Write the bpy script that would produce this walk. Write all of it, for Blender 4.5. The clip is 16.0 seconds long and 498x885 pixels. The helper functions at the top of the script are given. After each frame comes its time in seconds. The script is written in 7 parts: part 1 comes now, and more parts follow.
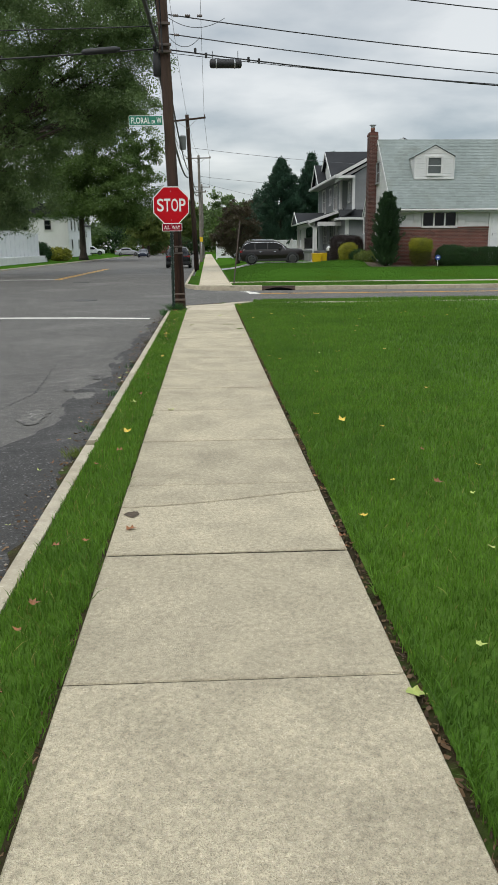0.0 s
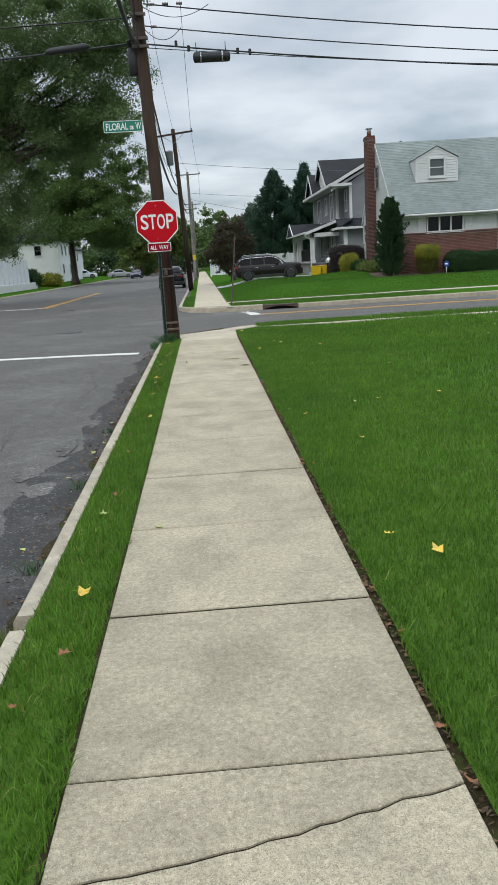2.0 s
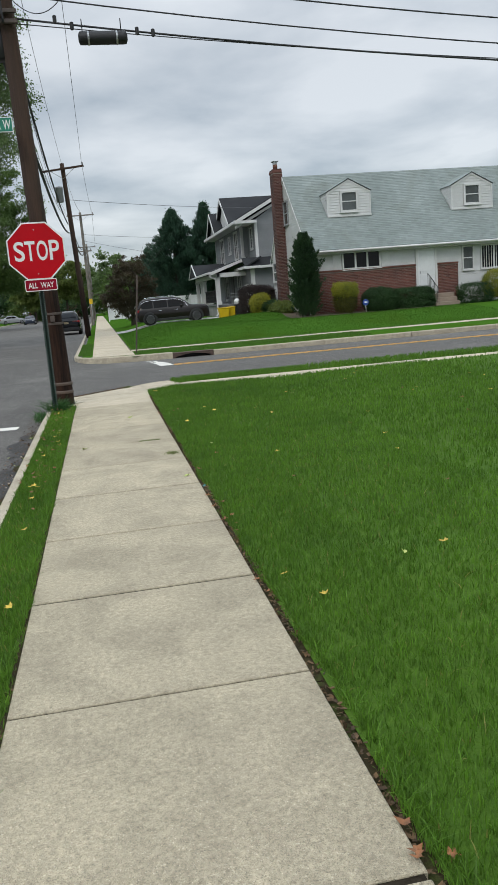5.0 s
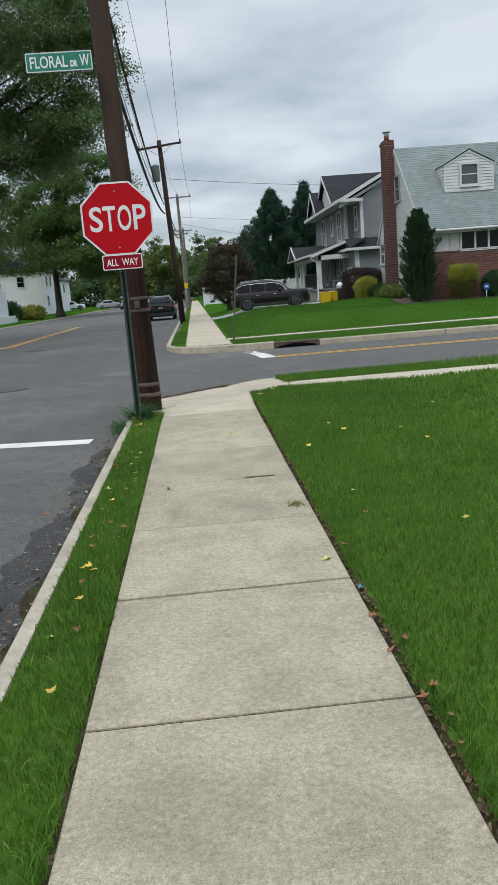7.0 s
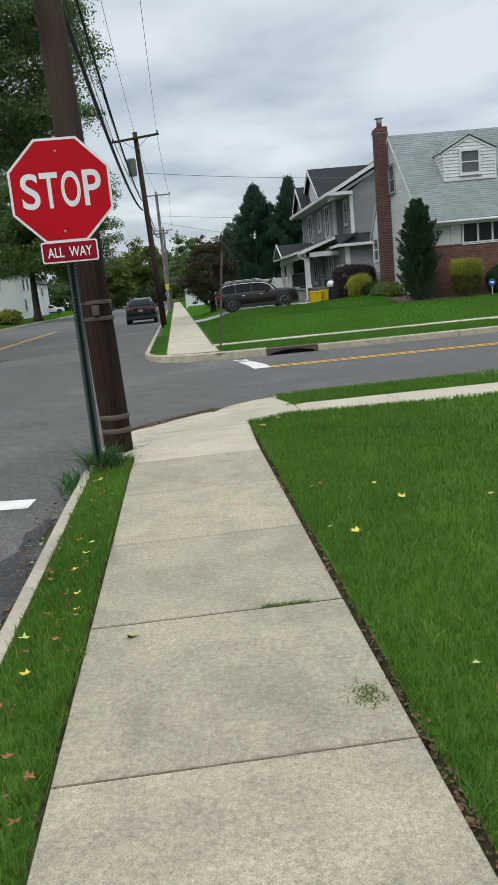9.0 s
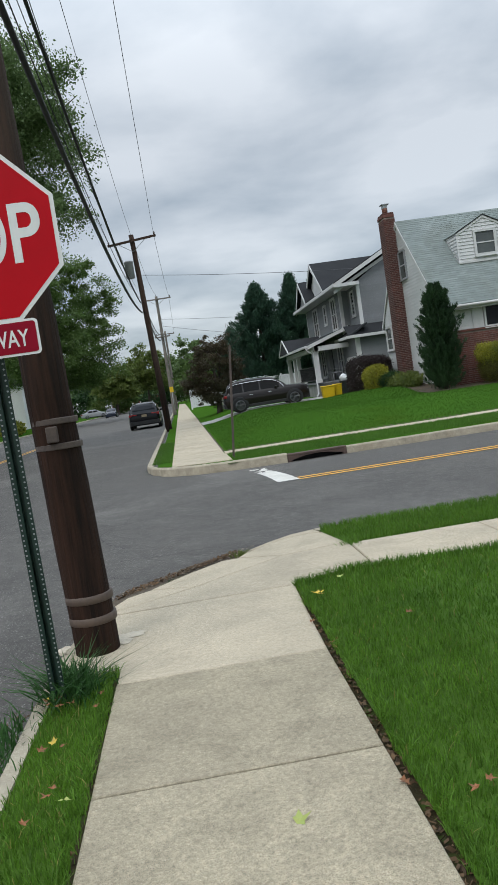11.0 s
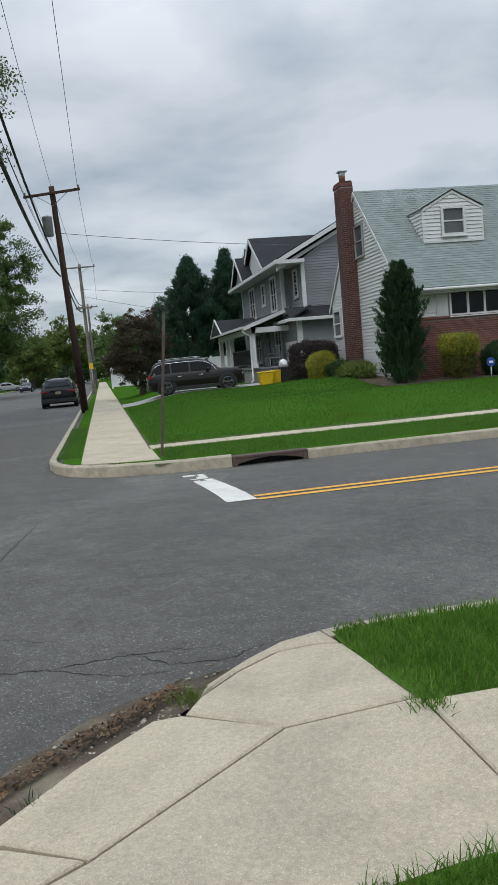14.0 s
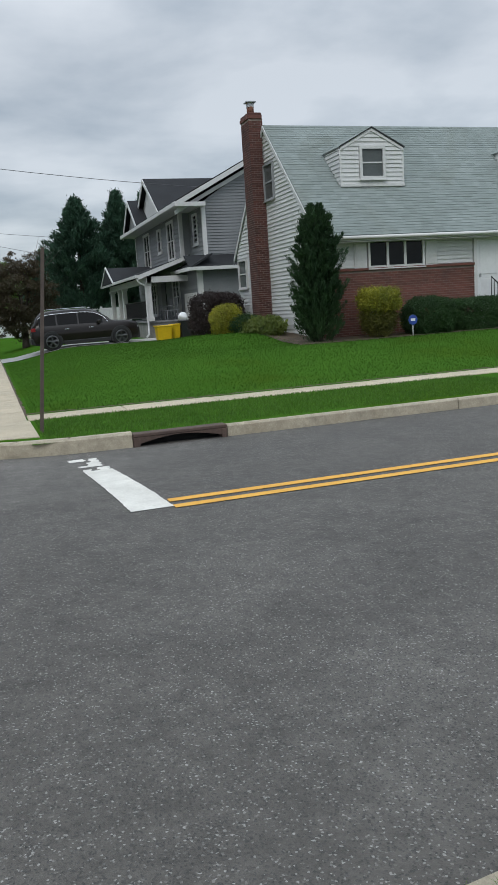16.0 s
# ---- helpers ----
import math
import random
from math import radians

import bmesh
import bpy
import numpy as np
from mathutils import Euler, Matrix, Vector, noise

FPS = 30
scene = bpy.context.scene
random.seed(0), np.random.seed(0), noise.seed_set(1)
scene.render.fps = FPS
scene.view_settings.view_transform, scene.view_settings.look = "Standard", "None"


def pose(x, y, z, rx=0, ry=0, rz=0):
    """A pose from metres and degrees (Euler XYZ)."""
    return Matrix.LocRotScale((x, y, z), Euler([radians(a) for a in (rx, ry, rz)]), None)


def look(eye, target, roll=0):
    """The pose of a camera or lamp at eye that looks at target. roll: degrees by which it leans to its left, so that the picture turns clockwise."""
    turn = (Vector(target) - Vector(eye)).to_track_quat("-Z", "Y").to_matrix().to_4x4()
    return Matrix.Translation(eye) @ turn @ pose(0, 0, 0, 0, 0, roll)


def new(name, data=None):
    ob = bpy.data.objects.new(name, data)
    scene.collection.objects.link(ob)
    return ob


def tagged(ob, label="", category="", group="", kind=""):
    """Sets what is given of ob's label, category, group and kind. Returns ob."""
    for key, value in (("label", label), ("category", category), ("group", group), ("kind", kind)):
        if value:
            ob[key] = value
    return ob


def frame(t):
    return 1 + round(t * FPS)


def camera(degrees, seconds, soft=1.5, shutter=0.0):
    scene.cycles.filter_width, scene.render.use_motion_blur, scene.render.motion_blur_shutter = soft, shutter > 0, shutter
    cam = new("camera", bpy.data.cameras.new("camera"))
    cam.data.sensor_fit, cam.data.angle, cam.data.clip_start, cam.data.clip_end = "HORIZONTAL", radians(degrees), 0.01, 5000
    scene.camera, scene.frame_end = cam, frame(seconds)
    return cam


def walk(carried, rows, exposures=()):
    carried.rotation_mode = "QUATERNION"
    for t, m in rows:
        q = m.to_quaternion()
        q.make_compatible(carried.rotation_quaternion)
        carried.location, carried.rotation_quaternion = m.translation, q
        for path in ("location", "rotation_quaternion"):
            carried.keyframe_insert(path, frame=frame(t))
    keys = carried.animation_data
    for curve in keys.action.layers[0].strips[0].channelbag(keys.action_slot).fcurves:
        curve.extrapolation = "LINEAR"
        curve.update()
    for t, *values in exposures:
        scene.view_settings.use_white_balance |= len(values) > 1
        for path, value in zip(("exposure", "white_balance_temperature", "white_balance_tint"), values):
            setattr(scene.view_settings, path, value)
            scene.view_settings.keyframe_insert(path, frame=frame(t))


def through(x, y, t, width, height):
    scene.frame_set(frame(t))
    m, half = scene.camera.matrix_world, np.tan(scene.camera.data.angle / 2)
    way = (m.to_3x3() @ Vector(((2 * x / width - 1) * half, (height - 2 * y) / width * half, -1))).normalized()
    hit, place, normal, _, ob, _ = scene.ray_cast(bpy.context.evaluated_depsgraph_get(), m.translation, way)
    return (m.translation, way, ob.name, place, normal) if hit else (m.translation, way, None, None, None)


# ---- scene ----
cam = camera(35.4, 16.0, 1.5)

PATH = [
    (0, (-0.07, -3.082, 1.494), (0.027, -1.144, 1.008), -0.5),
    (0.5, (-0.077, -2.427, 1.513), (0.014, -0.481, 1.057), 0.8),
    (1, (-0.032, -1.833, 1.553), (0.218, 0.132, 1.275), -1.4),
    (1.5, (-0.077, -1.081, 1.595), (0.029, 0.895, 1.3), -4.9),
    (2, (-0.072, -0.419, 1.567), (0.019, 1.528, 1.116), -3.5),
    (2.5, (-0.094, 0.261, 1.575), (-0.076, 2.192, 1.056), -3.7),
    (3, (-0.068, 0.891, 1.535), (-0.045, 2.811, 0.976), -3.2),
    (3.5, (-0.091, 1.646, 1.49), (0.009, 3.568, 0.95), -2.8),
    (4, (-0.048, 2.308, 1.517), (0.233, 4.24, 1.086), -3.4),
    (4.2, (-0.093, 2.558, 1.537), (0.231, 4.503, 1.201), -3.7),
    (6.3, (-0.074, 5.468, 1.533), (0.17, 7.408, 1.111), -7.7),
    (6.5, (-0.084, 5.723, 1.492), (0.077, 7.682, 1.118), -7.4),
    (7, (-0.08, 6.349, 1.522), (0.029, 8.309, 1.138), -4.5),
    (7.5, (-0.083, 7.021, 1.509), (0.03, 8.981, 1.129), -3.9),
    (8, (-0.042, 7.725, 1.488), (0.126, 9.682, 1.111), -4.8),
    (8.5, (-0.053, 8.391, 1.528), (0.153, 10.328, 1.076), -4.3),
    (9, (-0.04, 9.065, 1.515), (0.107, 11.022, 1.129), -5.4),
    (9.2, (0.003, 9.377, 1.545), (0.122, 11.34, 1.183), -6.0),
    (11.3, (-0.008, 12.444, 1.561), (0.179, 14.43, 1.428), -9.3),
    (11.5, (0.001, 12.754, 1.602), (0.22, 14.738, 1.467), -9.3),
    (12, (-0.033, 13.422, 1.599), (0.042, 15.418, 1.498), -8.1),
    (12.5, (0.036, 14.043, 1.579), (0.22, 16.019, 1.333), -5.0),
    (13, (-0.011, 14.705, 1.556), (0.217, 16.669, 1.259), -3.2),
    (13.5, (0.064, 15.336, 1.521), (0.346, 17.294, 1.229), -4.8),
    (14, (0.087, 15.923, 1.541), (0.44, 17.881, 1.336), -5.0),
    (14.5, (0.046, 16.499, 1.63), (0.36, 18.472, 1.533), -5.5),
    (15, (0.145, 17.129, 1.642), (0.45, 19.095, 1.438), -5.9),
    (15.5, (0.237, 17.996, 1.566), (0.749, 19.91, 1.296), -4.8),
    (16, (0.411, 18.631, 1.544), (1.018, 20.506, 1.203), -3.8),
]
walk(cam, [(t, look(e, g, r)) for t, e, g, r in PATH], exposures=[(0, 0.29, 6970, 10), (1.5, 0.28, 6650, 10), (2, 0.31, 6550, 10), (3, 0.44, 6970, 10), (3.5, 0.40, 7000, 10), (4.1, 0.32, 6900, 10), (6.5, 0.17, 6450, 10), (7.5, 0.26, 6520, 10), (9, 0.27, 6570, 10), (12, 0.1, 6500, 10), (16, 0.07, 6500, 10)])

# ---------------------------------------------------------------- sky and sun
SUN_EL, SUN_ROT = radians(48), radians(215)
world = bpy.data.worlds.new("overcast_sky")
scene.world = world
world.use_nodes = True
wn, wl = world.node_tree.nodes, world.node_tree.links
wn.clear()


def wnode(kind, **values):
    n = wn.new(kind)
    for k, v in values.items():
        n.inputs[k].default_value = v
    return n


sky = wn.new("ShaderNodeTexSky")
sky.sky_type, sky.sun_disc, sky.sun_elevation, sky.sun_rotation = "NISHITA", False, SUN_EL, SUN_ROT
sky_dim = wnode("ShaderNodeVectorMath")
sky_dim.operation = "SCALE"
sky_dim.inputs["Scale"].default_value = 0.02
wl.new(sky.outputs[0], sky_dim.inputs[0])
way = wn.new("ShaderNodeTexCoord")
sep = wn.new("ShaderNodeSeparateXYZ")
wl.new(way.outputs["Generated"], sep.inputs[0])
up = wnode("ShaderNodeMath")
up.operation = "MAXIMUM"
wl.new(sep.outputs["Z"], up.inputs[0])
up.inputs[1].default_value = 0.0
lift = wnode("ShaderNodeMath")
lift.operation = "ADD"
wl.new(up.outputs[0], lift.inputs[0])
lift.inputs[1].default_value = 0.16
flat = wnode("ShaderNodeVectorMath")
flat.operation = "SCALE"
inv = wnode("ShaderNodeMath")
inv.operation = "DIVIDE"
inv.inputs[0].default_value = 1.0
wl.new(lift.outputs[0], inv.inputs[1])
wl.new(way.outputs["Generated"], flat.inputs[0])
wl.new(inv.outputs[0], flat.inputs["Scale"])
deck = wnode("ShaderNodeTexNoise", Scale=1.7, Detail=6.0, Roughness=0.5, Distortion=0.15)
wl.new(flat.outputs[0], deck.inputs["Vector"])
bank = wnode("ShaderNodeTexNoise", Scale=0.42, Detail=2.0, Roughness=0.5)
wl.new(flat.outputs[0], bank.inputs["Vector"])
both = wnode("ShaderNodeMath")
both.operation = "MULTIPLY_ADD"
wl.new(bank.outputs[0], both.inputs[0])
both.inputs[1].default_value = 0.6
wl.new(deck.outputs[0], both.inputs[2])
ramp = wn.new("ShaderNodeValToRGB")
ramp.color_ramp.elements[0].position, ramp.color_ramp.elements[0].color = 0.60, (0.30, 0.362, 0.425, 1)
ramp.color_ramp.elements[1].position, ramp.color_ramp.elements[1].color = 1.0, (0.70, 0.745, 0.79, 1)
wl.new(both.outputs[0], ramp.inputs[0])
climb = wn.new("ShaderNodeMapRange")
climb.interpolation_type = "SMOOTHSTEP"
for port, value in (("From Min", 0.25), ("From Max", 0.95), ("To Min", 0.78), ("To Max", 2.9)):
    climb.inputs[port].default_value = value
wl.new(up.outputs[0], climb.inputs["Value"])
cloud = wnode("ShaderNodeVectorMath")
cloud.operation = "SCALE"
wl.new(ramp.outputs[0], cloud.inputs[0])
wl.new(climb.outputs[0], cloud.inputs["Scale"])
total = wnode("ShaderNodeVectorMath")
total.operation = "ADD"
wl.new(cloud.outputs[0], total.inputs[0])
wl.new(sky_dim.outputs[0], total.inputs[1])
bg = wnode("ShaderNodeBackground", Strength=1.0)
wl.new(total.outputs[0], bg.inputs[0])
wl.new(bg.outputs[0], wn.new("ShaderNodeOutputWorld").inputs[0])

sun = new("sun", bpy.data.lights.new("sun", "SUN"))
sun.data.energy, sun.data.angle, sun.data.color = 0.8, radians(25), (1.0, 0.96, 0.9)
sun.matrix_world = look((0, 0, 60), (0 - 60 * math.cos(SUN_EL) * math.sin(SUN_ROT), 0 - 60 * math.cos(SUN_EL) * math.cos(SUN_ROT), 60 - 60 * math.sin(SUN_EL)))

# ---------------------------------------------------------------- materials
def paint(name, a, b=None, rough=0.6, grain=30.0, patch=1.5, bump=0.2, bump_scale=None, metal=0.0, rand=0.0, island=0.0, space="Object", depth=0.01, coat=0.0, spec=0.5, c=None, stretch=0.0):
    """Two colours mixed by fine grain and broad patches, relief, and a change of tone from piece to piece; c: a third, stain colour."""
    m = bpy.data.materials.new(name)
    m.use_nodes = True
    n, l = m.node_tree.nodes, m.node_tree.links
    p = n["Principled BSDF"]
    p.inputs["Roughness"].default_value, p.inputs["Metallic"].default_value = rough, metal
    p.inputs["Coat Weight"].default_value, p.inputs["Specular IOR Level"].default_value = coat, spec
    b = b or tuple(v * 0.82 for v in a)
    co = n.new("ShaderNodeTexCoord")
    if stretch:
        long_grain = n.new("ShaderNodeMapping")
        long_grain.inputs["Scale"].default_value = (1, 1, stretch)
        l.new(co.outputs[space], long_grain.inputs[0])
        co, space = long_grain, "Vector"
    fine, broad = n.new("ShaderNodeTexNoise"), n.new("ShaderNodeTexNoise")
    fine.inputs["Scale"].default_value, fine.inputs["Detail"].default_value, fine.inputs["Roughness"].default_value = grain, 4, 0.65
    broad.inputs["Scale"].default_value, broad.inputs["Detail"].default_value = patch, 3
    for t in (fine, broad):
        l.new(co.outputs[space], t.inputs["Vector"])
    s = n.new("ShaderNodeMath")
    s.operation = "ADD"
    l.new(fine.outputs[0], s.inputs[0])
    l.new(broad.outputs[0], s.inputs[1])
    r = n.new("ShaderNodeMapRange")
    r.inputs["From Min"].default_value, r.inputs["From Max"].default_value = 0.75, 1.25
    l.new(s.outputs[0], r.inputs["Value"])
    mix = n.new("ShaderNodeMix")
    mix.data_type = "RGBA"
    mix.inputs["A"].default_value, mix.inputs["B"].default_value = (*a, 1), (*b, 1)
    l.new(r.outputs[0], mix.inputs["Factor"])
    out = mix.outputs["Result"]
    if c:
        blot = n.new("ShaderNodeTexNoise")
        blot.inputs["Scale"].default_value, blot.inputs["Detail"].default_value, blot.inputs["Distortion"].default_value = patch * 0.7, 5, 0.6
        l.new(co.outputs[space], blot.inputs["Vector"])
        rr = n.new("ShaderNodeMapRange")
        rr.inputs["From Min"].default_value, rr.inputs["From Max"].default_value = 0.52, 0.72
        l.new(blot.outputs[0], rr.inputs["Value"])
        mc = n.new("ShaderNodeMix")
        mc.data_type = "RGBA"
        l.new(rr.outputs[0], mc.inputs["Factor"])
        l.new(out, mc.inputs["A"])
        mc.inputs["B"].default_value = (*c, 1)
        out = mc.outputs["Result"]
    for amount, kind, port in ((rand, "ShaderNodeObjectInfo", "Random"), (island, "ShaderNodeNewGeometry", "Random Per Island")):
        if amount:
            src = n.new(kind)
            v = n.new("ShaderNodeMapRange")
            v.inputs["To Min"].default_value, v.inputs["To Max"].default_value = 1 - amount, 1 + amount
            l.new(src.outputs[port], v.inputs["Value"])
            k = n.new("ShaderNodeVectorMath")
            k.operation = "SCALE"
            l.new(out, k.inputs[0])
            l.new(v.outputs[0], k.inputs["Scale"])
            out = k.outputs[0]
    l.new(out, p.inputs["Base Color"])
    if bump:
        bt = fine
        if bump_scale:
            bt = n.new("ShaderNodeTexNoise")
            bt.inputs["Scale"].default_value, bt.inputs["Detail"].default_value = bump_scale, 3
            l.new(co.outputs[space], bt.inputs["Vector"])
        bp = n.new("ShaderNodeBump")
        bp.inputs["Strength"].default_value, bp.inputs["Distance"].default_value = bump, depth
        l.new(bt.outputs[0], bp.inputs["Height"])
        l.new(bp.outputs[0], p.inputs["Normal"])
    return m


def leafy(name, a, b, rough=0.55, through=0.35, island=0.35):
    """Leaf or blade: tone from blade to blade, some light let through."""
    m = paint(name, a, b, rough, 3.0, 0.35, 0, island=island, spec=0.3)
    n, l = m.node_tree.nodes, m.node_tree.links
    p = n["Principled BSDF"]
    t = n.new("ShaderNodeBsdfTranslucent")
    l.new(p.inputs["Base Color"].links[0].from_socket, t.inputs[0])
    mx = n.new("ShaderNodeMixShader")
    mx.inputs[0].default_value = through
    l.new(p.outputs[0], mx.inputs[1])
    l.new(t.outputs[0], mx.inputs[2])
    l.new(mx.outputs[0], n["Material Output"].inputs[0])
    return m


def speckled(name, base, light, dark, scale, bump, rough=0.9, blot=None, patch=0.9, rand=0.0, mottle=0.0, blotch=7.0, pit=0.68):
    """Asphalt and concrete: stones of their own tone in a binder, with broad wear."""
    m = paint(name, base, tuple(v * 0.8 for v in base), rough, 45, patch, 0, rand=rand, c=blot)
    n, l = m.node_tree.nodes, m.node_tree.links
    p = n["Principled BSDF"]
    co = n.new("ShaderNodeTexCoord")
    v = n.new("ShaderNodeTexVoronoi")
    v.inputs["Scale"].default_value = scale
    l.new(co.outputs["Object"], v.inputs["Vector"])
    pick = n.new("ShaderNodeSeparateColor")
    l.new(v.outputs["Color"], pick.inputs[0])
    out = p.inputs["Base Color"].links[0].from_socket
    for port, lo, hi, col in (("Red", 0.90, 1.0, light), ("Green", pit, 1.0, dark)):
        r = n.new("ShaderNodeMapRange")
        r.inputs["From Min"].default_value, r.inputs["From Max"].default_value = lo, hi
        l.new(pick.outputs[port], r.inputs["Value"])
        x = n.new("ShaderNodeMix")
        x.data_type = "RGBA"
        l.new(r.outputs[0], x.inputs["Factor"])
        l.new(out, x.inputs["A"])
        x.inputs["B"].default_value = (*col, 1)
        out = x.outputs["Result"]
    if mottle:
        t = n.new("ShaderNodeTexNoise")
        t.inputs["Scale"].default_value, t.inputs["Detail"].default_value, t.inputs["Roughness"].default_value = blotch, 9.0, 0.84
        l.new(co.outputs["Object"], t.inputs["Vector"])
        r = n.new("ShaderNodeMapRange")
        for port, value in (("From Min", 0.34), ("From Max", 0.62), ("To Min", 1 - mottle), ("To Max", 1.08)):
            r.inputs[port].default_value = value
        l.new(t.outputs[0], r.inputs["Value"])
        worn = n.new("ShaderNodeTexNoise")
        worn.inputs["Scale"].default_value, worn.inputs["Detail"].default_value, worn.inputs["Roughness"].default_value, worn.inputs["Distortion"].default_value = 2.3, 7.0, 0.68, 0.4
        l.new(co.outputs["Object"], worn.inputs["Vector"])
        w = n.new("ShaderNodeMapRange")
        for port, value in (("From Min", 0.36), ("From Max", 0.58), ("To Min", 1 - mottle * 0.4), ("To Max", 1.06)):
            w.inputs[port].default_value = value
        l.new(worn.outputs[0], w.inputs["Value"])
        both = n.new("ShaderNodeMath")
        both.operation = "MULTIPLY"
        l.new(r.outputs[0], both.inputs[0])
        l.new(w.outputs[0], both.inputs[1])
        k = n.new("ShaderNodeVectorMath")
        k.operation = "SCALE"
        l.new(out, k.inputs[0])
        l.new(both.outputs[0], k.inputs["Scale"])
        out = k.outputs[0]
    l.new(out, p.inputs["Base Color"])
    bp = n.new("ShaderNodeBump")
    bp.inputs["Strength"].default_value, bp.inputs["Distance"].default_value = bump, 0.006
    l.new(v.outputs["Distance"], bp.inputs["Height"])
    l.new(bp.outputs[0], p.inputs["Normal"])
    return m


def glass(name, tint=(0.02, 0.025, 0.03), rough=0.05, gloss=0.3):
    """A window pane before a dark room: a glossy dark sheet."""
    return paint(name, tint, tuple(v * 0.6 for v in tint), rough, 2, 0.8, 0, spec=gloss)


ASPHALT = speckled("asphalt", (0.112, 0.103, 0.092), (0.33, 0.32, 0.30), (0.052, 0.050, 0.048), 135, 0.7, 0.85, blot=(0.165, 0.154, 0.139), patch=0.4, mottle=0.36)
ASPHALT_OLD = speckled("old_dark_asphalt", (0.046, 0.043, 0.040), (0.2, 0.195, 0.19), (0.022, 0.021, 0.021), 90, 0.8, 0.9, blot=(0.105, 0.10, 0.094), patch=2.6, mottle=0.4, blotch=14.0)
CRUMBLED = speckled("crumbled_pale_asphalt", (0.165, 0.155, 0.14), (0.38, 0.36, 0.33), (0.06, 0.058, 0.055), 60, 1.0, 0.95, blot=(0.09, 0.086, 0.08), patch=6.0, mottle=0.5, blotch=18.0)
CONCRETE = speckled("concrete", (0.575, 0.496, 0.351), (0.68, 0.605, 0.455), (0.33, 0.282, 0.196), 290, 0.7, 0.9, blot=(0.46, 0.395, 0.282), patch=1.9, rand=0.08, mottle=0.43, blotch=40.0, pit=0.56)
CONCRETE_NEW = speckled("pale_concrete", (0.565, 0.483, 0.355), (0.66, 0.60, 0.48), (0.38, 0.325, 0.24), 260, 0.4, 0.9, blot=(0.48, 0.41, 0.30), patch=0.7, rand=0.05, mottle=0.24, blotch=40.0, pit=0.6)
KERB_MAT = speckled("kerb_concrete", (0.46, 0.405, 0.305), (0.52, 0.47, 0.37), (0.36, 0.31, 0.23), 150, 0.4, 0.9, blot=(0.33, 0.28, 0.20), patch=2.2, rand=0.08, mottle=0.3)
BASIN_MAT = paint("rusty_iron", (0.10, 0.065, 0.05), (0.06, 0.04, 0.035), 0.8, 40, 3, 0.3)
DIRT = paint("gutter_dirt", (0.13, 0.098, 0.066), (0.05, 0.038, 0.026), 0.95, 70, 5, 1.0, c=(0.24, 0.205, 0.145))
EDGE_SOIL = paint("edge_soil", (0.052, 0.042, 0.020), (0.026, 0.022, 0.012), 0.95, 70, 9, 0.8, c=(0.045, 0.085, 0.014), spec=0.1)
SOIL = paint("dark_soil", (0.11, 0.075, 0.047), (0.045, 0.034, 0.023), 0.95, 70, 5, 0.8)
TURF = paint("turf", (0.070, 0.136, 0.016), (0.043, 0.092, 0.012), 0.9, 26, 0.5, 0.6, depth=0.03, spec=0.1, c=(0.065, 0.135, 0.022))
TURF_FAR = paint("far_turf", (0.052, 0.128, 0.016), (0.040, 0.106, 0.013), 1.0, 14, 0.6, 0.7, depth=0.04, spec=0.0, c=(0.045, 0.09, 0.009))
GRASS = leafy("grass_blades", (0.122, 0.248, 0.027), (0.068, 0.152, 0.018), through=0.45)
GRASS_DARK = leafy("dark_grass_blades", (0.062, 0.146, 0.019), (0.054, 0.130, 0.016), rough=0.95, island=0.06)
GRASS_FAR = leafy("far_grass_blades", (0.098, 0.21, 0.027), (0.06, 0.14, 0.02), island=0.2)
WHITE_LINE = paint("road_paint_white", (0.72, 0.70, 0.64), (0.55, 0.53, 0.48), 0.8, 60, 4, 0.3)
YELLOW_LINE = paint("road_paint_yellow", (0.72, 0.38, 0.05), (0.62, 0.31, 0.04), 0.7, 60, 4, 0.3)
POLE_WOOD = paint("creosoted_wood", (0.044, 0.021, 0.013), (0.010, 0.0065, 0.005), 0.9, 34, 3.0, 1.0, c=(0.009, 0.006, 0.005), stretch=0.06, spec=0.2, depth=0.02)
# the butt of the pole is black with creosote, the shaft above has bleached to brown
pn, pl = POLE_WOOD.node_tree.nodes, POLE_WOOD.node_tree.links
pc = pn.new("ShaderNodeTexCoord")
px_ = pn.new("ShaderNodeSeparateXYZ")
pl.new(pc.outputs["Object"], px_.inputs[0])
pg = pn.new("ShaderNodeMapRange")
for port, value in (("From Min", 1.6), ("From Max", 3.6)):
    pg.inputs[port].default_value = value
pl.new(px_.outputs["Z"], pg.inputs["Value"])
pk = pn.new("ShaderNodeMix")
pk.data_type, pk.blend_type = "RGBA", "ADD"
pk.inputs["B"].default_value = (0.042, 0.030, 0.024, 1)
pl.new(pg.outputs[0], pk.inputs["Factor"])
pl.new(pn["Principled BSDF"].inputs["Base Color"].links[0].from_socket, pk.inputs["A"])
pl.new(pk.outputs["Result"], pn["Principled BSDF"].inputs["Base Color"])
POLE_GREY = paint("weathered_grey_wood", (0.21, 0.19, 0.165), (0.13, 0.115, 0.1), 0.9, 20, 2, 0.6)
SIGN_RED = paint("sign_red", (0.47, 0.003, 0.010), (0.42, 0.003, 0.009), 0.4, 6, 1.2, 0, spec=0.15)
SIGN_RED_DARK = paint("sign_dark_red", (0.26, 0.003, 0.018), (0.22, 0.003, 0.015), 0.4, 6, 1.2, 0, spec=0.15)
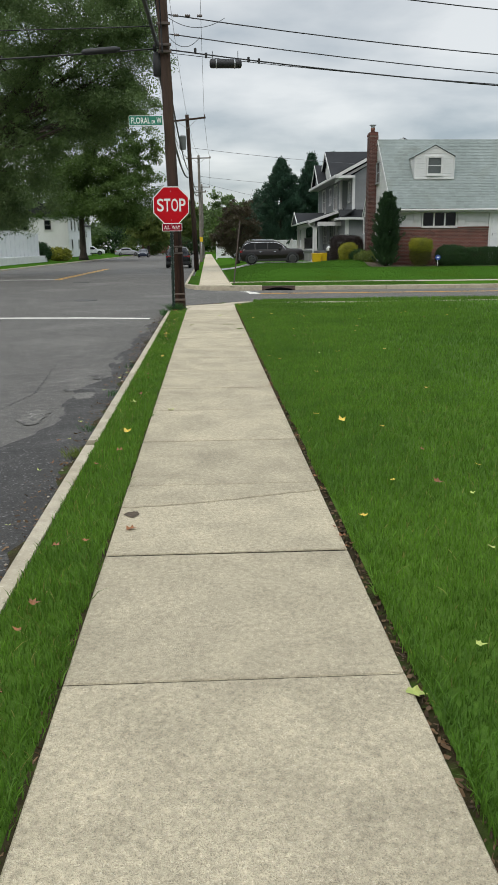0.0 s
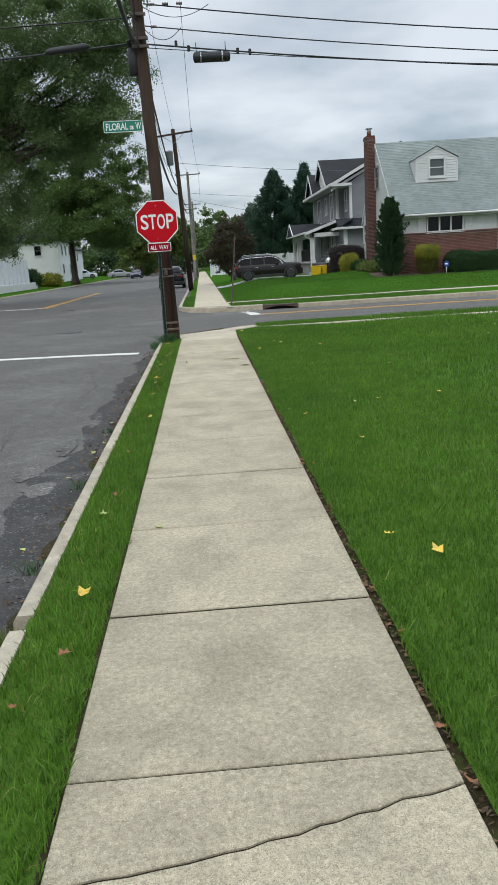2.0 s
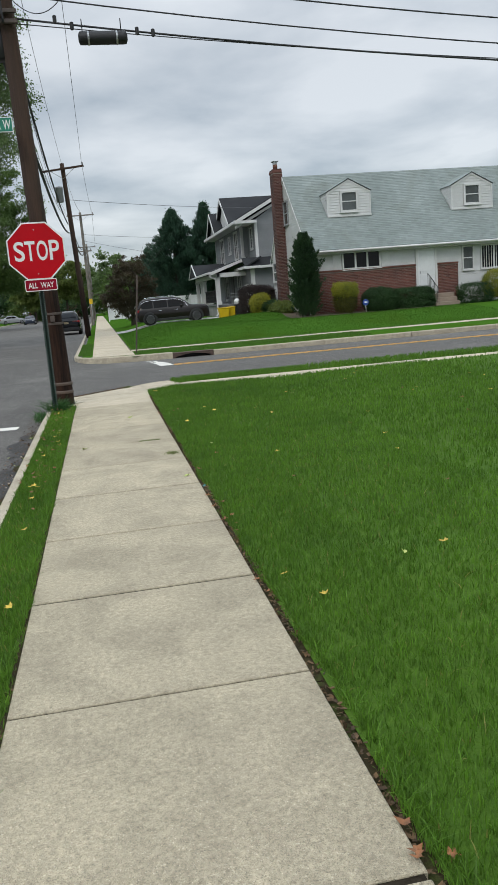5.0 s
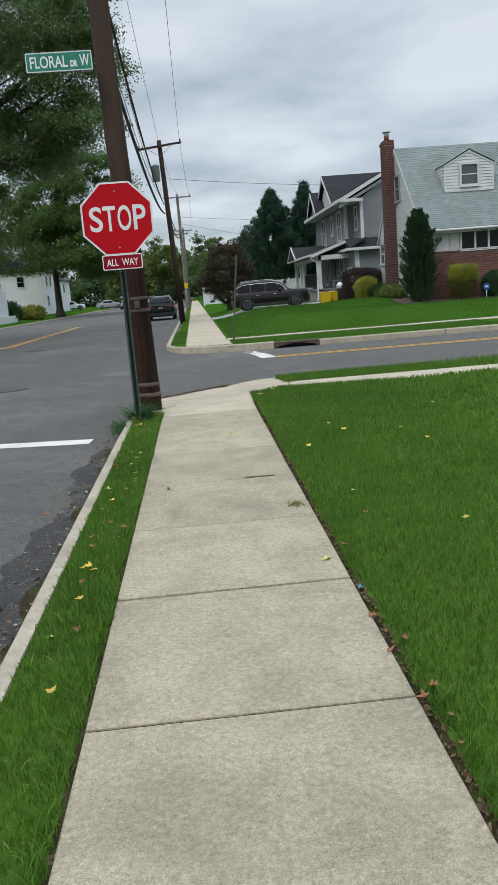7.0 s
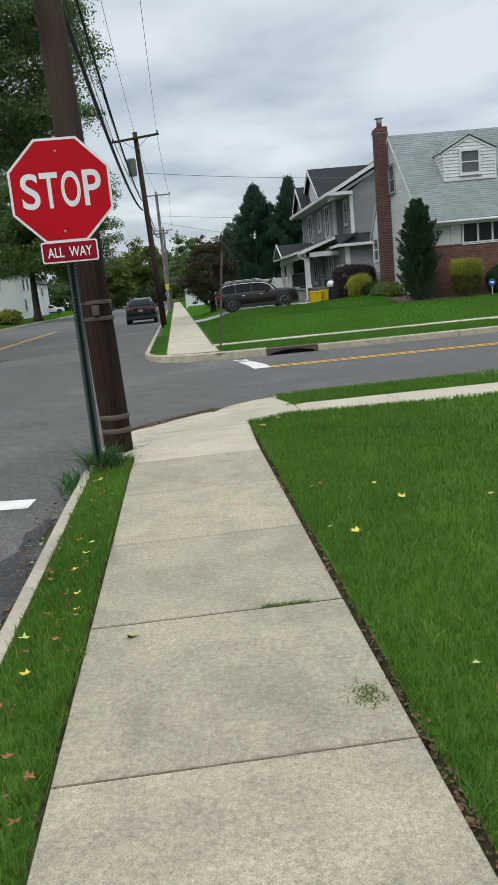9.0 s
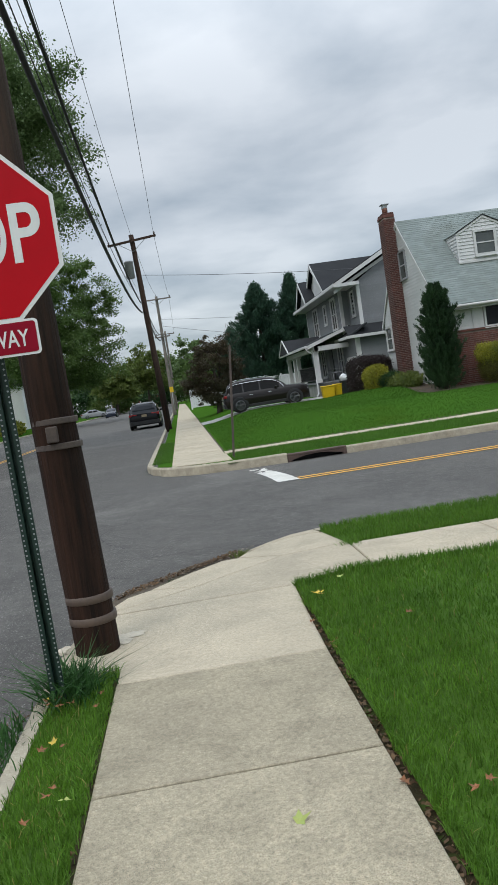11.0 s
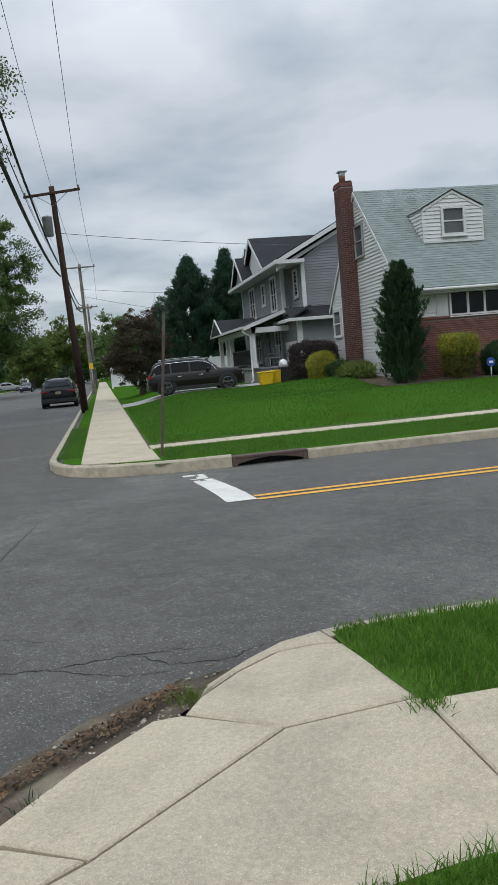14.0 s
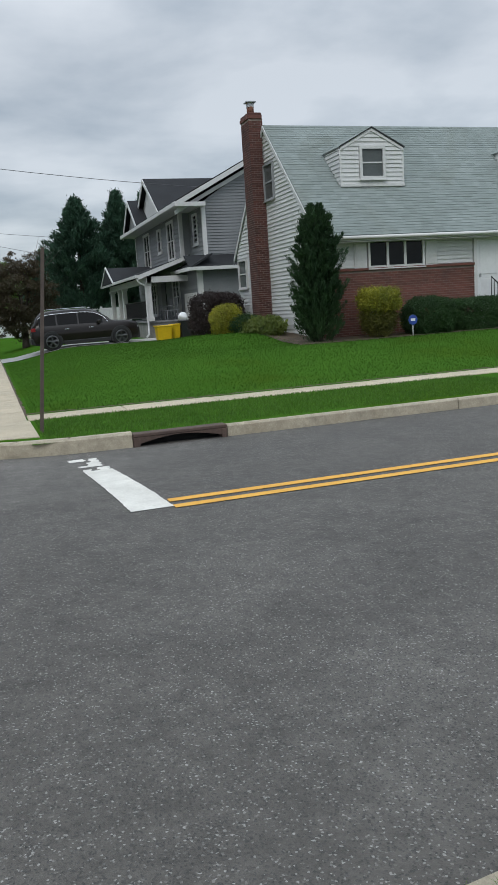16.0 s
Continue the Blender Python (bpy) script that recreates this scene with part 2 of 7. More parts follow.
SIGN_WHITE = paint("sign_white", (0.74, 0.75, 0.73), (0.66, 0.67, 0.65), 0.4, 10, 1.5, 0)
SIGN_GREEN = paint("sign_green", (0.01, 0.20, 0.13), (0.008, 0.16, 0.1), 0.4, 10, 1.5, 0)
POST_GREEN = paint("green_steel", (0.012, 0.035, 0.026), (0.008, 0.024, 0.018), 0.5, 40, 4, 0.1)
STEEL = paint("galvanised_steel", (0.42, 0.43, 0.44), (0.3, 0.31, 0.32), 0.45, 30, 3, 0.1, metal=0.8)
RUST = paint("rusty_steel", (0.10, 0.075, 0.06), (0.06, 0.045, 0.04), 0.7, 60, 6, 0.3)
CABLE = paint("black_cable", (0.015, 0.015, 0.017), (0.01, 0.01, 0.011), 0.6, 20, 2, 0)
GREY_CABLE = paint("grey_cable", (0.12, 0.12, 0.13), (0.08, 0.08, 0.09), 0.6, 20, 2, 0)
PORCELAIN = paint("insulator", (0.16, 0.13, 0.12), (0.1, 0.08, 0.08), 0.25, 20, 2, 0)


# ---------------------------------------------------------------- building helpers
def mesh_of(name, verts, faces, material, smooth=False):
    me = bpy.data.meshes.new(name)
    me.from_pydata([tuple(v) for v in verts], [], [tuple(f) for f in faces])
    me.materials.append(material)
    if smooth:
        me.polygons.foreach_set("use_smooth", [True] * len(me.polygons))
    me.update()
    return me


def sheet(name, verts, faces, material, parent=None, label="", smooth=False):
    ob = new(name, mesh_of(name, verts, faces, material, smooth))
    if parent:
        ob.parent = parent
    return tagged(ob, label)


def part(name, bm, material, parent=None, label="", smooth=False):
    bmesh.ops.recalc_face_normals(bm, faces=bm.faces)
    me = bpy.data.meshes.new(name)
    bm.to_mesh(me)
    bm.free()
    me.materials.append(material)
    if smooth:
        me.polygons.foreach_set("use_smooth", [True] * len(me.polygons))
    ob = new(name, me)
    if parent:
        ob.parent = parent
    return tagged(ob, label)


def empty(name, label, category, m=None, group="", kind=""):
    ob = new(name)
    if m:
        ob.matrix_world = m
    return tagged(ob, label, category, group, kind)


def add_box(bm, x0, x1, y0, y1, z0, z1, bevel=0.0):
    vs = [bm.verts.new(p) for p in ((x0, y0, z0), (x1, y0, z0), (x1, y1, z0), (x0, y1, z0), (x0, y0, z1), (x1, y0, z1), (x1, y1, z1), (x0, y1, z1))]
    fs = [bm.faces.new([vs[i] for i in f]) for f in ((3, 2, 1, 0), (4, 5, 6, 7), (0, 1, 5, 4), (1, 2, 6, 5), (2, 3, 7, 6), (3, 0, 4, 7))]
    if bevel:
        es = list({e for f in fs for e in f.edges})
        bmesh.ops.bevel(bm, geom=es, offset=bevel, segments=1, affect="EDGES")


def box_part(name, b, material, parent=None, label="", bevel=0.006):
    bm = bmesh.new()
    add_box(bm, *b, bevel)
    return part(name, bm, material, parent, label)


def add_prism(bm, pts, a, b, axis="z"):
    """A polygon in the two other axes, drawn out from a to b along the axis."""
    def place(p, h):
        return {"z": (p[0], p[1], h), "y": (p[0], h, p[1]), "x": (h, p[0], p[1])}[axis]
    lo = [bm.verts.new(place(p, a)) for p in pts]
    hi = [bm.verts.new(place(p, b)) for p in pts]
    n = len(pts)
    bm.faces.new(lo[::-1])
    bm.faces.new(hi)
    for i in range(n):
        bm.faces.new((lo[i], lo[(i + 1) % n], hi[(i + 1) % n], hi[i]))


def add_tube(bm, path, radii, sides=8, cap=True):
    """A tube through the points of a path with a radius at each."""
    path = [Vector(p) for p in path]
    if not hasattr(radii, "__len__"):
        radii = [radii] * len(path)
    rings = []
    side = None
    for i, p in enumerate(path):
        d = (path[min(i + 1, len(path) - 1)] - path[max(i - 1, 0)]).normalized()
        if side is None:
            side = d.orthogonal().normalized()
        side = (side - d * side.dot(d)).normalized()
        over = d.cross(side)
        rings.append([bm.verts.new(p + radii[i] * (math.cos(2 * math.pi * k / sides) * side + math.sin(2 * math.pi * k / sides) * over)) for k in range(sides)])
    for a, b in zip(rings, rings[1:]):
        for k in range(sides):
            bm.faces.new((a[k], a[(k + 1) % sides], b[(k + 1) % sides], b[k]))
    if cap:
        bm.faces.new(rings[0][::-1])
        bm.faces.new(rings[-1])


def tube_part(name, path, radii, material, parent=None, label="", sides=8):
    bm = bmesh.new()
    add_tube(bm, path, radii, sides)
    return part(name, bm, material, parent, label, True)


def lathe(bm, rings, centre=(0, 0, 0), axis="z", sides=24):
    """Rings of (radius, height) turned round an axis through the centre."""
    c = Vector(centre)
    made = []
    for r, h in rings:
        ring = []
        for k in range(sides):
            u, v = r * math.cos(2 * math.pi * k / sides), r * math.sin(2 * math.pi * k / sides)
            ring.append(bm.verts.new(c + Vector({"z": (u, v, h), "y": (u, h, v), "x": (h, u, v)}[axis])))
        made.append(ring)
    for a, b in zip(made, made[1:]):
        for k in range(sides):
            bm.faces.new((a[k], a[(k + 1) % sides], b[(k + 1) % sides], b[k]))
    bm.faces.new(made[0][::-1])
    bm.faces.new(made[-1])


def words(name, text, size, m, material, parent=None, depth=0.002, squeeze=1.0, bold=0.0, width=0.0):
    """Lettering as a mesh, in the built-in font, its middle at the pose m; with a width, size is the height of the letters."""
    cu = bpy.data.curves.new(name, "FONT")
    cu.body, cu.size, cu.extrude, cu.align_x, cu.align_y, cu.offset = text, size, depth, "CENTER", "CENTER", bold
    tmp = new(name, cu)
    me = bpy.data.meshes.new_from_object(tmp.evaluated_get(bpy.context.evaluated_depsgraph_get()))
    bpy.data.objects.remove(tmp)
    if width:
        xs, ys = [v.co.x for v in me.vertices], [v.co.y for v in me.vertices]
        fit = Matrix.Diagonal((width / (max(xs) - min(xs)), size / (max(ys) - min(ys)), 1, 1)) @ Matrix.Translation((-(max(xs) + min(xs)) / 2, -(max(ys) + min(ys)) / 2, 0))
    else:
        fit = Matrix.Diagonal((squeeze, 1, 1, 1))
    me.transform(m @ fit)
    me.materials.clear()
    me.materials.append(material)
    ob = new(name, me)
    if parent:
        ob.parent = parent
    return ob


def smooth01(v):
    v = min(1.0, max(0.0, v))
    return v * v * (3 - 2 * v)

# ---------------------------------------------------------------- ground, roads, kerbs and walks
KERB_X = -1.09
KERB_GAP = 2.98
LEFT_KERB = -15.6


def road_z(x, y):
    z = -0.13
    if x > -2:
        z -= 0.085 * smooth01((y - 25.6) / 3.0) * (1 - smooth01((y - 30) / 2)) * smooth01((x + 2) / 2)
    if y < 19 and x > -3:
        z += 0.015 * math.sin(y * 0.7) * smooth01((x + 3) / 2)
    return z


def lawn_z(x, y):
    """Height of the turf of the lots beyond the cross street."""
    a = smooth01((x - 0.9) / 3.0)
    return -0.015 - 0.03 * (1 - smooth01((y - 29.1) / 0.6)) * smooth01((x + 0.2) / 1.0) + a * (0.44 * smooth01((y - 32.1) / 7.0) + 0.3 * smooth01((y - 39.0) / 6.0) * (1 - smooth01((y - 46.0) / 5.0)) * smooth01((x - 5) / 4))


def grid(name, xs, ys, fz, material, keep=None, parent=None, smooth=True):
    verts = [(x, y, fz(x, y)) for y in ys for x in xs]
    w = len(xs)
    faces = []
    for j in range(len(ys) - 1):
        for i in range(w - 1):
            if keep is None or keep((xs[i] + xs[i + 1]) / 2, (ys[j] + ys[j + 1]) / 2):
                faces.append((j * w + i, j * w + i + 1, (j + 1) * w + i + 1, (j + 1) * w + i))
    return sheet(name, verts, faces, material, parent, smooth=smooth)


def steps(*spans):
    """Numbers from spans of (from, to, step)."""
    out = []
    for a, b, s in spans:
        out += list(np.arange(a, b - 1e-6, s))
    out.append(spans[-1][1])
    return [float(v) for v in out]


tagged(sheet("ground", [(-1500, -1500, -0.4), (1500, -1500, -0.4), (1500, 1500, -0.4), (-1500, 1500, -0.4)], [(0, 1, 2, 3)], TURF), "green land that reaches the horizon", "ground", kind="structure")
road = grid("road", steps((-120, -16, 8), (-16, 6, 0.5), (6, 140, 6)), steps((-60, -8, 6), (-8, 34, 0.5), (34, 400, 12)), road_z, ASPHALT)
tagged(road, "worn grey asphalt roadway with pale stone flecks", "road", kind="structure")


def ragged(pts, amount, step, seed):
    """A closed outline with more points, pushed about unevenly."""
    rng = random.Random(seed)
    out = []
    for (x0, y0), (x1, y1) in zip(pts, pts[1:] + pts[:1]):
        n = max(1, int(math.hypot(x1 - x0, y1 - y0) / step))
        for i in range(n):
            f = i / n
            out.append((x0 + (x1 - x0) * f + rng.uniform(-amount, amount), y0 + (y1 - y0) * f + rng.uniform(-amount, amount)))
    return out


def strip(name, left, right, fz, material, label, category, kind="structure", parent=None):
    """A sheet between two lines with the same number of points."""
    verts = [(x, y, fz(x, y)) for p in zip(left, right) for x, y in p]
    faces = [(2 * i, 2 * i + 1, 2 * i + 3, 2 * i + 2) for i in range(len(left) - 1)]
    return tagged(sheet(name, verts, faces, material, parent), label, category, kind=kind)


# the darker, crumbling band of old asphalt along the kerb
rng = random.Random(4)
ys = steps((-9, 15.2, 0.12))
edge, wander = [], 0.0
for y in ys:
    wander = wander * 0.9 + rng.uniform(-0.11, 0.11)
    width = 0.2 + 0.45 * (1 - smooth01((y - 4.5) / 6)) + 0.3 * (1 - smooth01((y - 1) / 4)) + 0.06 * math.sin(y * 2.3) + 0.5 * wander
    edge.append((KERB_X - max(0.06, width), y))
strip("asphalt_patch", edge, [(KERB_X + 0.02, y) for y in ys], lambda x, y: road_z(x, y) + 0.004, ASPHALT_OLD, "dark crumbling old asphalt along the kerb", "asphalt")
for k, (cx, cy, rx, ry) in enumerate(((-1.5, 5.75, 0.13, 0.22), (-1.52, 7.3, 0.07, 0.4), (-1.72, 6.35, 0.10, 0.32), (-1.42, 8.5, 0.05, 0.35), (-1.82, 4.6, 0.12, 0.4))):
    blot = ragged([(cx + rx * math.cos(2 * math.pi * q / 12), cy + ry * math.sin(2 * math.pi * q / 12)) for q in range(12)], 0.04, 0.05, 60 + k)
    tagged(sheet("asphalt_crumble", [(x, y, road_z(x, y) + 0.008) for x, y in blot], [tuple(range(len(blot)))], CRUMBLED), "pale crumbled patch in the old asphalt", "asphalt", kind="structure")
# leaf litter and dirt in the gutter
edge = [(KERB_X - max(0.012, 0.045 + 0.03 * math.sin(y * 3.1) + 0.03 * math.sin(y * 7.7 + 1) + rng.uniform(-0.03, 0.03)), y) for y in ys]
strip("gutter_dirt", edge, [(KERB_X + 0.02, y) for y in ys], lambda x, y: road_z(x, y) + 0.009, EDGE_SOIL, "brown dirt and leaf crumbs lying in the gutter", "dirt")


# turf sheets of the four corner lots
def near_z(x, y):
    return -0.012 + 0.012 * math.sin(x * 1.3 + y * 0.4) + 0.05 * smooth01((x - 3) / 12) + 0.045 * smooth01((x - 0.66) / 0.5)


LAWN_NEAR = grid("lawn", [0.654, 0.75, 0.85, 1.0] + steps((1.2, 6, 0.3), (6, 60, 4)), steps((-60, -4, 4), (-4, 17.86, 0.3), (17.86, 17.95, 0.09)), near_z, TURF)
tagged(LAWN_NEAR, "mown green front lawn beside the walk", "lawn", kind="structure")
tagged(grid("verge", [-1.0, -0.85, -0.7, -0.624], steps((-60, -4, 4), (-4, 16.6, 0.3)), lambda x, y: -0.015, TURF), "narrow green grass verge between kerb and walk", "verge", kind="structure")
soil = sheet("soil_edge", [(0.60, -60, -0.034), (0.67, -60, -0.026), (0.67, 17.9, -0.026), (0.60, 17.9, -0.034), (-0.635, -60, -0.012), (-0.60, -60, -0.012), (-0.60, 16.6, -0.012), (-0.635, 16.6, -0.012),
                           (0.66, 17.86, -0.04), (60, 17.86, -0.03), (60, 19.15, -0.04), (1.2, 19.15, -0.06), (1.15, 20.2, -0.09)], [(0, 1, 2, 3), (4, 5, 6, 7), (8, 9, 10, 11)], EDGE_SOIL)
tagged(soil, "bare dark soil showing along the walk's edges", "soil", kind="structure")

far_walk = lambda x, y: -0.43 < x < 0.88


def far_corner(y):
    """Kerb line x of the far corner for a given y."""
    return -1.0 + 2.2 * (1 - smooth01((y - 28.6) / 2.4)) ** 1.5


lawn_far = grid("lawn_far", steps((-0.98, 0.9, 0.2), (0.9, 12, 0.4), (12, 140, 8)), steps((29.08, 32, 0.2), (32, 56, 0.6), (56, 120, 4), (120, 300, 20)), lawn_z, TURF_FAR, keep=lambda x, y: x > far_corner(y) + 0.12)
tagged(lawn_far, "green lawn rising gently to the houses", "lawn", kind="structure")
tagged(grid("lawn_left", steps((-120, -24, 12), (-24, LEFT_KERB - 0.15, 1.0)), steps((30, 300, 10)), lambda x, y: -0.02 + 0.5 * smooth01((-17 - x) / 6), TURF_FAR), "green front lawns across the road", "lawn", kind="structure")


# ---- paving
def slab(name, pts, material, parent, top, depth=0.09, chamfer=0.009, tilt=(0, 0)):
    """A paving slab with broken edges; top may be a number or a height at each place."""
    cx, cy = sum(p[0] for p in pts) / len(pts), sum(p[1] for p in pts) / len(pts)
    hz = (lambda x, y: top + tilt[0] * (x - cx) + tilt[1] * (y - cy)) if not callable(top) else top
    n = len(pts)
    inner = []
    for i in range(n):
        a, b, c = Vector(pts[i - 1]), Vector(pts[i]), Vector(pts[(i + 1) % n])
        u, v = (a - b).normalized(), (c - b).normalized()
        d = (Vector((u.y, -u.x)) + Vector((-v.y, v.x))).normalized()
        inner.append(b + d * chamfer * 1.4)
    verts = [(p[0], p[1], hz(p[0], p[1]) - depth) for p in pts] + [(p[0], p[1], hz(p[0], p[1]) - chamfer) for p in pts] + [(p.x, p.y, hz(p.x, p.y)) for p in inner]
    faces = [tuple(range(2 * n, 3 * n))]
    for i in range(n):
        j = (i + 1) % n
        faces += [(i, j, n + j, n + i), (n + i, n + j, 2 * n + j, 2 * n + i)]
    return sheet(name, verts, faces, material, parent)


tagged(sheet("joint_bed", [(-0.6, -9.5, -0.0045), (0.6, -9.5, -0.0045), (0.6, 16.378, -0.0085), (-0.6, 16.378, -0.0085)], [(0, 1, 2, 3)], paint("joint_soil", (0.034, 0.027, 0.018), (0.015, 0.012, 0.008), 0.95, 60, 9, 0.6, c=(0.05, 0.05, 0.022), spec=0.1)), "dark soil in the joints of the walk", "soil", kind="structure")
walk_near = empty("sidewalk", "pale worn concrete slab walk with dark joints", "sidewalk", kind="structure")
rng = random.Random(7)
JOINTS = [-9.04, -7.83, -6.62, -5.41, -4.2, -3.0, -1.8, -0.59, 0.6, 1.77, 2.96, 4.17, 5.37, 6.58, 7.79, 8.965, 10.19, 11.38, 12.605, 13.85, 15.1, 16.365]
OPEN = (0.6, 2.96, 5.37, 7.79, 10.19, 12.605, 16.365)
for ya, yb in zip(JOINTS, JOINTS[1:]):
    y0 = ya + (0.0125 if ya in OPEN else 0.007)
    y1 = yb - (0.0125 if yb in OPEN else 0.007)
    t = (rng.uniform(-0.0015, 0.0015), rng.uniform(-0.0015, 0.0015))
    h = rng.uniform(0.0, 0.004)
    if ya == 0.6:
        crack = [(-0.61, 1.345), (-0.55, 1.336), (-0.46, 1.352), (-0.38, 1.357), (-0.3, 1.372), (-0.22, 1.384), (-0.12, 1.408), (-0.06, 1.416), (0.0, 1.44), (0.09, 1.452), (0.15, 1.48), (0.2, 1.488), (0.27, 1.515), (0.33, 1.52), (0.41, 1.558), (0.5, 1.566), (0.61, 1.6)]
        slab("slab", [(-0.61, y0), (0.61, y0)] + crack[::-1], CONCRETE, walk_near, h, chamfer=0.004)
        slab("slab", [(q[0], q[1] + 0.009) for q in crack] + [(0.61, y1), (-0.61, y1)], CONCRETE, walk_near, h + 0.003, chamfer=0.004)
    else:
        slab("slab", [(-0.61, y0), (0.61, y0), (0.61, y1), (-0.61, y1)], CONCRETE, walk_near, h, tilt=t, chamfer=0.005)


def apron_z(x, y):
    """The walk falls to the gutter at the corner."""
    return -0.005 - 0.055 * smooth01((y - 17.9 - 0.55 * (x + 0.6)) / 1.1)


LAST = 16.365
ys = steps((19.08, 20.185, 0.1))
strip("verge_corner", [(1.308 - 0.075 * (y - 19.12), y) for y in ys], [(1.5, y) for y in ys], lambda x, y: apron_z(x, y) + 0.004 if x < 1.45 else -0.04, TURF, "green grass strip between cross walk and kerb", "verge")
strip("verge_corner", [(1.5, y) for y in ys], [(60, y) for y in ys], lambda x, y: -0.04, TURF, "green grass strip between cross walk and kerb", "verge")
corner = empty("corner_pavement", "pale concrete corner pavement that dips to the gutter", "pavement", kind="structure")
for pts in ([(-0.61, LAST + 0.015), (0.615, LAST + 0.015), (0.63, 17.2), (0.65, 17.895), (-0.90, 17.885), (-0.98, 17.4), (-1.0, 16.66), (-0.61, 16.64)],
            [(-0.90, 17.90), (0.65, 17.91), (1.0, 17.96), (1.335, 18.06), (1.335, 19.10), (0.70, 19.065), (-0.12, 18.365), (-0.60, 18.08), (-0.86, 17.955)],
            [(-0.86, 17.97), (-0.60, 18.093), (-0.13, 18.38), (-0.51, 18.64), (-0.70, 18.49)],
            [(-0.115, 18.385), (0.695, 19.078), (0.29, 19.425), (0.15, 19.42), (-0.18, 19.10), (-0.50, 18.67)],
            [(0.70, 19.085), (1.325, 19.12), (1.255, 20.0), (1.12, 20.05), (0.88, 20.02), (0.62, 19.83), (0.40, 19.60), (0.31, 19.44)],
            [(0.405, 19.62), (0.62, 19.85), (0.87, 20.035), (1.12, 20.07), (1.24, 20.02), (1.19, 20.25), (0.93, 20.17), (0.70, 19.99), (0.46, 19.75)]):
    slab("slab", pts, CONCRETE_NEW, corner, apron_z, depth=0.12)
cross_walk = empty("cross_sidewalk", "pale concrete walk along the cross street", "sidewalk", kind="structure")
for k in range(24):
    x0 = 1.36 + 1.22 * k
    slab("slab", [(x0 + (-0.012 if not k else 0.004), 18.07), (x0 + 1.216, 18.07), (x0 + 1.216, 19.07), (x0 + (-0.012 if not k else 0.004), 19.07)], CONCRETE_NEW, cross_walk, -0.01)
blot = ragged([(-0.53 + 0.042 * math.cos(2 * math.pi * q / 10), 1.215 + 0.05 * math.sin(2 * math.pi * q / 10)) for q in range(10)], 0.014, 0.02, 9)
tagged(sheet("slab_stain", [(x, y, 0.0065) for x, y in blot], [tuple(range(len(blot)))], SOIL), "dark rusty stain on the cracked slab", "stain", kind="structure")
# washed-in grit between pavement and asphalt at the corner
grit_out = ragged([(-1.05, 17.6), (-0.90, 18.5), (-0.71, 18.91), (-0.58, 19.13), (-0.45, 19.32), (-0.19, 19.6), (0.15, 19.86), (0.50, 20.0), (0.66, 20.02), (0.46, 19.72), (0.13, 19.38), (-0.18, 19.08), (-0.5, 18.6), (-0.7, 18.4)], 0.022, 0.09, 3)
tagged(sheet("gutter_grit", [(x, y, road_z(x, y) + 0.012 + 0.05 * (1 - smooth01((y - 17.9 - 0.55 * (x + 0.6)) / 2.0))) for x, y in grit_out], [tuple(range(len(grit_out)))], DIRT), "brown grit washed against the corner pavement", "grit", kind="structure")

walk_far = empty("sidewalk_far", "pale sandy concrete walk beyond the cross street", "sidewalk", kind="structure")
slab("slab", [(-0.43, 30.1), (-0.38, 29.93), (0.3, 29.66), (0.95, 29.55), (0.92, 31.4), (0.88, 31.5), (-0.43, 31.5)], CONCRETE_NEW, walk_far, 0.0, depth=0.15)
for k in range(34):
    y0 = 31.5 + 1.22 * k
    slab("slab", [(-0.43, y0 + 0.005), (0.88, y0 + 0.005), (0.88, y0 + 1.215), (-0.43, y0 + 1.215)], CONCRETE_NEW, walk_far, 0.004 * math.sin(k * 2.1), depth=0.12)
slab("slab", [(-0.43, 73.0), (0.88, 73.0), (0.88, 180), (-0.43, 180)], CONCRETE_NEW, walk_far, 0.0, depth=0.12)
far_cross = empty("cross_sidewalk_far", "pale concrete walk along the far kerb", "sidewalk", kind="structure")
for k in range(30):
    x0 = 0.9 + 1.6 * k
    slab("slab", [(x0 + 0.006, 31.45), (x0 + 1.594, 31.45), (x0 + 1.594, 32.15), (x0 + 0.006, 32.15)], CONCRETE_NEW, far_cross, 0.002 + 0.003 * math.sin(k * 1.7), depth=0.12)


# ---- kerbs
def kerb_run(thing, line, width, top, foot, material, gap=0.006):
    """Kerb stones along a line, roadway on the left of its direction; each pair of points is one stone."""
    for (x0, y0), (x1, y1) in zip(line, line[1:]):
        d = Vector((x1 - x0, y1 - y0))
        size = d.length
        d.normalize()
        side = Vector((d.y, -d.x))
        prof = [(0.0, foot), (0.012, top - 0.03), (0.035, top), (width, top), (width, foot)]
        verts = []
        for s in (gap if size > 1 else 0, size - (gap if size > 1 else -0.01)):
            for o, z in prof:
                p = Vector((x0, y0)) + d * s + side * o
                verts.append((p.x, p.y, z))
        faces = [(0, 1, 6, 5), (1, 2, 7, 6), (2, 3, 8, 7), (3, 4, 9, 8), (4, 3, 2, 1, 0), (5, 6, 7, 8, 9)]
        sheet("kerbstone", verts, faces, material, thing)


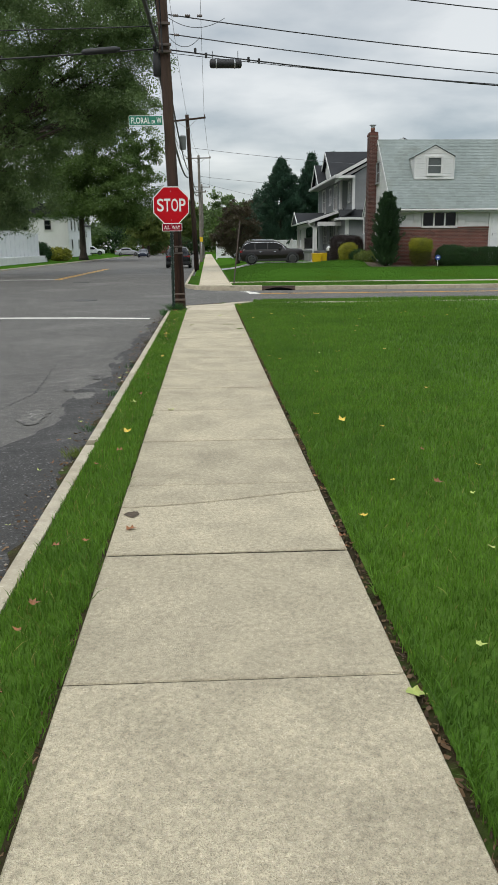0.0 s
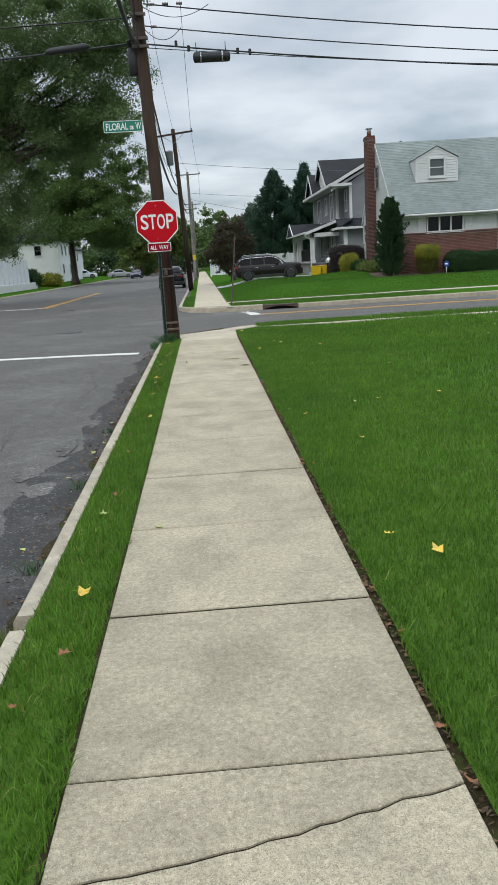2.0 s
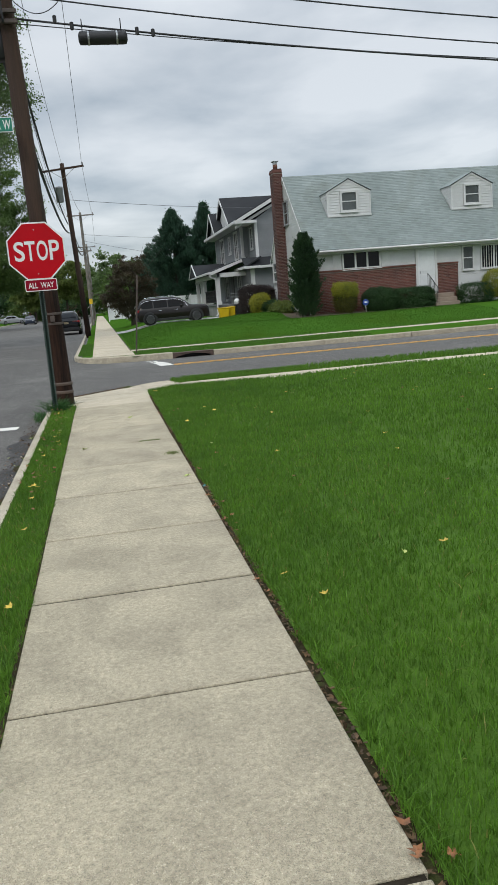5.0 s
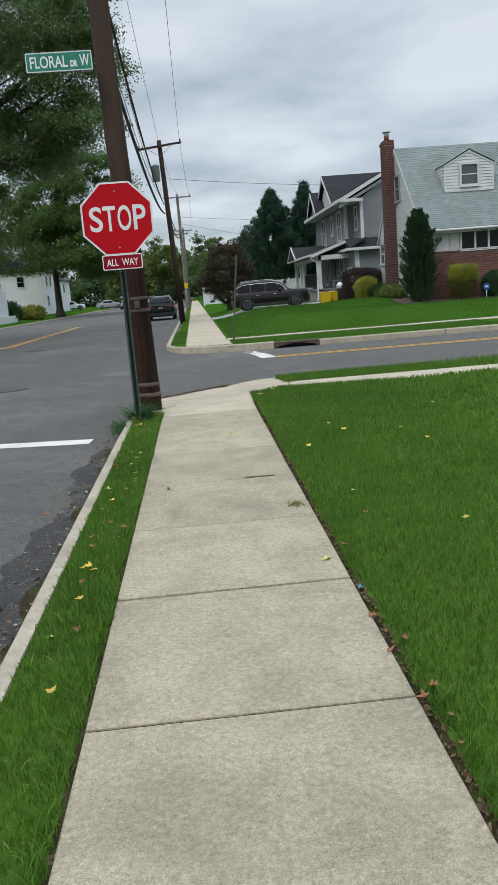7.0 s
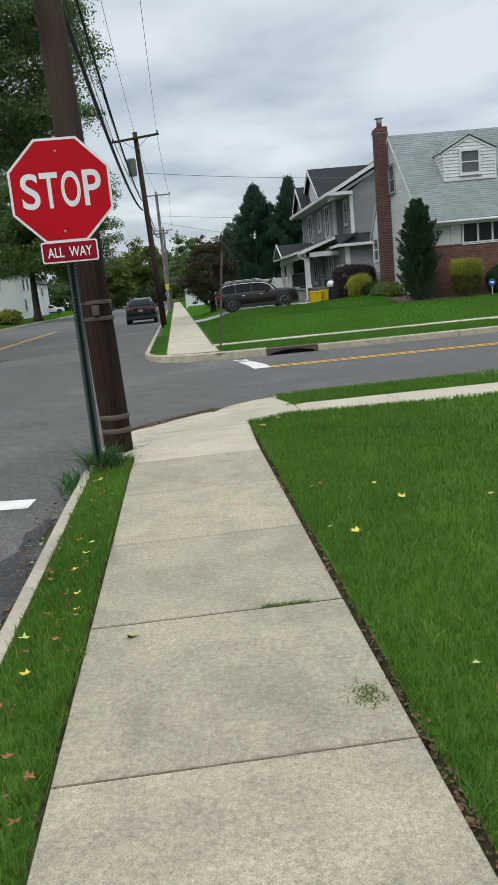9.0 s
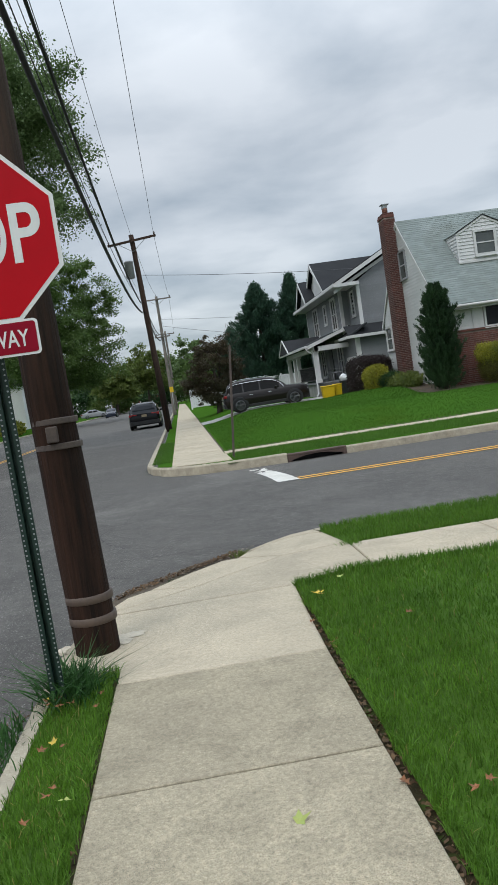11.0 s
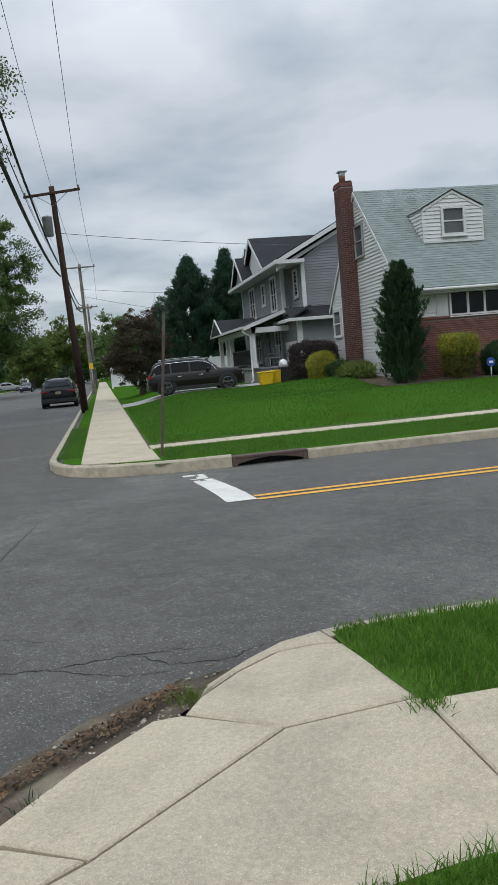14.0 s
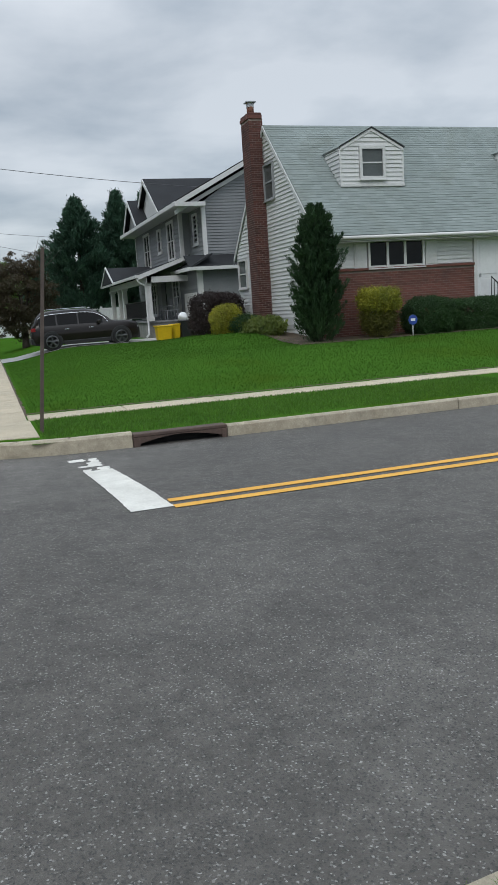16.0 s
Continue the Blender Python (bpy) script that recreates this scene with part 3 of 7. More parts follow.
kerb_near = empty("kerb", "pale worn concrete kerb with gaps and weeds", "kerb", kind="structure")
kerb_run(kerb_near, [(KERB_X, -12), (KERB_X, -8.6), (KERB_X, -4.9), (KERB_X, -1.1), (KERB_X, KERB_GAP - 0.07)], 0.11, 0.0, -0.3, KERB_MAT)
kerb_run(kerb_near, [(KERB_X, KERB_GAP + 0.07), (KERB_X, 6.0), (KERB_X, 9.1), (KERB_X, 12.2), (KERB_X, 15.0), (KERB_X + 0.01, 16.3), (KERB_X + 0.04, 17.1), (KERB_X + 0.11, 17.6), (KERB_X + 0.22, 18.05)], 0.11, 0.0, -0.3, KERB_MAT)
kerb_cross = empty("cross_kerb", "pale concrete kerb of the cross street", "kerb", kind="structure")
kerb_run(kerb_cross, [(1.19, 20.27), (1.45, 20.31), (1.7, 20.335), (3.2, 20.36), (6.2, 20.36), (9.2, 20.36), (12.2, 20.36), (15.2, 20.36), (40, 20.36), (140, 20.36)], 0.16, -0.055, -0.3, KERB_MAT)
kerb_far = empty("kerb_far", "tan concrete kerb rounding the far corner", "kerb", kind="structure")
kerb_run(kerb_far, [(x, 28.98) for x in (140, 40, 20, 16.5, 13.4, 10.3, 7.2, 3.46)], 0.17, -0.045, -0.4, KERB_MAT)
arc = [(2.12, 28.98), (1.3, 29.03), (0.62, 29.18), (0.1, 29.37), (-0.32, 29.6), (-0.66, 29.92), (-0.9, 30.35), (-1.04, 30.9), (-1.09, 31.5), (-1.09, 34.6), (-1.09, 37.7), (-1.09, 40.8), (-1.09, 44), (-1.09, 47), (-1.09, 50), (-1.09, 60), (-1.09, 300)]
kerb_run(kerb_far, arc, 0.15, -0.01, -0.4, KERB_MAT)
kerb_left = empty("kerb_left", "pale concrete kerb across the road", "kerb", kind="structure")
kerb_run(kerb_left, [(LEFT_KERB, y) for y in (300, 120, 90, 60, 45, 30)][::-1][::1] and [(LEFT_KERB, y) for y in (300, 120, 90, 60, 45, 30)], 0.16, 0.0, -0.3, KERB_MAT)

# storm drain in the far kerb
drain = empty("storm_drain", "rusty brown cast iron kerb inlet", "storm drain")
bm = bmesh.new()
add_box(bm, 2.13, 3.45, 28.96, 29.16, -0.085, -0.035, 0.01)
part("lintel", bm, BASIN_MAT, drain)
for a, b in ((2.13, 2.22), (3.37, 3.45)):
    box_part("jamb", (a, b, 28.96, 29.16, -0.4, -0.085), BASIN_MAT, drain)
bm = bmesh.new()
arch = [(2.22, -0.085)] + [(2.22 + 1.15 * i / 10, -0.19 + 0.095 * math.sin(math.pi * (i + 0.6) / 11.2)) for i in range(11)] + [(3.37, -0.085)]
add_prism(bm, arch, 28.965, 29.0, "y")
part("face_plate", bm, BASIN_MAT, drain)
# Solid near-black block behind the inlet: the opening's shade is put in its colour.
part_dark = paint("drain_shade_black", (0.01, 0.01, 0.01), (0.006, 0.006, 0.006), 0.9, 10, 2, 0)
box_part("chamber", (2.2, 3.4, 29.14, 29.5, -0.6, -0.1), part_dark, drain)

# ---- painted lines
def line_mark(name, pts, material, label, lift=0.006):
    return tagged(sheet(name, [(x, y, road_z(x, y) + lift) for x, y in pts], [tuple(range(len(pts)))], material), label, "road marking", kind="structure")


line_mark("stop_line", ragged([(-1.47, 15.62), (-1.46, 15.93), (-4.6, 16.35), (-8.0, 16.6), (-8.0, 16.3), (-4.6, 16.05)], 0.01, 0.25, 1), WHITE_LINE, "worn white stop line on the asphalt")
rng = random.Random(8)
ys = steps((25.17, 27.55, 0.06))
strip("cross_stop_line", [(1.42 - 0.055 * (y - 25.17) + rng.uniform(-0.006, 0.006), y) for y in ys], [(1.80 - 0.075 * (y - 25.17) + rng.uniform(-0.006, 0.006), y) for y in ys], lambda x, y: road_z(x, y) + 0.006, WHITE_LINE, "white stop line with worn ragged end", "road marking")
for y0, y1, xa, xb in ((27.52, 27.68, 1.30, 1.40), (27.52, 27.78, 1.47, 1.60), (27.86, 27.98, 1.28, 1.57), (27.98, 28.22, 1.40, 1.56), (28.22, 28.50, 1.45, 1.55), (28.34, 28.52, 1.20, 1.40)):
    ys = steps((y0, y1, 0.03))
    strip("stop_line_scrap", [(xa + rng.uniform(-0.02, 0.02), y) for y in ys], [(xb + rng.uniform(-0.02, 0.02), y) for y in ys], lambda x, y: road_z(x, y) + 0.0065, WHITE_LINE, "worn scrap of the white stop line", "road marking")
for off in (0.0, 0.24):
    line_mark("centre_line", [(1.80, 25.10 + off), (60, 25.10 + off), (140, 25.10 + off), (140, 25.22 + off), (60, 25.22 + off), (1.80, 25.22 + off)], YELLOW_LINE, "yellow double centre line of the cross street", 0.007)
    line_mark("centre_line_main", [(-8.3 + off, 40), (-8.18 + off, 40), (-8.18 + off, 62), (-8.3 + off, 62)], YELLOW_LINE, "worn yellow centre line of the main road", 0.007)
line_mark("far_stop_line", [(-15, 40.2), (-8.3, 40.2), (-8.3, 40.6), (-15, 40.6)], WHITE_LINE, "thin white stop line across the far lane")
# manhole lids and square covers in the roadway
IRON = paint("iron_lid", (0.07, 0.068, 0.066), (0.045, 0.045, 0.045), 0.7, 60, 4, 0.4)
for x, y, r in ((-4.0, 22.6, 0.36), (-6.3, 36.5, 0.4)):
    bm = bmesh.new()
    lathe(bm, [(r, 0), (r, 0.012), (r - 0.03, 0.016), (r - 0.05, 0.011)], (x, y, road_z(x, y)))
    tagged(part("manhole_cover", bm, IRON), "round dark iron lid set in the asphalt", "manhole cover")

# cracks in the roadway
CRACK = paint("crack_dark", (0.018, 0.018, 0.019), (0.012, 0.012, 0.012), 0.95, 40, 5, 0)


def road_crack(pts, width, seed):
    rng = random.Random(seed)
    line = []
    for (x0, y0), (x1, y1) in zip(pts, pts[1:]):
        n = max(2, int(math.hypot(x1 - x0, y1 - y0) / 0.045))
        for i in range(n):
            f = i / n
            line.append((x0 + (x1 - x0) * f + rng.uniform(-0.018, 0.018), y0 + (y1 - y0) * f + rng.uniform(-0.018, 0.018)))
    verts, n = [], len(line)
    for i, (x, y) in enumerate(line):
        x2, y2 = line[min(i + 1, n - 1)]
        x1, y1 = line[max(i - 1, 0)]
        d = Vector((x2 - x1, y2 - y1)).normalized()
        w = width * rng.uniform(0.25, 1.0) * (0.4 + 0.6 * math.sin(math.pi * (i + 0.5) / n))
        verts += [(x - d.y * w, y + d.x * w, road_z(x, y) + 0.003), (x + d.y * w, y - d.x * w, road_z(x, y) + 0.003)]
    return tagged(sheet("road_crack", verts, [(2 * i, 2 * i + 1, 2 * i + 3, 2 * i + 2) for i in range(n - 1)], CRACK), "dark branching crack in the asphalt", "crack", kind="structure")


for k, pts in enumerate((((-1.7, 20.4), (-1.0, 20.55), (-0.4, 20.45), (0.1, 20.5), (0.7, 20.42)), ((-1.6, 20.1), (-1.05, 19.85), (-0.75, 19.6), (-0.5, 19.35)), ((-0.4, 20.45), (0.0, 20.2), (0.35, 20.12)), ((0.1, 20.5), (0.3, 20.25), (0.62, 20.2), (0.9, 20.35)),
                         ((-1.2, 23.2), (-1.35, 22.4), (-1.2, 21.8), (-0.95, 21.3), (-0.4, 20.9)), ((-1.35, 22.4), (-1.1, 22.9), (-0.8, 25.5)), ((-3.5, 20.0), (-2.6, 20.35), (-1.7, 20.4)), ((-2.4, 4.2), (-2.1, 6.0), (-2.3, 8.4)), ((-1.9, 9.6), (-1.75, 11.2), (-2.0, 12.6)))):
    road_crack(pts, 0.0065, 40 + k)

# loose stones on the grit
PEBBLE = paint("pebbles", (0.40, 0.35, 0.28), (0.24, 0.20, 0.16), 0.9, 30, 5, 0.2, island=0.5)
rng = random.Random(91)
verts, faces = [], []
for k in range(420):
    f = rng.random()
    x = -0.95 + 1.5 * f
    y = 18.35 + 1.45 * f ** 0.85 + rng.uniform(-0.12, 0.34)
    if k > 300:
        x, y = KERB_X - 0.02 - 0.12 * rng.random() ** 2, rng.uniform(0, 15)
    s = rng.uniform(0.004, 0.014)
    z = road_z(x, y) + (0.03 if k <= 300 else 0.01)
    i = len(verts)
    verts += [(x + s * a, y + s * b * rng.uniform(0.7, 1.2), z + s * c * 0.7) for a, b, c in ((1, 0, 0), (-1, 0, 0), (0, 1, 0), (0, -1, 0), (0, 0, 1), (0, 0, -1))]
    faces += [tuple(i + q for q in t) for t in ((0, 2, 4), (2, 1, 4), (1, 3, 4), (3, 0, 4), (2, 0, 5), (1, 2, 5), (3, 1, 5), (0, 3, 5))]
tagged(sheet("grit_stones", verts, faces, PEBBLE), "small loose stones lying on the grit", "grit", kind="stuff")

# bare edge where the far lawn meets its walks
rng = random.Random(17)
xs = steps((0.9, 30, 0.12))
strip("lawn_edge", [(x, 32.145) for x in xs], [(x, 32.24 + rng.uniform(-0.035, 0.035)) for x in xs], lambda x, y: lawn_z(x, 32.2) + 0.035, SOIL, "dark bare soil edge of the far lawn", "soil")
ys = steps((32.2, 72, 0.15))
strip("lawn_edge", [(0.872, y) for y in ys], [(0.925 + rng.uniform(-0.025, 0.025), y) for y in ys], lambda x, y: lawn_z(x, y) + 0.006, SOIL, "dark bare soil edge of the far lawn", "soil")

# ---------------------------------------------------------------- poles, signs and wires
def pole_x(z):
    return -0.78 - 0.031 * z


def utility_pole(label, base, top, lean, r0, r1, wood, seed):
    """A leaning wooden pole with a fibrous, slightly crooked shaft."""
    thing = empty("utility_pole", label, "utility pole", group="wooden utility poles")
    rng = random.Random(seed)
    bm = bmesh.new()
    n = 24
    path = [(base[0] + lean * top * i / n + rng.uniform(-0.006, 0.006), base[1] + rng.uniform(-0.006, 0.006), base[2] - 0.3 + (top + 0.3) * i / n) for i in range(n + 1)]
    add_tube(bm, path, [r0 + (r1 - r0) * i / n + rng.uniform(-0.003, 0.003) for i in range(n + 1)], 16)
    for v in bm.verts:
        k = noise.noise(v.co * 6.0) * 0.006
        v.co.x += k
        v.co.y -= k
    part("shaft", bm, wood, thing, smooth=True)
    return thing


def crossarm(thing, x, y, z, half, wood, tilt=0.0):
    bm = bmesh.new()
    add_box(bm, -half, half, -0.05, 0.05, -0.055, 0.055, 0.01)
    bmesh.ops.transform(bm, matrix=pose(x, y - 0.2, z, 0, -tilt, 0), verts=bm.verts)
    part("crossarm", bm, wood, thing)
    for s in (-1, 1):
        tube_part("brace", [(x + s * half * 0.55, y - 0.2, z - 0.04 + s * half * 0.55 * math.sin(radians(tilt))), (x, y - 0.17, z - 0.55)], 0.014, STEEL, thing, sides=6)
        bm = bmesh.new()
        lathe(bm, [(0.02, 0), (0.05, 0.03), (0.03, 0.06), (0.05, 0.09), (0.035, 0.14), (0.01, 0.16)], (x + s * (half - 0.08), y - 0.2, z + 0.05 + s * half * math.sin(radians(tilt))), sides=10)
        part("insulator", bm, PORCELAIN, thing, smooth=True)


pole = utility_pole("dark leaning wooden utility pole at the corner", (-0.78, 17.1, 0.0), 11.4, -0.031, 0.148, 0.105, POLE_WOOD, 1)
for z in (0.22, 0.36):
    bm = bmesh.new()
    lathe(bm, [(0.152, -0.026), (0.157, -0.022), (0.156, 0.022), (0.151, 0.026)], (pole_x(z), 17.1, z), sides=18)
    part("band", bm, paint("band_metal", (0.11, 0.075, 0.055), (0.07, 0.05, 0.04), 0.6, 30, 4, 0.1), pole, "dull metal strap", smooth=True)
for z, y in ((1.36, 16.85), (1.52, 16.85)):
    bm = bmesh.new()
    lathe(bm, [(0.147, -0.02), (0.152, -0.015), (0.152, 0.015), (0.147, 0.02)], (pole_x(z), 17.1, z), sides=18)
    part("strap", bm, RUST, pole)
box_part("conduit_box", (pole_x(1.44) - 0.04, pole_x(1.44) + 0.03, 16.92, 16.97, 1.39, 1.49), RUST, pole)
crossarm(pole, pole_x(10.6), 17.1, 10.6, 1.15, POLE_WOOD, 1)
bm = bmesh.new()
lathe(bm, [(0.10, 0), (0.13, 0.02), (0.13, 0.5), (0.1, 0.53)], (pole_x(5.5) - 0.18, 17.15, 5.45), sides=14)
part("terminal_can", bm, CABLE, pole, "black cable terminal", smooth=True)
for z in (5.95, 6.1, 6.55, 7.75):
    box_part("bracket", (pole_x(z) - 0.16, pole_x(z) + 0.16, 16.90, 16.96, z - 0.03, z + 0.03), RUST, pole)
bm = bmesh.new()
px = pole_x(7.45)
add_tube(bm, [(px, 16.86, 7.3), (px - 0.5, 16.86, 7.62), (px - 1.2, 16.86, 7.78), (px - 1.75, 16.86, 7.78)], [0.028, 0.026, 0.024, 0.022], 8)
arm = part("lamp_arm", bm, STEEL, pole, "grey curved lamp arm", smooth=True)
bm = bmesh.new()
lathe(bm, [(0.03, 0.11), (0.10, 0.09), (0.17, 0.03), (0.18, 0.0), (0.15, -0.04), (0.05, -0.06)], (px - 1.9, 16.86, 7.74), sides=18)
part("lamp_head", bm, STEEL, arm, "grey cobra lamp head, unlit", smooth=True)
# concrete patch and dirt round the pole's foot
CEMENT = paint("white_cement", (0.66, 0.59, 0.47), (0.47, 0.41, 0.32), 0.95, 40, 9, 1.0)
for cx, cy, rx, ry, sd in ((-0.575, 17.29, 0.085, 0.06, 3), (-0.61, 17.17, 0.05, 0.06, 1), (-0.52, 17.32, 0.035, 0.035, 2), (-0.66, 17.24, 0.06, 0.10, 4), (-1.03, 17.2, 0.04, 0.07, 5)):
    blot = ragged([(cx + rx * math.cos(2 * math.pi * k / 14), cy + ry * math.sin(2 * math.pi * k / 14)) for k in range(14)], 0.014, 0.02, sd)
    bm = bmesh.new()
    add_prism(bm, blot, -0.012, 0.001 + 0.0006 * sd)
    tagged(part("cement_patch", bm, CEMENT), "white cement smeared beside the pole's foot", "patch", kind="structure")

# stop sign on its channel post
stop = empty("stop_sign", "red octagonal stop sign on a green steel post", "stop sign")
SX, SY, SZ = -0.885, 15.92, 2.452


def octagon(r):
    return [(SX + r * math.cos(math.pi / 8 + k * math.pi / 4), SZ + r * math.sin(math.pi / 8 + k * math.pi / 4)) for k in range(8)]


bm = bmesh.new()
add_prism(bm, octagon(0.45), SY - 0.004, SY, "y")
plate = part("sign_plate", bm, SIGN_WHITE, stop, "white-edged octagonal plate")
bm = bmesh.new()
add_prism(bm, octagon(0.428), SY - 0.006, SY - 0.0045, "y")
part("red_face", bm, SIGN_RED, plate, "red sign face")
for letter, at, wide in (("S", -0.247, 0.148), ("T", -0.088, 0.148), ("O", 0.085, 0.158), ("P", 0.262, 0.148)):
    words("letter", letter, 0.285, Matrix.Translation((SX + at, SY - 0.007, SZ + 0.005)) @ pose(0, 0, 0, 90), SIGN_WHITE, plate, 0.001, bold=0.004, width=wide)
for z in (SZ + 0.31, SZ - 0.33):
    bm = bmesh.new()
    lathe(bm, [(0.009, 0), (0.009, -0.008), (0.004, -0.011)], (SX - 0.005, SY - 0.006, z), "y", 10)
    part("bolt", bm, STEEL, plate)


def plaque(name, x0, x1, z0, z1, y, face, parent, label, r=0.02):
    def rounded(a, b, c, d, r):
        pts = []
        for cx, cz, s in ((b - r, d - r, 0), (a + r, d - r, 90), (a + r, c + r, 180), (b - r, c + r, 270)):
            pts += [(cx + r * math.cos(radians(s + q)), cz + r * math.sin(radians(s + q))) for q in (0, 30, 60, 90)]
        return pts
    bm = bmesh.new()
    add_prism(bm, rounded(x0, x1, z0, z1, r), y - 0.004, y, "y")
    p = part(name, bm, SIGN_WHITE, parent, label)
    bm = bmesh.new()
    e = 0.012
    add_prism(bm, rounded(x0 + e, x1 - e, z0 + e, z1 - e, r * 0.7), y - 0.006, y - 0.0045, "y")
    part("face", bm, face, p)
    return p


sub = plaque("supplementary_plate", SX - 0.225, SX + 0.245, 1.87, 2.045, SY - 0.001, SIGN_RED_DARK, stop, "small red plate with white letters")
words("lettering", "ALL  WAY", 0.082, Matrix.Translation((SX + 0.01, SY - 0.008, 1.955)) @ pose(0, 0, 0, 90), SIGN_WHITE, sub, 0.001, bold=0.001, width=0.37)
bm = bmesh.new()
ch = [(-0.04, 0.0), (-0.04, 0.005), (-0.018, 0.007), (-0.014, 0.04), (0.014, 0.04), (0.018, 0.007), (0.04, 0.005), (0.04, 0.0), (0.012, 0.0), (0.010, 0.035), (-0.010, 0.035), (-0.012, 0.0)]
lo = [bm.verts.new((SX - 0.03 + a, 16.30 + b, -0.3)) for a, b in ch]
hi = [bm.verts.new((SX - 0.0 + a, SY + 0.003 + b, 2.86)) for a, b in ch]
for i in range(len(ch)):
    bm.faces.new((lo[i], lo[(i + 1) % len(ch)], hi[(i + 1) % len(ch)], hi[i]))
post = part("post", bm, POST_GREEN, stop, "dark green channel post with holes")
bm = bmesh.new()
for k in range(66):
    z = 0.06 + 0.028 * k
    f = (z + 0.3) / 3.16
    y = 16.30 + (SY + 0.003 - 16.30) * f - 0.001
    x = SX - 0.03 + 0.03 * f
    for s in (-0.029, 0.029):
        vs = [bm.verts.new((x + s + 0.0055 * math.cos(a), y, z + 0.0055 * math.sin(a))) for a in np.linspace(0, 5.24, 6)]
        bm.faces.new(vs)
tagged(part("hole", bm, STEEL, post), kind="stuff")

# street name sign on its arm
name_sign = empty("street_name_sign", "green street name sign bracketed to the pole", "street sign")
FX0, FX1 = -1.84, -1.045
b = plaque("sign_blade", FX0, FX1, 4.285, 4.505, 16.62, SIGN_GREEN, name_sign, "green blade with white letters", 0.012)
words("lettering", "FLORAL", 0.135, Matrix.Translation((FX0 + 0.275, 16.612, 4.395)) @ pose(0, 0, 0, 90), SIGN_WHITE, b, 0.001, bold=0.002, width=0.45)
words("lettering", "DR", 0.075, Matrix.Translation((FX0 + 0.575, 16.612, 4.365)) @ pose(0, 0, 0, 90), SIGN_WHITE, b, 0.001, bold=0.004, width=0.085)
words("lettering", "W", 0.135, Matrix.Translation((FX0 + 0.705, 16.612, 4.395)) @ pose(0, 0, 0, 90), SIGN_WHITE, b, 0.001, bold=0.002, width=0.115)
box_part("bracket", (FX1 - 0.16, FX1 - 0.04, 16.622, 17.0, 4.36, 4.43), STEEL, name_sign)

# bare rusty post at the far corner
bare = empty("bare_post", "thin rusty steel post standing in the grass", "post")
bm = bmesh.new()
pts = [(-0.025, 0), (-0.025, 0.03), (-0.018, 0.03), (-0.018, 0.007), (0.018, 0.007), (0.018, 0.03), (0.025, 0.03), (0.025, 0)]
lo = [bm.verts.new((1.0 + a, 29.97 + b, -0.1)) for a, b in pts]
hi = [bm.verts.new((1.29 + a, 29.97 + b, 2.54)) for a, b in pts]
for i in range(8):
    bm.faces.new((lo[i], lo[(i + 1) % 8], hi[(i + 1) % 8], hi[i]))
part("channel", bm, RUST, bare)

# the next poles down the road
pole_b = utility_pole("brown wooden utility pole with a transformer", (-0.80, 52.6, 0.0), 10.05, -0.042, 0.17, 0.12, POLE_WOOD, 2)
crossarm(pole_b, -1.22, 52.6, 9.72, 1.25, POLE_WOOD, 6)
bm = bmesh.new()
lathe(bm, [(0.18, 0), (0.22, 0.03), (0.22, 0.78), (0.24, 0.8), (0.2, 0.88), (0.05, 0.92)], (-1.55, 52.45, 7.85), sides=18)
part("transformer", bm, paint("transformer_grey", (0.30, 0.31, 0.32), (0.24, 0.25, 0.26), 0.5, 20, 3, 0), pole_b, "grey transformer can", smooth=True)
pole_c = utility_pole("grey weathered wooden utility pole", (-0.68, 84.0, 0.0), 10.9, -0.008, 0.17, 0.12, POLE_GREY, 3)
crossarm(pole_c, -0.77, 84.0, 10.6, 1.3, POLE_GREY, 1)
crossarm(pole_c, -0.74, 84.0, 7.2, 0.7, POLE_GREY, 1)
pole_d = utility_pole("grey weathered wooden utility pole", (-0.60, 116.0, 0.0), 10.4, -0.006, 0.17, 0.12, POLE_GREY, 4)
crossarm(pole_d, -0.66, 116.0, 10.0, 1.2, POLE_GREY, -1)


def wire(name, label, a, b, sag, r, material=CABLE, n=28, group="overhead wires"):
    a, b = Vector(a), Vector(b)
    pts = [a.lerp(b, i / n) - Vector((0, 0, 4 * sag * (i / n) * (1 - i / n))) for i in range(n + 1)]
    bm = bmesh.new()
    add_tube(bm, pts, r, 5)
    return tagged(part(name, bm, material, None, "", True), label, "overhead wire", group)


TOP, MID = "thin overhead wire strung between the poles", "thick black cable bundle strung between the poles"
for x1, z1, x2, z2 in ((-2.3, 10.75, -2.4, 9.75), (-0.15, 10.8, -0.08, 9.98), (-1.30, 11.5, -1.25, 10.15)):
    wire("overhead_wire", TOP, (x1, 16.8, z1), (x2, 52.4, z2), 0.55, 0.008)
    wire("overhead_wire", TOP, (x1, 16.8, z1), (x1 + 0.6, -24, z1 + 0.3), 0.5, 0.008)
    wire("overhead_wire", TOP, (x2, 52.4, z2), (x2 + 0.45, 83.8, z2 + 0.9), 0.5, 0.01)
    wire("overhead_wire", TOP, (x2 + 0.45, 83.8, z2 + 0.9), (x2 + 0.6, 115.8, z2 + 0.4), 0.5, 0.011)
wire("overhead_wire", TOP, (-1.25, 16.85, 7.0), (-1.35, 52.5, 7.4), 0.6, 0.007)
wire("overhead_wire", TOP, (-1.25, 16.85, 8.4), (-1.9, 52.5, 8.6), 0.6, 0.009)
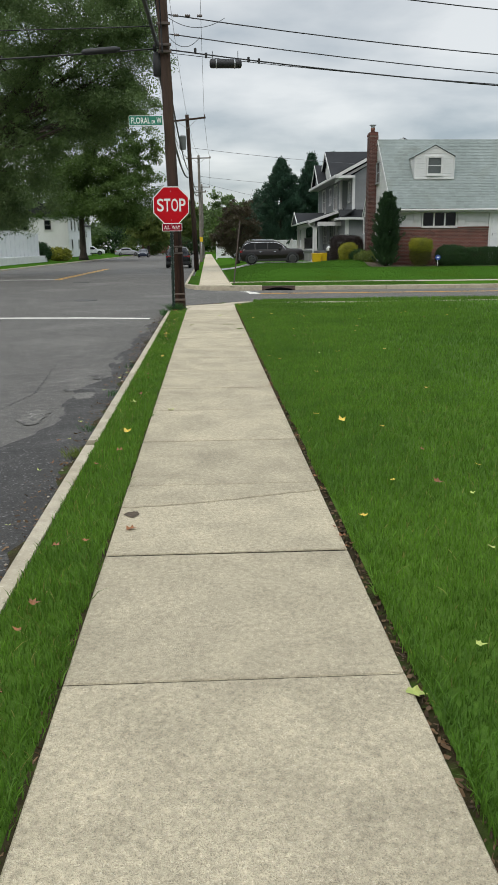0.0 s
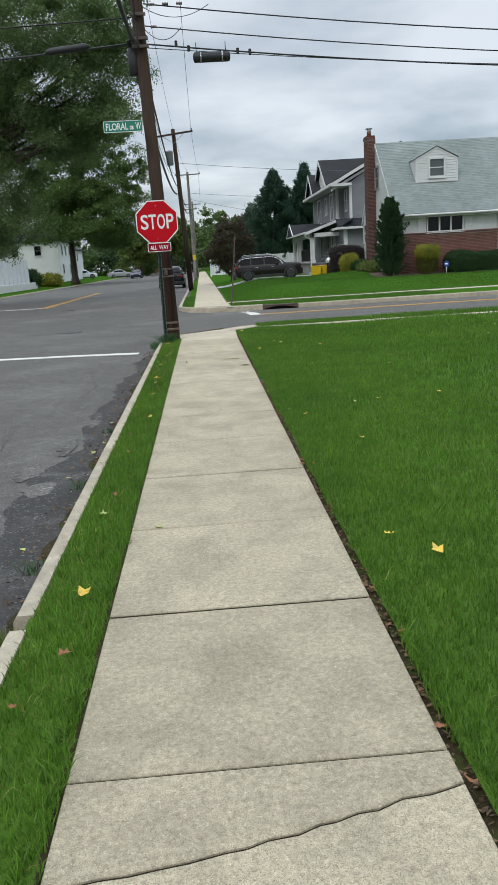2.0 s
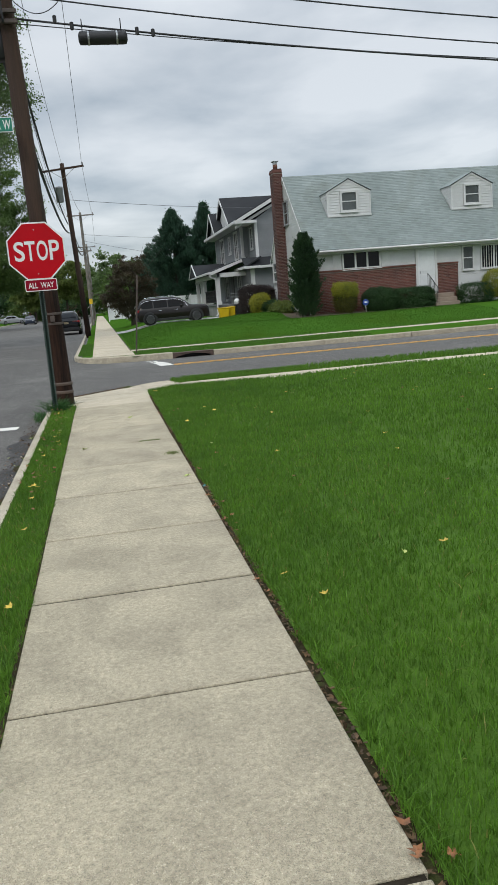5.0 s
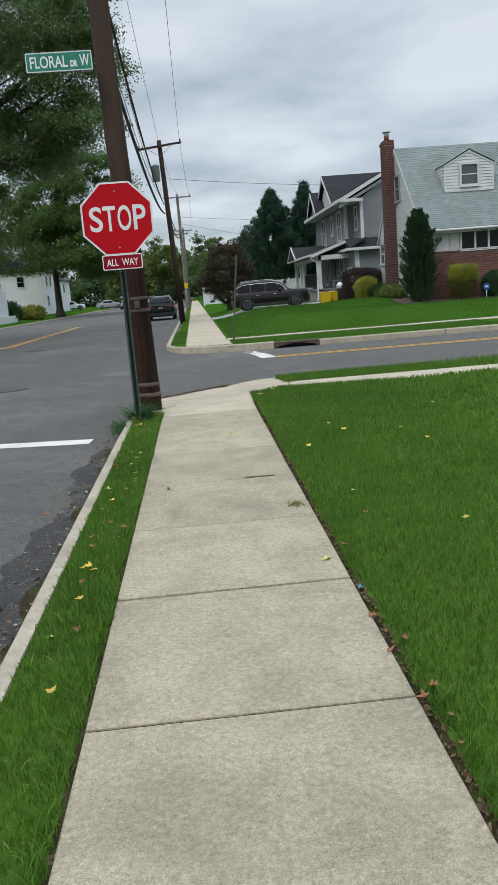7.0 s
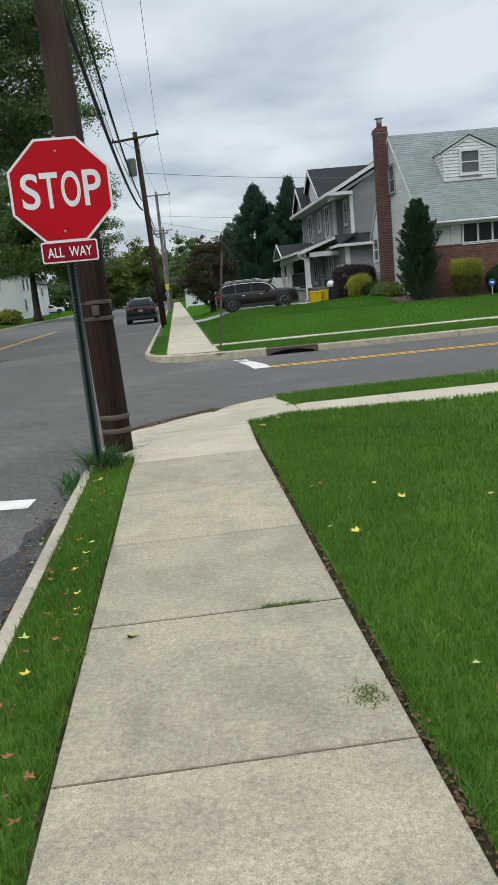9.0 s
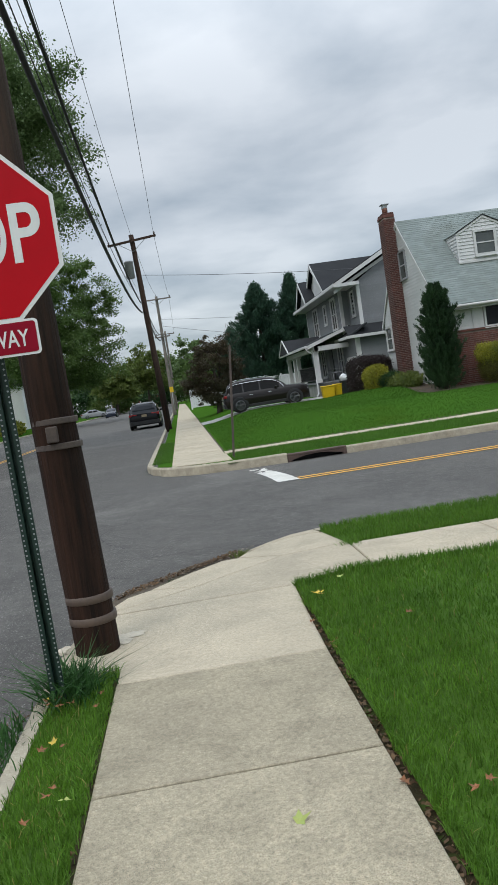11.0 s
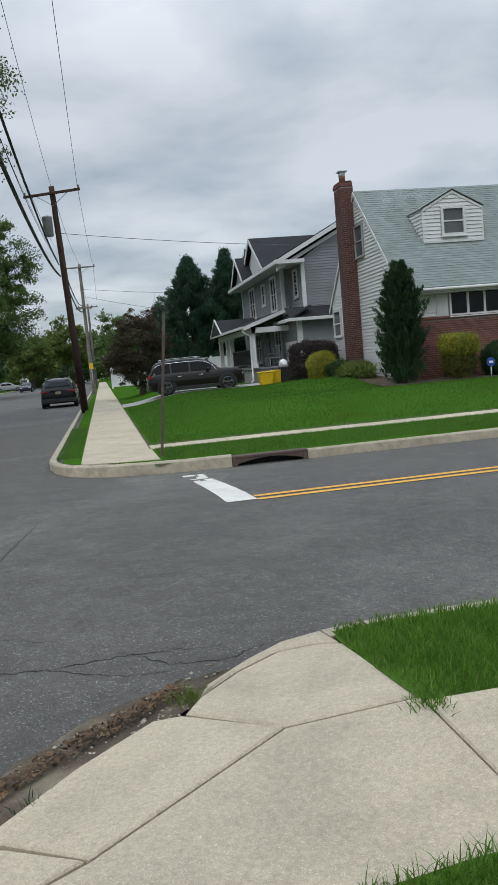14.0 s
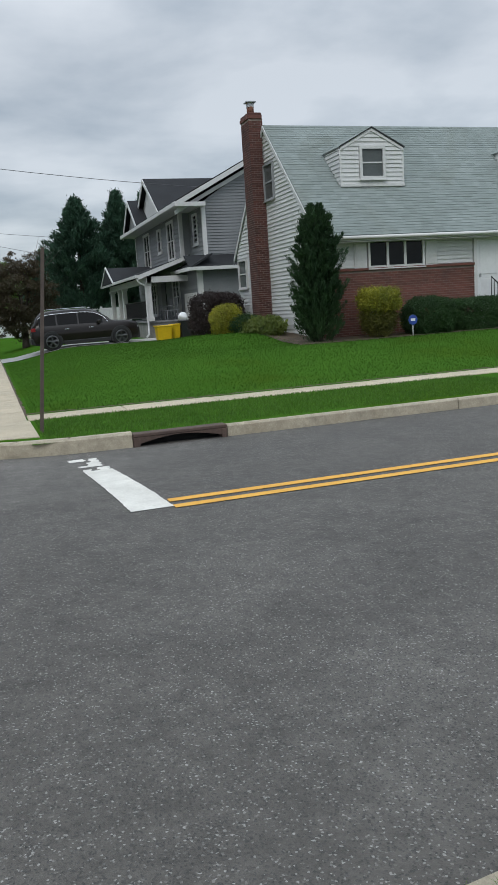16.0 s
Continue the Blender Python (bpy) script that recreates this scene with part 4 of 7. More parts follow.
for z1, z2, r, s in ((7.5, 6.6, 0.030, 0.75), (6.05, 6.1, 0.042, 0.8)):
    wire("overhead_cable", MID, (-1.20, 16.85, z1), (-1.25, 52.45, z2), s, r)
    wire("overhead_cable", MID, (-1.12, 16.85, z1), (-0.9, -24, z1 + 0.2), s, r)
    wire("overhead_cable", MID, (-1.10, 52.45, z2), (-0.85, 83.9, z2 + 0.9), 0.6, r)
# the spans across the street
for z0, s, r in ((8.72, 0.7, 0.009), (7.78, 1.4, 0.013), (6.74, 1.3, 0.013), (6.33, 1.3, 0.012), (5.99, 1.2, 0.016), (5.92, 1.05, 0.008)):
    wire("overhead_wire", "black overhead wire spanning the cross street", (pole_x(z0) + 0.13, 16.95, z0), (38, 17.6, z0 + 0.2), s, r)
for z0, z1, r, s in ((6.02, 6.5, 0.02, 0.7), (6.5, 7.4, 0.014, 0.5), (8.72, 9.2, 0.009, 0.8)):
    wire("overhead_wire", "black overhead wire spanning the main road", (pole_x(z0) - 0.13, 16.95, z0), (-34, 17.6, z1), s, r)
wire("overhead_wire", "thin service wire to a house", (-1.1, 52.6, 8.0), (26, 58, 7.2), 0.5, 0.012, GREY_CABLE)
wire("overhead_wire", "thin service wire to a house", (-0.7, 84, 8.8), (30, 96, 8.6), 0.6, 0.014, GREY_CABLE)
wire("overhead_wire", "thin service wire to a house", (-0.7, 84, 8.2), (16, 82, 4.8), 0.3, 0.014, GREY_CABLE)
closure = empty("splice_closure", "black cable splice closure hung on the wire", "cable closure")
bm = bmesh.new()
lathe(bm, [(0.05, 0.08), (0.095, 0.10), (0.10, 0.14), (0.10, 0.78), (0.095, 0.82), (0.05, 0.84)], (0, 16.97, 5.70), "x", 14)
part("case", bm, CABLE, closure, smooth=True)
for x in (0.22, 0.66):
    bm = bmesh.new()
    lathe(bm, [(0.101, x), (0.106, x + 0.005), (0.106, x + 0.025), (0.101, x + 0.03)], (0, 16.97, 5.70), "x", 14)
    part("strap", bm, STEEL, closure)
for x in (0.15, 0.75):
    tube_part("hanger", [(x, 16.97, 5.78), (x, 16.97, 5.98)], 0.008, CABLE, closure, sides=6)
left_closure = empty("splice_closure", "long black splice closure on the cable", "cable closure")
bm = bmesh.new()
add_tube(bm, [(-2.9, 16.97, 5.93), (-2.8, 16.97, 5.94), (-2.1, 16.97, 6.0), (-2.0, 16.97, 6.01)], [0.03, 0.07, 0.07, 0.03], 12)
part("case", bm, CABLE, left_closure, smooth=True)
for x, z in ((-0.25, 6.02), (0.0, 5.92), (1.0, 5.83), (1.25, 5.8)):
    bm = bmesh.new()
    lathe(bm, [(0.015, -0.06), (0.03, -0.05), (0.03, 0.05), (0.015, 0.06)], (x, 16.97, z - 0.04), sides=8)
    tagged(part("cable_clamp", bm, CABLE), "small black clamp on the overhead cable", "cable clamp", "cable clamps")

# insulators and drip loops where the spans leave the pole
for z0, n in ((7.78, 2), (6.74, 3), (6.33, 1)):
    for k in range(n):
        x = pole_x(z0) + 0.3 + 0.28 * k
        bm = bmesh.new()
        lathe(bm, [(0.015, -0.06), (0.035, -0.05), (0.02, -0.02), (0.035, 0.0), (0.02, 0.03), (0.035, 0.05), (0.015, 0.06)], (x, 16.95, z0 - 0.02), "x", 8)
        tagged(part("strain_insulator", bm, PORCELAIN, None, "", True), "dark ribbed insulator on the overhead wire", "insulator", "strain insulators")
    wire("drip_loop", "slack black wire loop beside the pole", (pole_x(z0) + 0.1, 16.93, z0 - 0.05), (pole_x(z0) + 0.55 + 0.3 * n, 16.94, z0 - 0.06), 0.22, 0.007)
for z1, z2 in ((5.9, 7.6), (6.4, 8.3)):
    wire("riser_cable", "black riser cable clipped along the pole", (pole_x(z1) - 0.05, 16.82, z1), (pole_x(z2) - 0.05, 16.82, z2), 0.0, 0.02)
wire("overhead_wire", TOP, (-1.35, 16.85, 7.1), (-1.5, 52.5, 7.2), 0.7, 0.010)

# ---------------------------------------------------------------- houses
SIDING_WHITE = paint("white_siding", (0.58, 0.585, 0.58), (0.50, 0.505, 0.50), 0.5, 20, 1.2, 0.05, rand=0.03)
SIDING_GREY = paint("grey_siding", (0.195, 0.203, 0.212), (0.165, 0.172, 0.18), 0.6, 20, 1.2, 0.05, island=0.06)
SHAKE_GREY = paint("grey_shakes", (0.22, 0.227, 0.235), (0.18, 0.186, 0.194), 0.65, 20, 1.2, 0.1, island=0.12)
TRIM = paint("white_trim", (0.61, 0.61, 0.605), (0.54, 0.54, 0.535), 0.45, 12, 1.5, 0.03)
SHINGLE_GREEN = paint("faded_green_shingles", (0.24, 0.275, 0.265), (0.185, 0.215, 0.205), 0.95, 60, 0.5, 0.3, island=0.09, c=(0.175, 0.195, 0.175), spec=0.2)
SHINGLE_DARK = paint("charcoal_shingles", (0.036, 0.038, 0.041), (0.025, 0.026, 0.029), 0.95, 60, 0.8, 0.3, island=0.2, spec=0.2)
BRICK = paint("red_brick", (0.17, 0.062, 0.045), (0.105, 0.042, 0.032), 0.85, 40, 3, 0.3, island=0.3, rand=0.2, c=(0.11, 0.045, 0.038))
BRICK_OLD = paint("dark_chimney_brick", (0.125, 0.046, 0.036), (0.075, 0.033, 0.027), 0.9, 40, 2, 0.3, island=0.3, rand=0.2, c=(0.09, 0.045, 0.04))
MORTAR = paint("mortar", (0.27, 0.215, 0.19), (0.20, 0.155, 0.135), 0.95, 50, 3, 0.3)
PANE = glass("window_pane", (0.008, 0.010, 0.012), 0.04, 0.2)
# Paler grey pane colour; nothing is built behind the glass.
PANE_PALE = glass("pale_window_pane", (0.10, 0.112, 0.112), 0.1)
DOOR_WHITE = paint("door_white", (0.68, 0.69, 0.70), (0.61, 0.62, 0.63), 0.35, 10, 2, 0)
SCREEN = paint("bronze_screen", (0.06, 0.055, 0.05), (0.045, 0.04, 0.037), 0.5, 20, 3, 0)
BLACK_IRON = paint("black_iron", (0.015, 0.015, 0.016), (0.01, 0.01, 0.011), 0.5, 20, 3, 0)
STONE = paint("grey_stone", (0.27, 0.26, 0.25), (0.17, 0.165, 0.16), 0.85, 8, 1.5, 0.5, island=0.2)


def window(parent, m, w, h, trim=0.09, cols=1, rows=2, pane=None, label="", bars=0, material=None, glazing=0.0):
    """A framed window facing -y in the pose m, its lower left corner at the origin."""
    material = material or TRIM
    pane = pane or PANE
    bm = bmesh.new()
    for b in ((-trim, w + trim, -0.05, 0.05, -trim, 0), (-trim, w + trim, -0.05, 0.05, h, h + trim), (-trim, 0, -0.05, 0.05, 0, h), (w, w + trim, -0.05, 0.05, 0, h)):
        add_box(bm, *b)
    for i in range(1, cols):
        add_box(bm, w * i / cols - 0.04, w * i / cols + 0.04, -0.035, 0.03, 0, h)
    for i in range(cols):
        x0, x1 = w * i / cols, w * (i + 1) / cols
        for j in range(1, rows):
            add_box(bm, x0 + 0.001, x1 - 0.001, -0.02, 0.02, h * j / rows - 0.022, h * j / rows + 0.022)
        for j in range(1, bars + 1):
            x = x0 + (x1 - x0) * j / (bars + 1)
            add_box(bm, x - 0.012, x + 0.012, -0.012, 0.02, 0.001, h - 0.001)
    bmesh.ops.transform(bm, matrix=m, verts=bm.verts)
    frame_ob = part("window", bm, material, parent, label)
    for i in range(cols):
        for j in range(rows):
            bm = bmesh.new()
            add_box(bm, w * i / cols + 0.004, w * (i + 1) / cols - 0.004, 0.004, 0.016, h * j / rows + 0.004, h * (j + 1) / rows - 0.004)
            bmesh.ops.transform(bm, matrix=m, verts=bm.verts)
            part("pane", bm, pane, frame_ob)
    bm = bmesh.new()
    add_box(bm, -trim - 0.03, w + trim + 0.03, -0.09, -0.03, -trim - 0.045, -trim - 0.005, 0.008)
    bmesh.ops.transform(bm, matrix=m, verts=bm.verts)
    part("sill", bm, material, frame_ob)
    return frame_ob


def face_west(x, y, z):
    """Pose for a thing built facing -y that shall face -x; its own right runs towards -y."""
    return pose(x, y, z, 0, 0, -90)


def span_of(poly, h):
    """The extent of a convex outline (u, h) at height h."""
    us = []
    for (u0, h0), (u1, h1) in zip(poly, poly[1:] + poly[:1]):
        if (h0 - h) * (h1 - h) <= 0 and h0 != h1:
            us.append(u0 + (u1 - u0) * (h - h0) / (h1 - h0))
    return (min(us), max(us)) if len(us) > 1 else None


def clapboards(name, poly, axis, at, exposure, material, parent, holes=(), joined=False, out=-1, proud=0.036):
    """Lapped boards over an outline in (u, z) on the wall plane axis = at; each board's lower edge stands proud. holes: (u0, u1, z0, z1)."""
    z0, z1 = min(p[1] for p in poly), max(p[1] for p in poly)
    verts, faces = [], []
    n = int((z1 - z0) / exposure) + 1
    for k in range(n):
        a, b = z0 + k * exposure, min(z0 + (k + 1) * exposure, z1 - 0.002)
        if b - a < 0.02:
            continue
        sa, sb = span_of(poly, a + 1e-4), span_of(poly, b - 1e-4)
        if not sa or not sb:
            continue
        cuts = sorted([(h[0], h[1]) for h in holes if h[2] < (a + b) / 2 < h[3]])
        pieces, ua, ub = [], sa[0], sb[0]
        for c0, c1 in cuts:
            if c1 <= max(ua, ub) or c0 >= min(sa[1], sb[1]):
                continue
            pieces.append((ua, ub, c0, c0))
            ua = ub = c1
        pieces.append((ua, ub, sa[1], sb[1]))
        for l0, l1, r0, r1 in pieces:
            if max(r0 - l0, r1 - l1) < 0.03:
                continue
            q = []
            for u, z, o in ((l0, a, proud), (r0, a, proud), (r1, b, 0.006), (l1, b, 0.006), (l0, a, 0.0), (r0, a, 0.0), (r1, b, 0.0), (l1, b, 0.0)):
                q.append((u, at + out * o, z) if axis == "y" else (at + out * o, u, z))
            f = [(0, 1, 2, 3), (0, 4, 5, 1), (1, 5, 6, 2), (2, 6, 7, 3), (3, 7, 4, 0)]
            if joined:
                faces += [tuple(i + len(verts) for i in g) for g in f]
                verts += q
            else:
                sheet("board", q, f, material, parent)
    if joined:
        tagged(sheet(name, verts, faces, material, parent), kind="stuff")


def shingle_slope(name, p0, along, upslope, rows, cols, material, parent, holes=None, seed=1):
    """Overlapping shingles on a slope: p0 its lower corner, along and upslope its two edges."""
    rng = random.Random(seed)
    p0, along, upslope = Vector(p0), Vector(along), Vector(upslope)
    nrm = along.cross(upslope).normalized()
    if nrm.z < 0:
        nrm = -nrm
    verts, faces = [], []
    for j in range(rows):
        v0, v1 = j / rows, min(1.0, (j + 1.12) / rows)
        u = -rng.random() / cols
        while u < 1:
            w = rng.uniform(0.75, 1.25) / cols
            a, b = max(0, u), min(1, u + w - 0.012 / along.length)
            if b - a > 0.002 and not (holes and holes(p0 + along * (a + b) / 2 + upslope * (v0 + v1) / 2)):
                lift = 0.010 + rng.uniform(0, 0.004)
                i = len(verts)
                dv = rng.uniform(-0.06, 0.06) / rows
                verts += [p0 + along * a + upslope * (v0 + dv) + nrm * lift, p0 + along * b + upslope * (v0 + dv) + nrm * lift, p0 + along * b + upslope * v1 + nrm * 0.002, p0 + along * a + upslope * v1 + nrm * 0.002,
                          p0 + along * a + upslope * (v0 + dv), p0 + along * b + upslope * (v0 + dv)]
                faces += [(i, i + 1, i + 2, i + 3), (i, i + 4, i + 5, i + 1)]
            u += w
    return tagged(sheet(name, verts, faces, material, parent), kind="stuff")


def brick_wall(parent, x0, x1, z0, z1, y, material, count=300, seed=2, axis="y", out=-1):
    """Running bond of single bricks before a mortar sheet; the first ones are pieces of their own, the rest one mesh."""
    rng = random.Random(seed)
    L, H, J = 0.200, 0.059, 0.014
    me = mesh_of("brick", [(a, b, c) for b in (0, 0.012) for a, c in ((0, 0), (L, 0), (L, H), (0, H))], [(0, 1, 2, 3), (0, 4, 5, 1), (1, 5, 6, 2), (2, 6, 7, 3), (3, 7, 4, 0)], material)
    verts, faces, made = [], [], 0
    rows = int((z1 - z0) / (H + J))
    for j in range(rows):
        x = x0 - (0.1065 if j % 2 else 0)
        while x < x1 - 0.03:
            a, b = max(x, x0), min(x + L, x1)
            z = z0 + j * (H + J)
            d = rng.uniform(0.006, 0.010)
            if b - a > L - 0.001 and made < count and axis == "y" and j > rows * 0.35:
                ob = new("brick", me)
                ob.location = (a, y - d, z)
                ob.parent = parent
                made += 1
            elif b - a > 0.02:
                i = len(verts)
                if axis == "y":
                    verts += [(p, y + o, q) for o in (-d, 0) for p, q in ((a, z), (b, z), (b, z + H), (a, z + H))]
                else:
                    verts += [(y + out * o, p, q) for o in (d, 0) for p, q in ((a, z), (b, z), (b, z + H), (a, z + H))]
                faces += [tuple(i + k for k in f) for f in ((0, 1, 2, 3), (0, 4, 5, 1), (1, 5, 6, 2), (2, 6, 7, 3), (3, 7, 4, 0))]
            x += L + J
    if verts:
        tagged(sheet("brickwork", verts, faces, material, parent), kind="stuff")


# ---- the white cape house with the green roof
cape = empty("house", "white clapboard cape house with brick front and grey-green roof", "house")
GX, FY, RY, BY, EZ, RZ, HX1 = 9.9, 40.4, 44.1, 47.8, 3.34, 7.34, 25.0
G0 = 0.25
EY0, EY1 = FY - 0.42, BY + 0.3
gable = [(FY, G0), (BY, G0), (BY, EZ + 0.3), (RY, RZ - 0.12), (FY, EZ + 0.33)]
bm = bmesh.new()
add_prism(bm, [(y, z) for y, z in gable], GX + 0.003, GX + 0.2, "x")
part("gable_wall", bm, SIDING_WHITE, cape)
box_part("front_wall", (GX + 0.2, HX1, FY + 0.003, FY + 0.2, G0, EZ + 0.2), SIDING_WHITE, cape)
box_part("rear_wall", (GX + 0.2, HX1, BY - 0.2, BY, G0, EZ + 0.2), SIDING_WHITE, cape)
bm = bmesh.new()
add_prism(bm, gable, HX1, HX1 + 0.2, "x")
part("gable_wall", bm, SIDING_WHITE, cape)
west = new("siding")
west.parent = cape
clapboards("boards", gable, "x", GX, 0.125, SIDING_WHITE, west, holes=[(43.35, 44.45, 4.95, 6.2), (46.6, 47.7, 2.15, 3.35), (44.3, 45.05, 0, 9)])
north = new("front_siding")
north.parent = cape
clapboards("boards", [(GX + 0.02, 2.5), (15.28, 2.5), (15.28, EZ), (GX + 0.02, EZ)], "y", FY, 0.125, SIDING_WHITE, north, holes=[(11.5, 13.55, 2.3, 3.4)])
clapboards("boards", [(16.45, 2.48), (17.5, 2.48), (17.5, EZ), (16.45, EZ)], "y", FY, 0.125, SIDING_WHITE, north)
clapboards("boards", [(17.5, 0.7), (HX1, 0.7), (HX1, EZ), (17.5, EZ)], "y", FY, 0.125, SIDING_WHITE, north, holes=[(17.7, 18.35, 2.0, 3.2), (18.7, 20.2, 2.0, 3.2)])
# roof
bm = bmesh.new()
slope = (RZ - EZ) / (RY - EY0)
add_prism(bm, [(EY0, EZ - 0.04), (RY, RZ - 0.04), (EY1, EZ - 0.04), (EY1, EZ + 0.08), (RY, RZ + 0.08), (EY0, EZ + 0.08)], GX - 0.05, HX1 + 0.25, "x")
roof = part("roof", bm, SHINGLE_GREEN, cape, "faded grey-green shingle roof")
UP = Vector((0, RY - EY0, RZ - EZ))


shingle_slope("shingle", (GX - 0.05, EY0 - 0.03, EZ + 0.078), (HX1 - GX + 0.30, 0, 0), (0, RY - EY0 + 0.03, RZ - EZ), 44, 58, SHINGLE_GREEN, roof)
for y0, z0, y1, z1 in ((EY0, EZ, RY, RZ), (EY1, EZ, RY, RZ)):
    bm = bmesh.new()
    add_prism(bm, [(y0, z0 - 0.10), (y1, z1 - 0.10), (y1, z1 + 0.055), (y0, z0 + 0.055)], GX - 0.08, GX - 0.051, "x")
    part("rake_board", bm, TRIM, cape)
box_part("fascia", (GX - 0.12, HX1 + 0.2, EY0 - 0.03, EY0 - 0.001, EZ - 0.08, EZ + 0.02), TRIM, cape)
bm = bmesh.new()
add_tube(bm, [(GX - 0.1, EY0 - 0.085, EZ + 0.005), (HX1, EY0 - 0.085, EZ + 0.005)], 0.055, 8)
part("gutter", bm, TRIM, cape, smooth=True)
box_part("soffit", (GX - 0.1, HX1, EY0, FY, EZ - 0.12, EZ - 0.09), TRIM, cape)
box_part("corner_board", (GX - 0.03, GX + 0.08, FY - 0.035, FY - 0.001, G0, EZ + 0.15), TRIM, cape)
# brick front with stone sill course
box_part("brick_backing", (GX + 0.01, 15.3, FY - 0.075, FY, G0, 2.42), MORTAR, cape)
brick_front = new("brick_front")
brick_front.parent = cape
brick_wall(brick_front, GX + 0.0, 15.3, 0.3, 2.40, FY - 0.076, BRICK)
box_part("brick_backing", (16.42, 17.5, FY - 0.075, FY, G0, 2.40), MORTAR, cape)
brick_wall(brick_front, 16.42, 17.5, 0.3, 2.38, FY - 0.076, BRICK, 0)
box_part("sill_course", (GX - 0.01, 15.3, FY - 0.13, FY - 0.02, 2.40, 2.475), BRICK, cape)
box_part("sill_course", (16.42, 17.5, FY - 0.13, FY - 0.02, 2.38, 2.455), BRICK, cape)
# windows, shutters, door
window(cape, pose(11.66, FY - 0.05, 2.53), 1.79, 0.70, 0.07, 3, 1, label="white triple window over the brick")
window(cape, pose(17.8, FY - 0.04, 2.08), 0.5, 1.05, 0.06, 1, 2, PANE_PALE)
window(cape, pose(18.78, FY - 0.04, 2.08), 1.3, 1.05, 0.06, 2, 1, PANE, bars=4)
SASH_GREY = paint("grey_sash", (0.30, 0.31, 0.32), (0.24, 0.25, 0.26), 0.5, 20, 2, 0)
window(cape, face_west(GX - 0.03, 44.25, 5.05), 0.8, 1.06, 0.05, 1, 2, PANE_PALE, material=SASH_GREY)
window(cape, face_west(GX - 0.03, 47.6, 2.3), 0.86, 0.95, 0.06, 1, 2, PANE_PALE)
for x0, x1 in ((11.14, 11.55), (13.57, 13.98)):
    bm = bmesh.new()
    add_box(bm, x0, x1, FY - 0.07, FY - 0.035, 2.47, 3.25)
    sh = part("shutter", bm, TRIM, cape)
    for k in range(11):
        bm = bmesh.new()
        z = 2.52 + 0.063 * k
        add_box(bm, x0 + 0.04, x1 - 0.04, FY - 0.085, FY - 0.071, z, z + 0.045)
        part("louvre", bm, TRIM, sh)
for k in range(4):
    box_part("vent_slat", (GX - 0.05, GX - 0.02, 44.22, 44.42, 6.42 + 0.09 * k, 6.48 + 0.09 * k), STEEL, cape)
bm = bmesh.new()
add_box(bm, 15.42, 16.3, FY - 0.06, FY - 0.02, 1.13, 3.15, 0.01)
door = part("door", bm, DOOR_WHITE, cape, "white storm door")
for a, b in ((1.25, 1.95), (2.1, 3.02)):
    box_part("door_panel", (15.52, 16.2, FY - 0.075, FY - 0.061, a, b), DOOR_WHITE, door)
box_part("door_handle", (15.5, 15.55, FY - 0.11, FY - 0.06, 2.0, 2.12), STEEL, door)
for a, b in ((15.3, 15.42), (16.3, 16.42)):
    box_part("door_frame", (a, b, FY - 0.09, FY - 0.01, 1.1, 3.28), TRIM, cape)
box_part("door_frame", (15.42, 16.3, FY - 0.09, FY - 0.01, 3.15, 3.28), TRIM, cape)
# dormers
def dormer(cx):
    y0 = 41.6
    w, zb, zw, zp = 1.08, 5.08, 6.22, 6.78
    bm = bmesh.new()
    outline = [(cx - w, zb - 0.3), (cx + w, zb - 0.3), (cx + w, zw), (cx, zp - 0.02), (cx - w, zw)]
    add_prism(bm, outline, y0, RY - 0.3, "y")
    d = part("dormer", bm, SIDING_WHITE, cape, "white gabled dormer")
    clapboards("siding", [(cx - w, zb), (cx + w, zb), (cx + w, zw), (cx, zp - 0.05), (cx - w, zw)], "y", y0 - 0.002, 0.13, SIDING_WHITE, d, holes=[(cx - 0.46, cx + 0.46, 5.24, 6.24)], joined=True)
    clapboards("cheek_siding", [(y0, zb - 0.1), (y0 + 1.25, zw - 0.02), (y0, zw)], "x", cx - w - 0.002, 0.13, SIDING_WHITE, d, joined=True)
    for s in (-1, 1):
        bm = bmesh.new()
        q = [(cx + s * (w + 0.05), zw - 0.022), (cx, zp + 0.005), (cx, zp + 0.04), (cx + s * (w + 0.06), zw + 0.01)]
        add_prism(bm, q, y0 - 0.06, RY - 0.25, "y")
        part("dormer_roof", bm, SHINGLE_GREEN, d)
        # Thin black strip along the front edge of each dormer roof slope.
        bm = bmesh.new()
        q = [(cx + s * (w + 0.055), zw - 0.02), (cx, zp + 0.007), (cx, zp + 0.045), (cx + s * (w + 0.065), zw + 0.015)]
        add_prism(bm, q, y0 - 0.075, y0 - 0.061, "y")
        part("drip_edge", bm, BLACK_IRON, d, "thin dark strip along the dormer roof edge")
        bm = bmesh.new()
        q = [(cx + s * (w + 0.02), zw - 0.11), (cx, zp - 0.09), (cx, zp), (cx + s * (w + 0.02), zw - 0.025)]
        add_prism(bm, q, y0 - 0.05, y0 - 0.03, "y")
        part("barge_board", bm, TRIM, d)
        box_part("corner_board", (cx + s * w - 0.04, cx + s * w + 0.04, y0 - 0.03, y0 - 0.001, zb, zw - 0.05), TRIM, d)
    box_part("flashing", (cx - w - 0.04, cx + w + 0.04, y0 - 0.05, y0 - 0.001, zb - 0.05, zb + 0.04), TRIM, d)
    window(cape, pose(cx - 0.36, y0 - 0.03, 5.34), 0.72, 0.82, 0.09, 1, 2, PANE_PALE, "white dormer window with pale grey panes")


dormer(12.5)
dormer(18.95)
